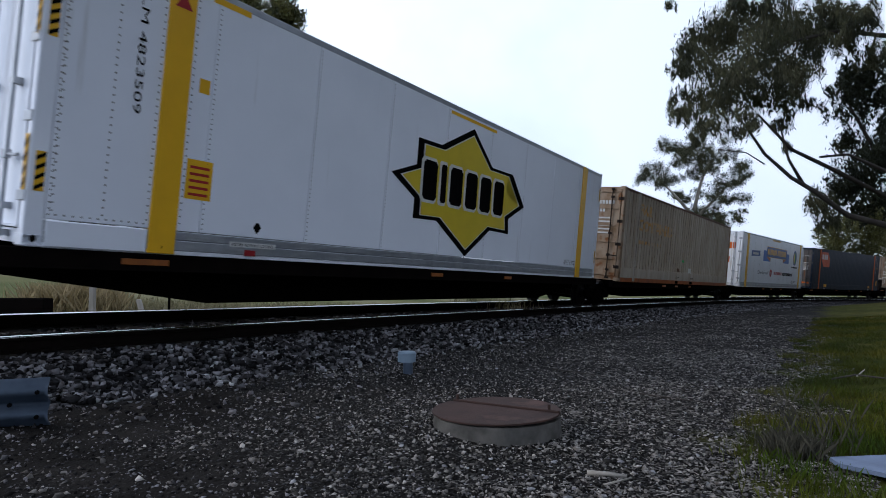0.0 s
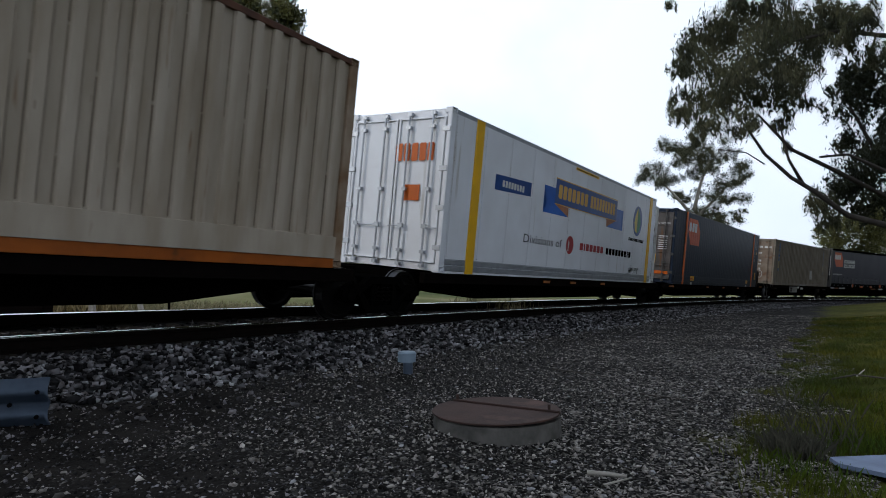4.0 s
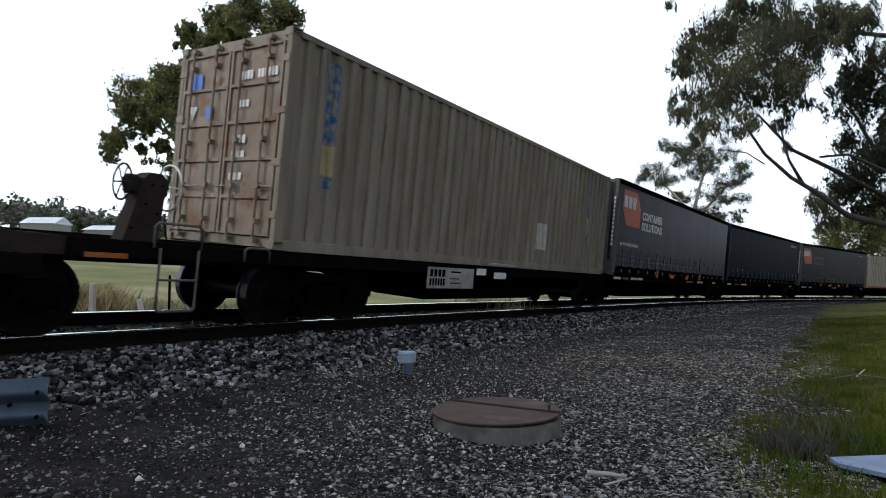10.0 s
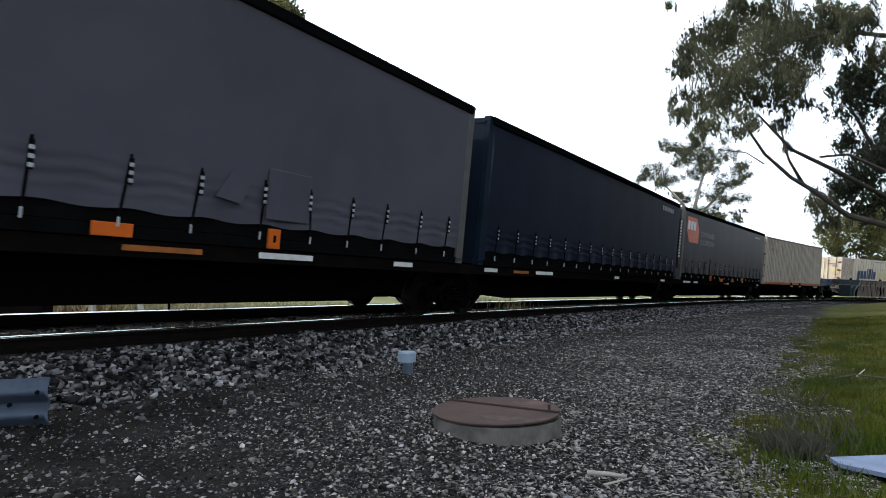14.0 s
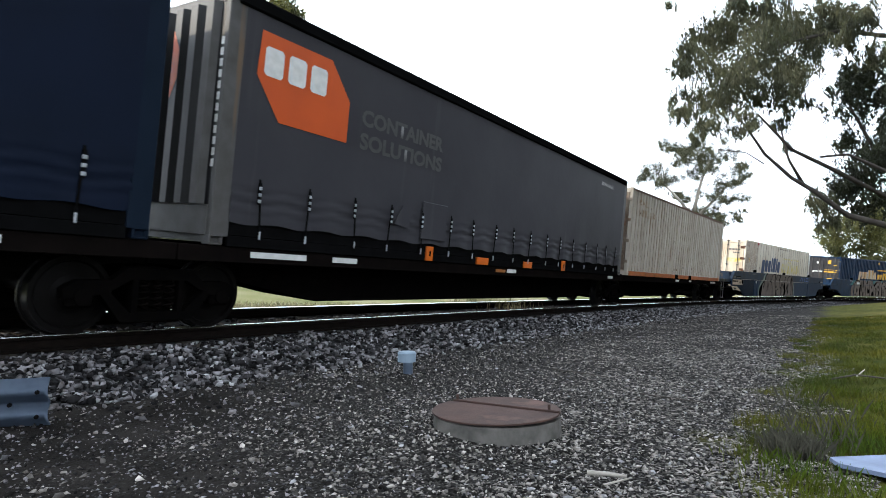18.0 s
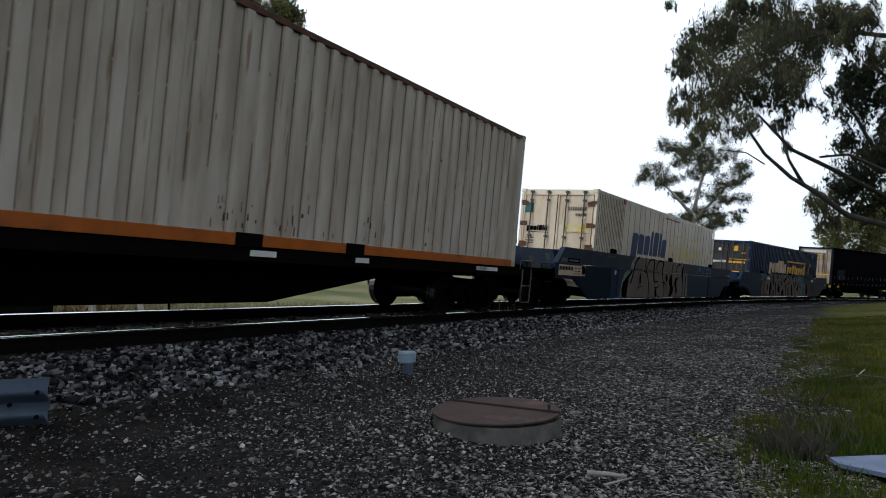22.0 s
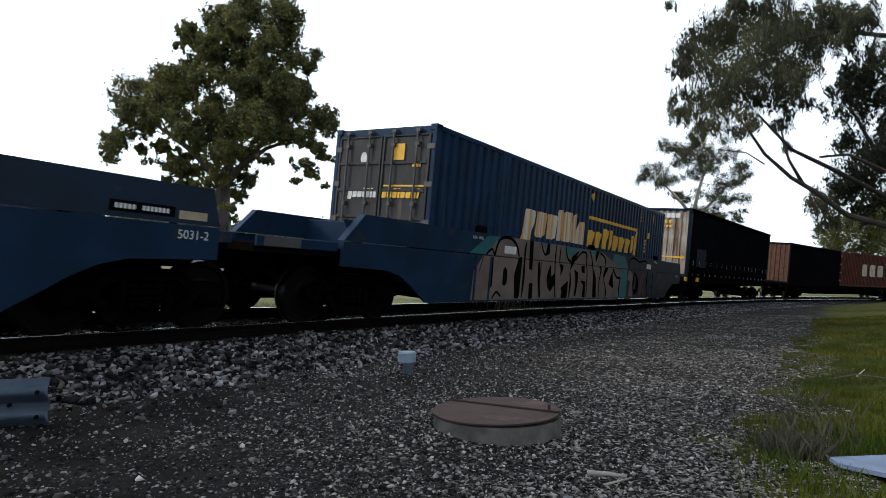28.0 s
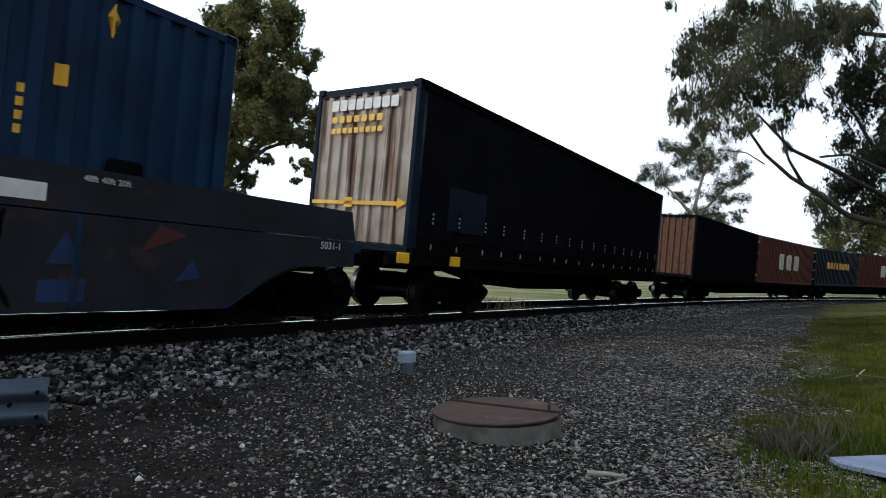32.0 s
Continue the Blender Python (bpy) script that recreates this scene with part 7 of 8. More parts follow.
decal(wag_j, "graffiti_shape", M_BLK, [rounded(p) for p in [
    [(5.7, 1.645), (5.89, 1.645), (5.93, 1.0), (5.76, 1.0)], [(5.82, 0.7), (6.0, 0.71), (6.03, 0.345), (5.83, 0.345)], [(6.74, 1.0), (6.88, 1.16), (6.93, 0.87), (7.15, 0.97), (7.14, 0.66), (6.92, 0.5), (6.76, 0.62), (6.69, 0.8)],
    [(6.52, 1.33), (6.75, 1.4), (6.74, 1.645), (6.6, 1.645)], [(7.63, 1.14), (7.46, 0.87), (7.4, 1.2)], [(7.51, 0.6), (7.95, 0.8), (7.94, 0.35), (7.56, 0.35), (7.6, 0.5)], [(8.05, 1.4), (8.01, 1.03), (8.31, 1.32), (8.52, 1.6)],
    [(8.27, 1.09), (8.54, 1.01), (8.57, 0.75), (8.48, 0.39), (8.36, 0.39), (8.42, 0.75)], [(8.69, 0.8), (9.08, 0.79), (9.13, 0.36), (8.9, 0.36), (8.95, 0.72)], [(8.95, 1.22), (8.72, 1.18), (8.77, 1.02), (9.0, 1.0)],
    [(9.54, 1.12), (9.62, 1.12), (9.82, 0.9), (9.94, 0.35), (9.65, 0.35), (9.6, 0.8)], [(10.48, 1.22), (10.75, 1.2), (10.41, 0.87), (10.36, 1.0)], [(10.83, 0.74), (11.1, 1.15), (11.28, 0.6)], [(9.6, 1.645), (9.95, 1.645), (9.72, 1.3)],
    [(4.62, 0.97), (4.7, 1.02), (4.8, 0.95), (4.82, 0.7), (4.72, 0.62), (4.62, 0.66)], [(4.05, 0.56), (4.22, 0.6), (4.2, 1.2), (4.12, 1.2)], [(5.26, 1.26), (5.08, 0.83), (5.3, 0.56), (5.16, 0.36), (5.4, 0.36), (5.42, 1.26)]]], y=YW - 0.004, label="black sprayed shape")
decal(wag_j, "graffiti_chip", M_TEAL, [[(6.26, 1.64), (6.57, 1.645), (6.53, 1.5)], [(7.65, 1.645), (8.45, 1.645), (8.05, 1.42), (7.85, 1.35)], [(9.25, 1.645), (9.7, 1.645), (9.66, 1.48)]], y=YW - 0.005)
spray(wag_j, "graffiti_line", M_BLK, [
    ([(6.23, 1.2), (6.28, 0.8), (6.4, 0.37)], 0.11), ([(6.37, 0.4), (6.33, 0.92), (6.37, 1.2)], 0.04), ([(6.26, 1.64), (6.4, 1.45), (6.53, 1.36)], 0.05), ([(7.1, 1.64), (7.08, 1.3), (7.13, 0.93), (7.2, 0.5), (7.27, 0.36)], 0.06), ([(7.36, 1.6), (7.33, 1.3), (7.42, 1.1)], 0.05),
    ([(7.62, 1.64), (7.8, 1.35), (8.05, 1.26)], 0.06), ([(8.0, 1.03), (8.1, 0.7), (8.05, 0.36)], 0.07), ([(8.31, 1.32), (8.67, 1.54), (9.02, 1.52), (9.05, 1.25), (9.15, 1.0), (9.2, 0.36)], 0.06), ([(9.2, 1.64), (9.45, 1.35), (9.5, 1.1)], 0.06),
    ([(10.0, 1.2), (10.18, 1.16), (10.06, 0.73), (10.12, 0.36)], 0.06), ([(9.95, 1.6), (10.2, 1.55), (10.48, 1.42), (10.45, 1.25)], 0.06), ([(10.41, 0.87), (10.7, 0.5), (10.6, 0.36)], 0.05), ([(11.12, 1.2), (11.5, 0.95), (11.82, 0.92), (11.75, 0.6), (11.85, 0.36)], 0.07),
    ([(3.69, 0.9), (3.8, 1.2)], 0.05), ([(3.9, 1.25), (4.1, 1.36), (4.2, 1.25)], 0.05), ([(4.22, 1.22), (4.3, 1.45), (4.45, 1.6), (4.81, 1.63), (5.1, 1.5), (5.26, 1.26)], 0.07), ([(4.25, 0.36), (4.4, 0.5), (4.6, 0.4)], 0.05), ([(5.55, 1.6), (5.5, 1.3), (5.56, 0.8), (5.5, 0.36)], 0.06)],
      YW - 0.006, "black spray-painted outline")
decal(wag_j, "graffiti_lower", M_GRAFRED, [[(13.7, 0.36), (13.95, 0.36), (14.1, 0.8), (14.3, 1.1), (14.0, 1.2), (13.8, 0.85)], [(14.25, 0.36), (14.5, 0.4), (14.2, 0.7), (14.1, 0.62)], [(15.8, 0.9), (16.3, 1.1), (16.0, 1.2)]], y=YW, label="dull red spray paint")
decal(wag_j, "graffiti_blue", M_DULLBLUE, [[(14.9, 0.4), (15.3, 0.4), (15.3, 0.62), (14.9, 0.6)], [(14.95, 0.75), (15.25, 0.75), (15.1, 1.05)], [(16.2, 0.6), (16.5, 0.65), (16.4, 0.85)]], y=YW, label="blue spray-painted shapes")
spray(wag_j, "graffiti_line", M_BLK, [([(12.55, 1.2), (12.6, 1.5), (13.0, 1.6), (13.6, 1.5), (14.2, 1.56), (14.6, 1.4)], 0.05), ([(13.2, 1.2), (13.05, 0.8), (13.3, 0.45), (13.6, 0.6), (13.5, 0.95), (13.2, 1.1)], 0.06), ([(14.6, 1.2), (14.5, 0.8), (14.7, 0.36)], 0.05)], YW - 0.003, "black spray-painted outline")
decal(wag_j, "graffiti_pale", M_GRAF, [[(12.7, 0.36), (13.1, 0.36), (13.0, 1.1), (12.6, 1.2), (12.5, 0.9), (12.8, 0.85)]], y=YW - 0.003)
for x in (4.6, 14.4):
    decal(wag_j, "buff_patch", M_DECWHITE, [rect(x, 1.3, 0.5, 0.16)], y=YW - 0.008)
lettering(wag_j, "48ft 40ft 20ft", 15.2, 1.53, 0.06, M_DECWHITE, y=YW, fit_w=0.45)
lettering(wag_j, "5031-1", 18.3, 1.09, 0.1, M_DECWHITE, y=YW, fit_w=0.38)
lettering(wag_j, "48ft 40ft", 3.35, 1.52, 0.06, M_DECWHITE, y=YW - 0.004, fit_w=0.4)



# ---- vegetation ----
def leaves_at(rngv, p, size, ratio, droop):
    n = len(p)
    ax = rngv.normal(0, 1, (n, 3)) * (1 - droop * 0.6)
    ax[:, 2] -= droop * 1.6
    ax /= np.linalg.norm(ax, axis=1)[:, None]
    sd = np.cross(ax, rngv.normal(0, 1, (n, 3)))
    sd /= np.linalg.norm(sd, axis=1)[:, None] + 1e-9
    ln = (size * rngv.uniform(0.6, 1.4, n))[:, None]
    return np.stack([p - ax * ln, p + sd * ln * ratio, p + ax * ln, p - sd * ln * ratio], 1)


def leaf_cloud(rngv, centres, radii, per, size, ratio, droop, squash=0.8, clump=8, tuft=0.17):
    """Corners of many small leaves in uneven clumps round the given centres."""
    out = []
    for c0, r0 in zip(centres, radii):
        for k in range(5):
            c = np.array(c0) + rngv.normal(0, 0.42 * r0, 3) * np.array([1, 1, squash])
            r = r0 * rngv.uniform(0.45, 0.95)
            n = int(per * r * r * 0.4)
            n = max(n, 10)
            sub = max(6, n // clump)
            d = rngv.normal(0, 1, (sub, 3))
            d /= np.linalg.norm(d, axis=1)[:, None]
            cl = c + d * (r * rngv.random(sub) ** 0.45)[:, None] * np.array([1, 1, squash])
            q = rngv.integers(0, sub, n)
            p = cl[q] + rngv.normal(0, r * tuft, (n, 3)) * np.array([1, 1, 1 + droop]) - np.array([0, 0, 1.0]) * (droop * r * 0.3 * rngv.random(n))[:, None]
            out.append(leaves_at(rngv, p, size, ratio, droop))
    v = np.concatenate(out)
    return v.reshape(-1, 3), np.arange(len(v) * 4).reshape(-1, 4)


def limb_mesh(bm, path, r0, r1):
    n = len(path) - 1
    tube(bm, path, [r0 + (r1 - r0) * i / n for i in range(n + 1)], 8)


def sight(px, py, dist):
    """World place in the direction (px, py) of the camera's first view, at a depth dist."""
    a, b = (px - 784) / 1043.7, (441 - py) / 1043.7
    p = radians(2.754)
    k = dist / (math.cos(p) - b * math.sin(p))
    return (a * k, dist, EYE_Z + (math.sin(p) + b * math.cos(p)) * k)


def tree(name, label, blobs, dist, limbs, trunk, bark, leaf, per, size, ratio, droop, spread, seed, squash=0.85, fat=1.0, clump=8, tuft=0.17):
    rv = np.random.default_rng(seed)
    root = thing(name, label, "tree")
    cs, rs = [], []
    for px, py, r in blobs:
        d = dist + rv.normal(0, spread)
        cs.append(sight(px, py, d))
        rs.append(fat * r / 1043.7 * d)
    v, f = leaf_cloud(rv, cs, rs, per, size, ratio, droop, squash, clump, tuft)
    part("crown", bulk_mesh("crown", v, f, leaf), None, root, "uneven crown of small leaves with gaps")
    bm = bmesh.new()
    limb_mesh(bm, trunk[0], trunk[1], trunk[2])
    part("trunk", bm, bark, root)
    for pts, r0, r1 in limbs:
        bm = bmesh.new()
        limb_mesh(bm, [sight(x, y, d) for x, y, d in pts], r0, r1)
        part("limb", bm, bark, root)
    return root


T1 = 44
b1 = sight(392, 440, T1)
tree("broad_tree", "tall dense dark-green gum tree standing beyond the railway",
     [(330, 50, 24), (350, 85, 26), (400, 35, 36), (440, 20, 40), (480, 30, 42), (512, 30, 28), (502, 80, 40), (532, 118, 26), (420, 70, 26), (470, 75, 28), (365, 110, 22), (528, 150, 28),
      (250, 165, 36), (222, 205, 34), (202, 245, 26), (192, 272, 18), (280, 150, 30), (290, 190, 40), (260, 225, 32), (330, 165, 36), (340, 210, 40), (320, 130, 18), (375, 190, 36), (400, 235, 38),
      (385, 280, 34), (430, 150, 30), (460, 165, 36), (500, 160, 36), (450, 210, 40), (500, 205, 38), (540, 200, 32), (570, 212, 24), (585, 225, 14), (480, 245, 30), (430, 270, 26), (350, 255, 26),
      (410, 310, 24), (350, 305, 20), (340, 330, 12), (365, 340, 12), (285, 262, 16), (245, 268, 14), (262, 290, 8), (470, 285, 14), (530, 245, 28), (560, 265, 20), (535, 290, 18), (555, 310, 14),
      (580, 280, 12), (520, 320, 10), (575, 330, 9), (415, 345, 10), (420, 115, 22), (500, 115, 30), (330, 115, 26), (355, 140, 26), (400, 140, 28), (300, 160, 26), (460, 115, 22), (445, 185, 30), (520, 170, 26),
      (370, 48, 32), (345, 68, 30), (378, 95, 30), (432, 100, 34), (300, 135, 20), (262, 335, 10), (285, 345, 12), (300, 322, 14), (310, 295, 18), (330, 280, 16), (300, 270, 14),
      (332, 330, 20), (350, 368, 17), (345, 395, 13), (366, 348, 20), (402, 368, 15), (422, 350, 17), (432, 318, 20), (328, 300, 22), (376, 318, 24), (412, 390, 11), (340, 240, 28), (372, 385, 12)], T1,
     [([(395, 330, T1), (340, 270, T1 - 1), (270, 220, T1 - 1)], 0.35, 0.1), ([(400, 320, T1), (420, 210, T1 + 1), (460, 90, T1)], 0.4, 0.1),
      ([(405, 320, T1), (450, 270, T1), (520, 200, T1 - 1)], 0.33, 0.08), ([(420, 300, T1), (470, 265, T1 - 1), (540, 240, T1 - 1)], 0.25, 0.07)],
     ([(b1[0], b1[1], ground_z(b1[0], b1[1]) - 0.3), sight(390, 400, T1), sight(395, 330, T1), sight(402, 300, T1)], 0.75, 0.45), M_BARK, M_LEAF2, 1750, 0.122, 0.5, 0.3, 2.2, 11, 0.75, 1.0, clump=40, tuft=0.14)

T2 = 15.0
tr2 = (15.5, 15.5)
tree("overhanging_gum", "large gum tree with drooping grey-green leaves overhanging from beside the line",
     [(1225, 110, 36), (1250, 60, 44), (1300, 40, 52), (1280, 120, 52), (1250, 170, 40), (1215, 200, 26), (1200, 165, 22), (1340, 100, 55), (1330, 170, 46), (1370, 40, 48),
      (1400, 100, 48), (1430, 40, 44), (1290, 205, 34), (1245, 225, 24), (1380, 165, 34), (1440, 350, 30), (1460, 385, 24), (1390, 215, 22), (1425, 175, 20), (1180, 5, 14),
      (1450, 70, 40), (1360, 10, 40), (1300, 0, 30), (1215, 80, 24), (1200, 125, 20), (1195, 205, 12), (1230, 250, 12), (1300, 235, 16), (1395, 260, 12), (1340, 215, 18), (1490, 20, 26), (1540, 30, 22), (1480, 70, 18), (1505, 60, 32), (1550, 80, 36), (1530, 8, 30), (1470, 30, 34), (1420, 130, 30)], T2,
     [([(1760, 470, T2), (1568, 395, T2), (1500, 378, T2), (1440, 335, T2), (1400, 312, T2), (1352, 270, T2), (1318, 220, T2 - 0.3), (1290, 190, T2 - 0.4)], 0.095, 0.02),
      ([(1420, 322, T2), (1395, 280, T2), (1378, 215, T2)], 0.05, 0.02),
      ([(1760, 250, T2 + 0.5), (1568, 345, T2 + 0.5), (1480, 300, T2 + 0.3), (1400, 262, T2), (1340, 200, T2)], 0.09, 0.03),
      ([(1760, 20, T2), (1568, 60, T2), (1480, 52, T2), (1400, 70, T2), (1315, 100, T2)], 0.08, 0.025),
      ([(1352, 288, T2), (1320, 268, T2), (1270, 262, T2)], 0.022, 0.01),
      ([(1450, 275, T2), (1500, 270, T2), (1568, 300, T2), (1700, 330, T2)], 0.03, 0.06)],
     ([(tr2[0], tr2[1], ground_z(*tr2) - 0.3), (15.2, 15.4, 4), (14.9, 15.2, 9), (14.2, 15, 14)], 0.55, 0.25), M_BARK, M_LEAF, 6400, 0.066, 0.19, 0.7, 0.9, 12, clump=36, tuft=0.14)
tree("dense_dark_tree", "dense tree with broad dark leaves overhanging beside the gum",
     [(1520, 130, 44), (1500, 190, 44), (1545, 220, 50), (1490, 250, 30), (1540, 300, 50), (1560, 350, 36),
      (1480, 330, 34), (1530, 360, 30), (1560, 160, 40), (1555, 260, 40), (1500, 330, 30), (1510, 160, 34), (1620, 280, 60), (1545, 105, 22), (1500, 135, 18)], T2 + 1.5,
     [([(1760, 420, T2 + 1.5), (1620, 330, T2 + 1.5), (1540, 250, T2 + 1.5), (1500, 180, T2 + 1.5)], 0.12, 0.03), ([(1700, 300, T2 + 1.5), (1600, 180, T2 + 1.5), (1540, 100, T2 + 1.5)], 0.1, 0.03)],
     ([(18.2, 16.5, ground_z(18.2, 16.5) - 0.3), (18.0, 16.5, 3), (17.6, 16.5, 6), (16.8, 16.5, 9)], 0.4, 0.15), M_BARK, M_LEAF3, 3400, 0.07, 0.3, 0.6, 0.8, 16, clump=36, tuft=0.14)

T3 = 78
b3 = sight(1232, 470, T3)
tree("slender_gum", "pale-trunked gum tree with open layered crown behind the train",
     [(1176, 254, 9), (1190, 262, 12), (1150, 300, 14), (1140, 312, 10), (1217, 270, 15), (1205, 285, 12), (1252, 264, 15), (1235, 280, 12), (1288, 272, 14), (1270, 288, 12), (1308, 296, 13), (1318, 308, 8),
      (1247, 303, 14), (1222, 308, 10), (1181, 318, 13), (1165, 325, 9), (1278, 323, 13), (1300, 322, 9), (1303, 345, 11), (1262, 348, 12), (1285, 352, 8), (1211, 352, 9), (1195, 340, 8), (1235, 335, 8),
      (1247, 374, 13), (1225, 380, 11), (1205, 385, 11), (1272, 383, 12), (1290, 391, 12), (1265, 400, 12), (1180, 385, 9), (1310, 372, 7), (1230, 400, 11)], T3,
     [([(1225, 380, T3), (1195, 345, T3), (1165, 315, T3)], 0.28, 0.1), ([(1228, 370, T3), (1240, 320, T3), (1255, 280, T3)], 0.28, 0.1), ([(1230, 385, T3), (1270, 345, T3), (1300, 310, T3)], 0.25, 0.08)],
     ([(b3[0], b3[1], ground_z(b3[0], b3[1]) - 0.5), sight(1228, 430, T3), sight(1226, 375, T3)], 0.5, 0.32), M_PALEBARK, M_LEAF, 780, 0.125, 0.35, 0.3, 1.5, 13, 0.6, 1.6, clump=24, tuft=0.17)
T4 = 95
b4 = sight(1600, 480, T4)
tree("distant_gum", "rounded grey-green gum tree at the far end of the line",
     [(1470, 425, 16), (1500, 412, 22), (1535, 400, 26), (1560, 380, 26), (1520, 440, 20), (1555, 425, 26), (1490, 448, 14), (1540, 460, 18), (1600, 410, 26), (1480, 400, 10), (1510, 390, 14), (1550, 362, 14), (1475, 440, 10), (1450, 408, 8), (1600, 450, 30)], T4,
     [([(1590, 450, T4), (1550, 430, T4), (1510, 415, T4)], 0.3, 0.1)],
     ([(b4[0], b4[1], ground_z(b4[0], b4[1]) - 0.5), sight(1595, 440, T4), sight(1590, 400, T4)], 0.6, 0.3), M_PALEBARK, M_LEAF2, 460, 0.18, 0.45, 0.3, 2.0, 14, 0.6, 1.3, clump=20)

# unseen trees behind, over and beside the camera, added to shade yard and train
# they also stand in the gloss of the paint
for i, (x, y, h, r, lo, count, tx, ty) in enumerate(((-11, -19, 7, 3.0, 0.5, 10, -11, -19), (7, -22, 8, 3.2, 0.5, 10, 7, -22), (-2.8, 0.6, 13, 3.4, 0.8, 18, -3.5, -3.0), (3.0, 2.0, 13, 4.0, 0.8, 26, 3.5, -2.0),
                                                     (16, 2.0, 8, 3.5, 0.25, 12, 16, 2), (21, 9, 17, 4, 0.12, 30, 21, 9),
                                                     (29, 17, 20, 5, 0.1, 34, 29, 17), (40, 25, 22, 6, 0.1, 36, 40, 25), (54, 34, 24, 7, 0.1, 36, 54, 34), (21, 21, 15, 2.6, 0.12, 26, 21, 21),
                                                     (32, 31.5, 18, 3.2, 0.1, 34, 32, 31.5), (49, 43, 20, 4, 0.1, 36, 49, 43),
                                                     (24, 3, 9, 4.0, 0.1, 16, 24, 3))):
    rv = np.random.default_rng(40 + i)
    root = thing("shade_tree", "unseen leafy gum tree added for shade and gloss", "tree")
    cs = [(x + rv.normal(0, r * 0.55), y + rv.normal(0, r * 0.45), h * rv.uniform(lo, 1.0)) for k in range(count)]
    v, f = leaf_cloud(rv, cs, [r * rv.uniform(0.35, 0.55) for k in cs], 190, 0.29, 0.45, 0.3)
    part("crown", bulk_mesh("crown", v, f, M_BUSH), None, root)
    bm = bmesh.new()
    limb_mesh(bm, [(tx, ty, ground_z(tx, ty) - 0.3), (tx + 0.3, ty, h * 0.3), ((tx + x) / 2, (ty + y) / 2 + 0.4, h * 0.75), (x, y, h * 0.9)], 0.4, 0.1)
    part("trunk", bm, M_BARK, root)

# far wooded ridge and scattered paddock trees
rv = np.random.default_rng(50)
cs, rs = [], []
for i in range(320):
    d = rv.uniform(190, 300)
    az = rv.uniform(-0.95, 0.02)
    x = az * d
    cs.append((x, d, ground_z(x, d) + rv.uniform(2, 5) + 5 * max(0, -az - 0.35)))
    rs.append(rv.uniform(3, 5.5))
v, f = leaf_cloud(rv, cs, rs, 9, 0.8, 0.6, 0.1)
tagged(new("wooded_ridge", bulk_mesh("wooded_ridge", v, f, M_RIDGE)), "dark wooded ridge beyond the green paddocks", "woods", kind="stuff")

# verge grass: tufts of narrow blades
n_g = 120000
gy_ = 1.6 + 20 * rng.random(n_g) ** 1.7
gx_ = grass_edge(gy_) + 6 * rng.random(n_g) ** 1.3 - 0.02 + 0.3 * lumps(gy_ * 1.3, gy_)
okg = (lumps(gx_ * 2.1, gy_ * 2.3) > -0.75) & ~((gx_ > 1.75) & (gx_ < 3.2) & (gy_ > 2.45) & (gy_ < 3.36))
gx_, gy_ = gx_[okg], gy_[okg]
n_g = len(gx_)
gz_ = height(gx_, gy_)
ga = rng.uniform(0, 6.28, n_g)
gh = rng.uniform(0.015, 0.06, n_g) * (1 + 1.3 * np.clip(lumps(gx_ * 2.3, gy_ * 1.9), 0, 1.3))
gw = 0.0017 + 0.0012 * gy_ / 4
lean = rng.normal(0, 0.5, (n_g, 2)) * gh[:, None]
gv = np.stack([np.stack([gx_ - np.cos(ga) * gw, gy_ - np.sin(ga) * gw, gz_ - 0.01], -1), np.stack([gx_ + np.cos(ga) * gw, gy_ + np.sin(ga) * gw, gz_ - 0.01], -1),
               np.stack([gx_ + lean[:, 0], gy_ + lean[:, 1], gz_ + gh], -1)], 1).reshape(-1, 3)
tagged(new("verge_grass", bulk_mesh("verge_grass", gv, np.arange(n_g * 3).reshape(-1, 3), M_GRASS)), "short green grass with yellow patches on the verge", "grass", kind="stuff")


# dry weeds on the verge and tall grass beyond the line
def blades(name, label, spots, per, spread, h_lo, h_hi, width, material, seed):
    rv = np.random.default_rng(seed)
    p = np.repeat(np.array(spots, dtype=float), per, axis=0)
    n = len(p)
    p[:, :2] += rv.normal(0, spread, (n, 2))
    z = height(p[:, 0], p[:, 1])
    h = rv.uniform(h_lo, h_hi, n)
    a = rv.uniform(0, 6.28, n)
    ln = rv.normal(0, 0.3, (n, 2)) * h[:, None]
    v = np.stack([np.stack([p[:, 0] - np.cos(a) * width, p[:, 1] - np.sin(a) * width, z - 0.02], -1),
                  np.stack([p[:, 0] + np.cos(a) * width, p[:, 1] + np.sin(a) * width, z - 0.02], -1),
                  np.stack([p[:, 0] + ln[:, 0] * 0.5 + np.cos(a) * width * 0.8, p[:, 1] + ln[:, 1] * 0.5 + np.sin(a) * width * 0.8, z + h * 0.6], -1),
                  np.stack([p[:, 0] + ln[:, 0], p[:, 1] + ln[:, 1], z + h], -1)], 1).reshape(-1, 3)
    return tagged(new(name, bulk_mesh(name, v, np.arange(n * 4).reshape(-1, 4), material)), label, "weeds", kind="stuff")


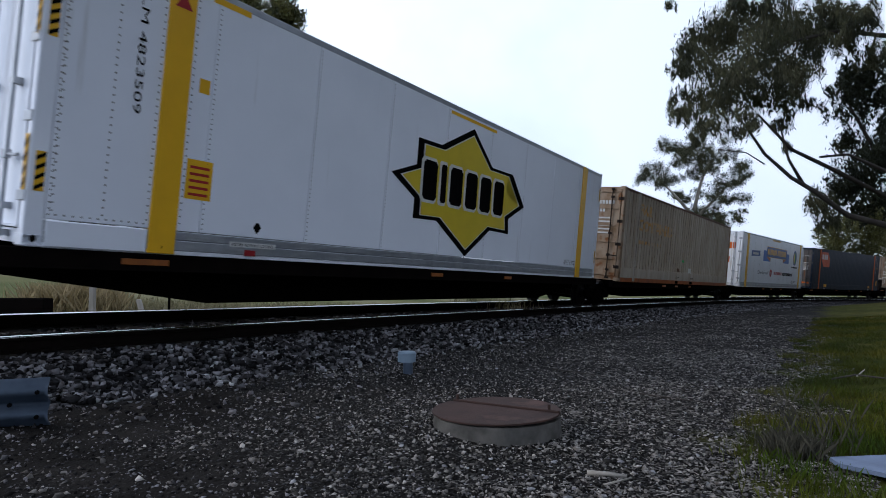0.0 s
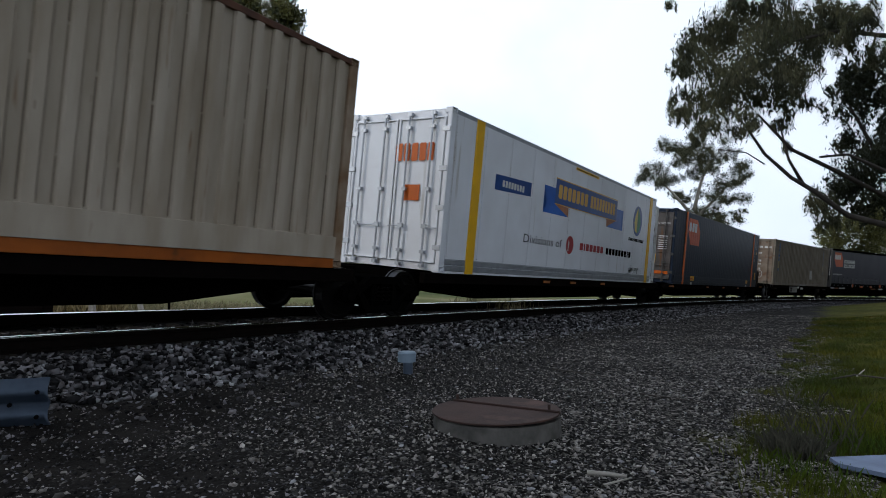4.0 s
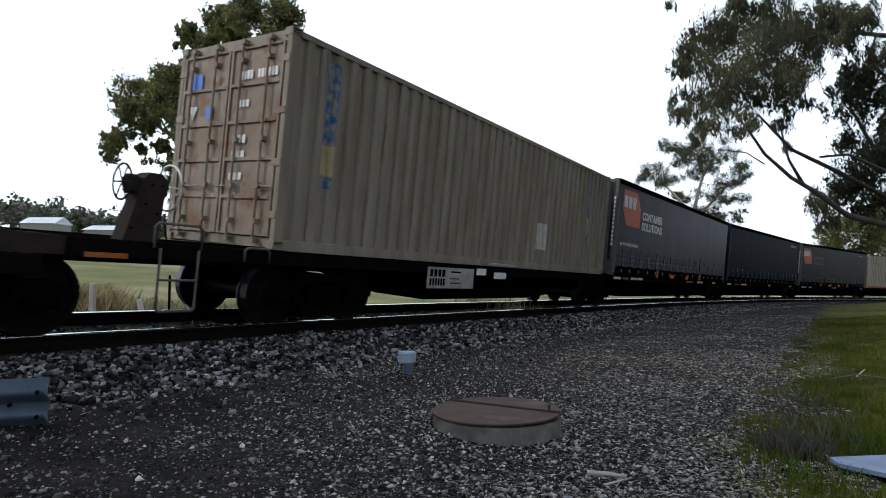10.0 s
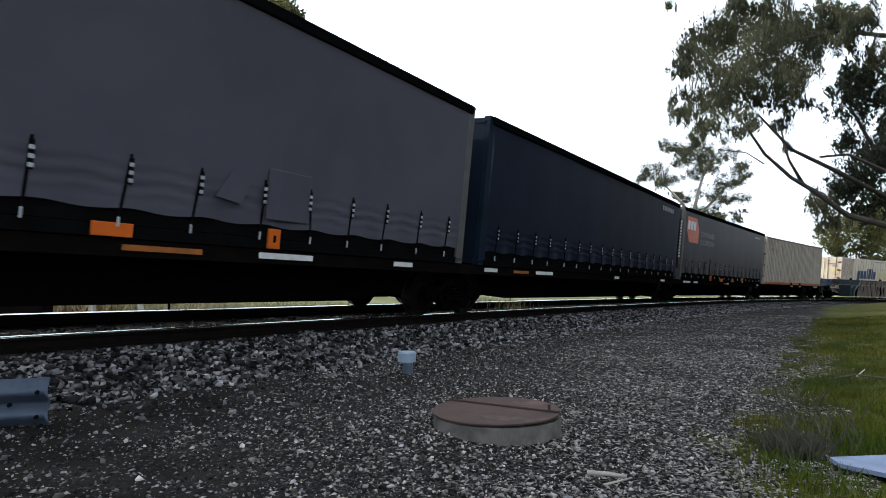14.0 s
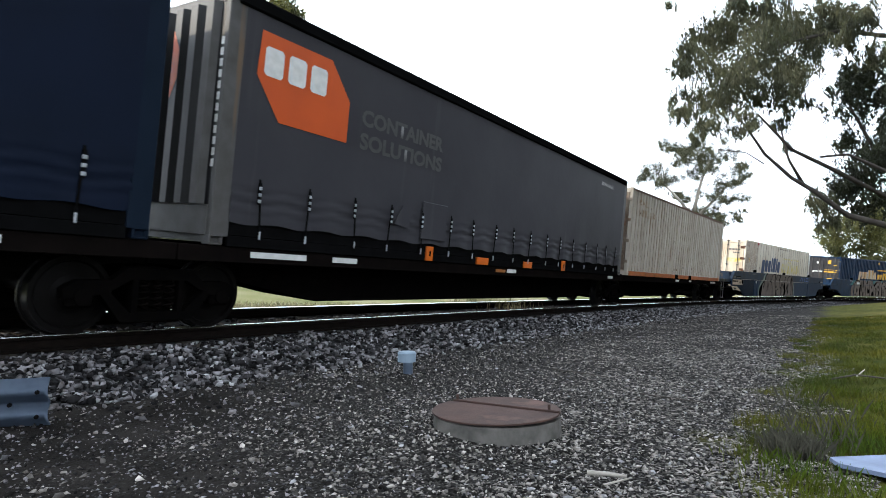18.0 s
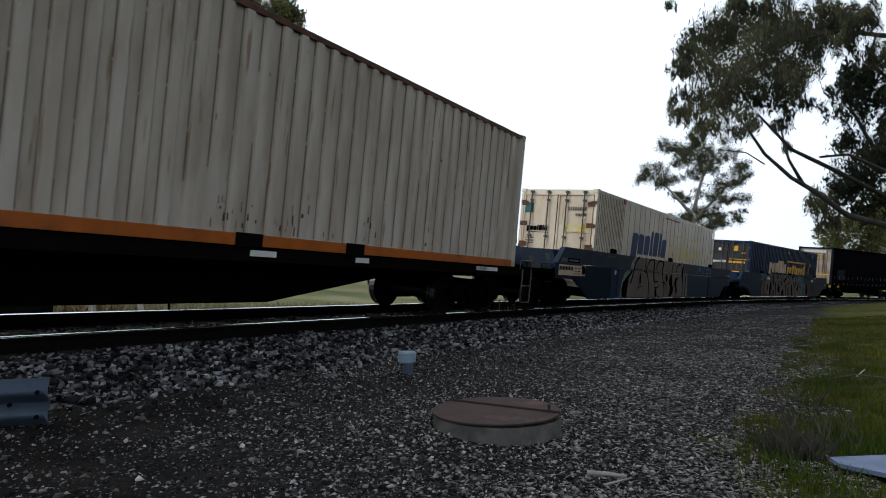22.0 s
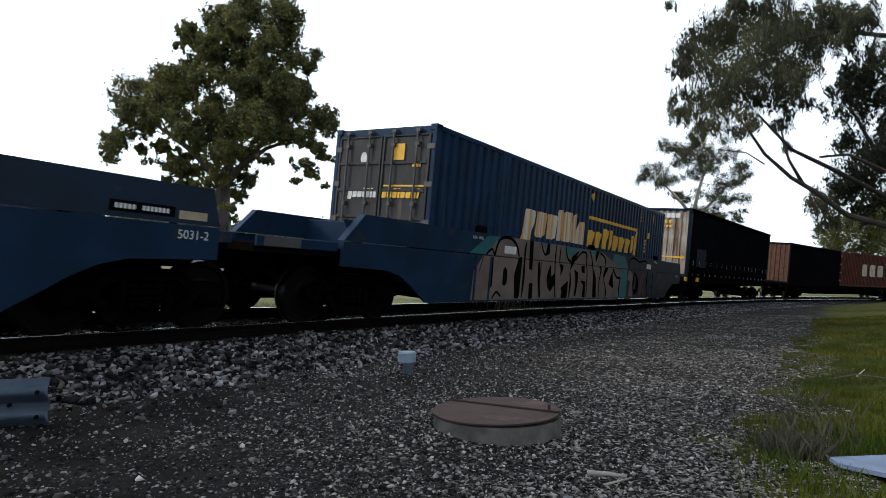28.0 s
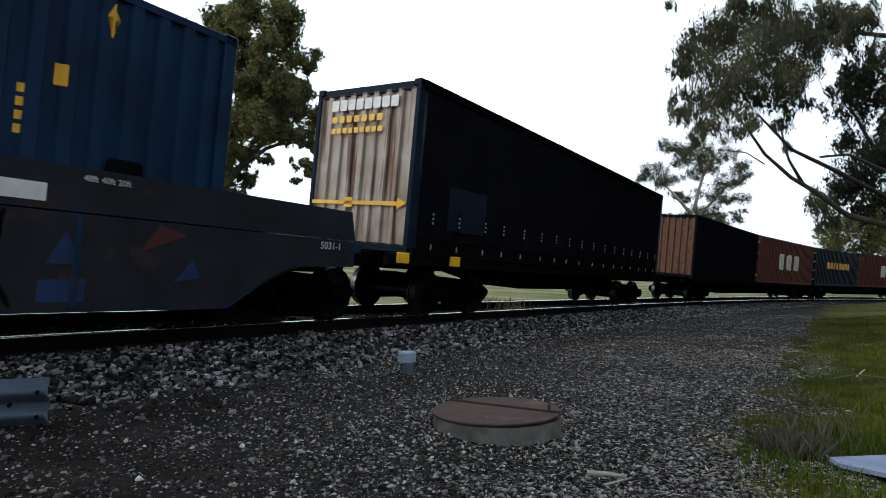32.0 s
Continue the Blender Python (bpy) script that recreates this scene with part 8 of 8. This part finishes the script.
blades("dry_weeds", "grey dry weeds at the edge of the verge", [(1.95, 3.4), (2.02, 3.46), (1.98, 3.52), (2.08, 3.43), (2.03, 3.37)], 210, 0.055, 0.05, 0.16, 0.0009, M_DRY, 61)
blades("dry_stems", "thin dry seed stems among the grass", [(2.35, 3.7), (2.5, 3.9), (2.3, 3.55), (2.7, 4.2), (2.6, 4.6), (2.9, 4.9), (2.2, 3.8)], 26, 0.12, 0.08, 0.24, 0.0011, M_DRY, 66)
blades("green_weeds", "leafy green weeds among the grass", [(2.5, 3.9), (2.75, 3.6), (2.9, 4.2), (2.5, 3.5), (1.85, 3.3), (3.2, 3.9), (3.4, 4.6), (1.8, 2.9), (1.7, 2.65), (2.45, 4.1), (2.9, 3.5), (3.1, 3.6), (2.7, 4.0), (2.6, 3.75), (3.6, 5.4), (1.6, 2.45), (1.9, 2.45)], 300, 0.13, 0.02, 0.085, 0.003, M_WEED, 62)
rv = np.random.default_rng(63)
far_spots = [sight(px, 540, dd)[:2] for px in range(90, 175, 4) for dd in (15.5, 16.5, 17.5)]
blades("tall_dry_grass", "tall straw-coloured grass beyond the track", far_spots, 60, 0.35, 0.4, 0.95, 0.012, mat("straw_grass", (0.3, 0.23, 0.12), (0.2, 0.16, 0.08), 0.8, bump=0, island=0.3), 64)
low_spots = [sight(px, 540, dd)[:2] for px in range(170, 900, 8) for dd in (17, 20, 23)]
blades("paddock_grass", "rough green and straw grass beyond the track", low_spots, 40, 0.6, 0.08, 0.32, 0.012, mat("olive_paddock_grass", (0.15, 0.14, 0.07), (0.22, 0.19, 0.115), 0.8, bump=0, island=0.35), 65)


def post(name, label, px, dist, r, top_px, material, lean=0.0):
    x, y, z = sight(px, top_px, dist)
    g = ground_z(x, y)
    bm = bmesh.new()
    box(bm, x - r, x + r, y - r, y + r, g - 0.2, z, r * 0.25)
    for v in bm.verts:
        v.co.x += lean * (v.co.z - g)
    solo(name, bm, material, label, "post")


post("marker_post", "pale weathered marker post beyond the track", 165, 14, 0.06, 505, M_PALEBARK)
post("marker_post", "short leaning pale post beyond the track", 258, 14, 0.05, 533, M_PALEBARK, -0.3)
post("fence_post", "thin dark steel post beyond the track", 301, 15, 0.025, 490, M_IRON)
hx, hy, hz = sight(30, 532, 11.5)
bm = boxes((hx - 1.2, hx + 0.53, hy, hy + 0.3, ground_z(hx, hy) - 0.3, hz), bevel=0.02)
solo("culvert_headwall", bm, M_DECK, "dark brown culvert wall beyond the track", "wall")


def shed(px0, px1, py_roof, py_eave, dist, label):
    x0, _, z1 = sight(px0, py_roof, dist)
    x1, y, z0 = sight(px1, py_eave, dist)
    g = min(ground_z(x0, dist), ground_z(x1, dist)) - 0.5
    s = thing("farm_shed", label, "shed")
    part("wall", boxes((x0 + 0.3, x1 - 0.3, dist, dist + 7, g, z0)), M_DECGREY, s)
    bm = bmesh.new()
    for a, b in ((dist - 0.4, dist + 3.5), (dist + 7.4, dist + 3.5)):
        f = bm.faces.new([bm.verts.new(p) for p in ((x0, a, z0), (x1, a, z0), (x1, b, z1), (x0, b, z1))])
    bmesh.ops.solidify(bm, geom=bm.faces[:], thickness=0.1)
    part("roof", bm, M_WHITE2, s, "pale sheet-metal roof")


shed(34, 98, 386, 399, 150, "low farm shed with a pale metal roof")
shed(146, 212, 400, 410, 130, "small farm shed with a pale metal roof")


# ---- motion of the train ----
def motions():
    times = [i * 0.5 for i in range(int(SECONDS * 2) + 1)]
    for ob, u0, u1, lift in RIDERS:
        walk(ob, [(t, ride(u0, u1, t) @ pose(0, 0, lift)) for t in times])
    for ob, u, x in WHEELS:
        turn = [t / 15 for t in range(int(SECONDS * 15) + 1) if -17 < u - travel(t / 15) < 50]
        if not turn:
            turn = [0.0]
        turn = sorted(set([0.0] + turn + [SECONDS]))
        rows, lo, hi = [], turn[1], turn[-2]
        for t in turn:
            rows.append((t, Matrix.Translation((x, 0, 0)) @ Matrix.Rotation(-travel(min(max(t, lo), hi)) / 0.404, 4, "Y")))
        walk(ob, rows)


motions()
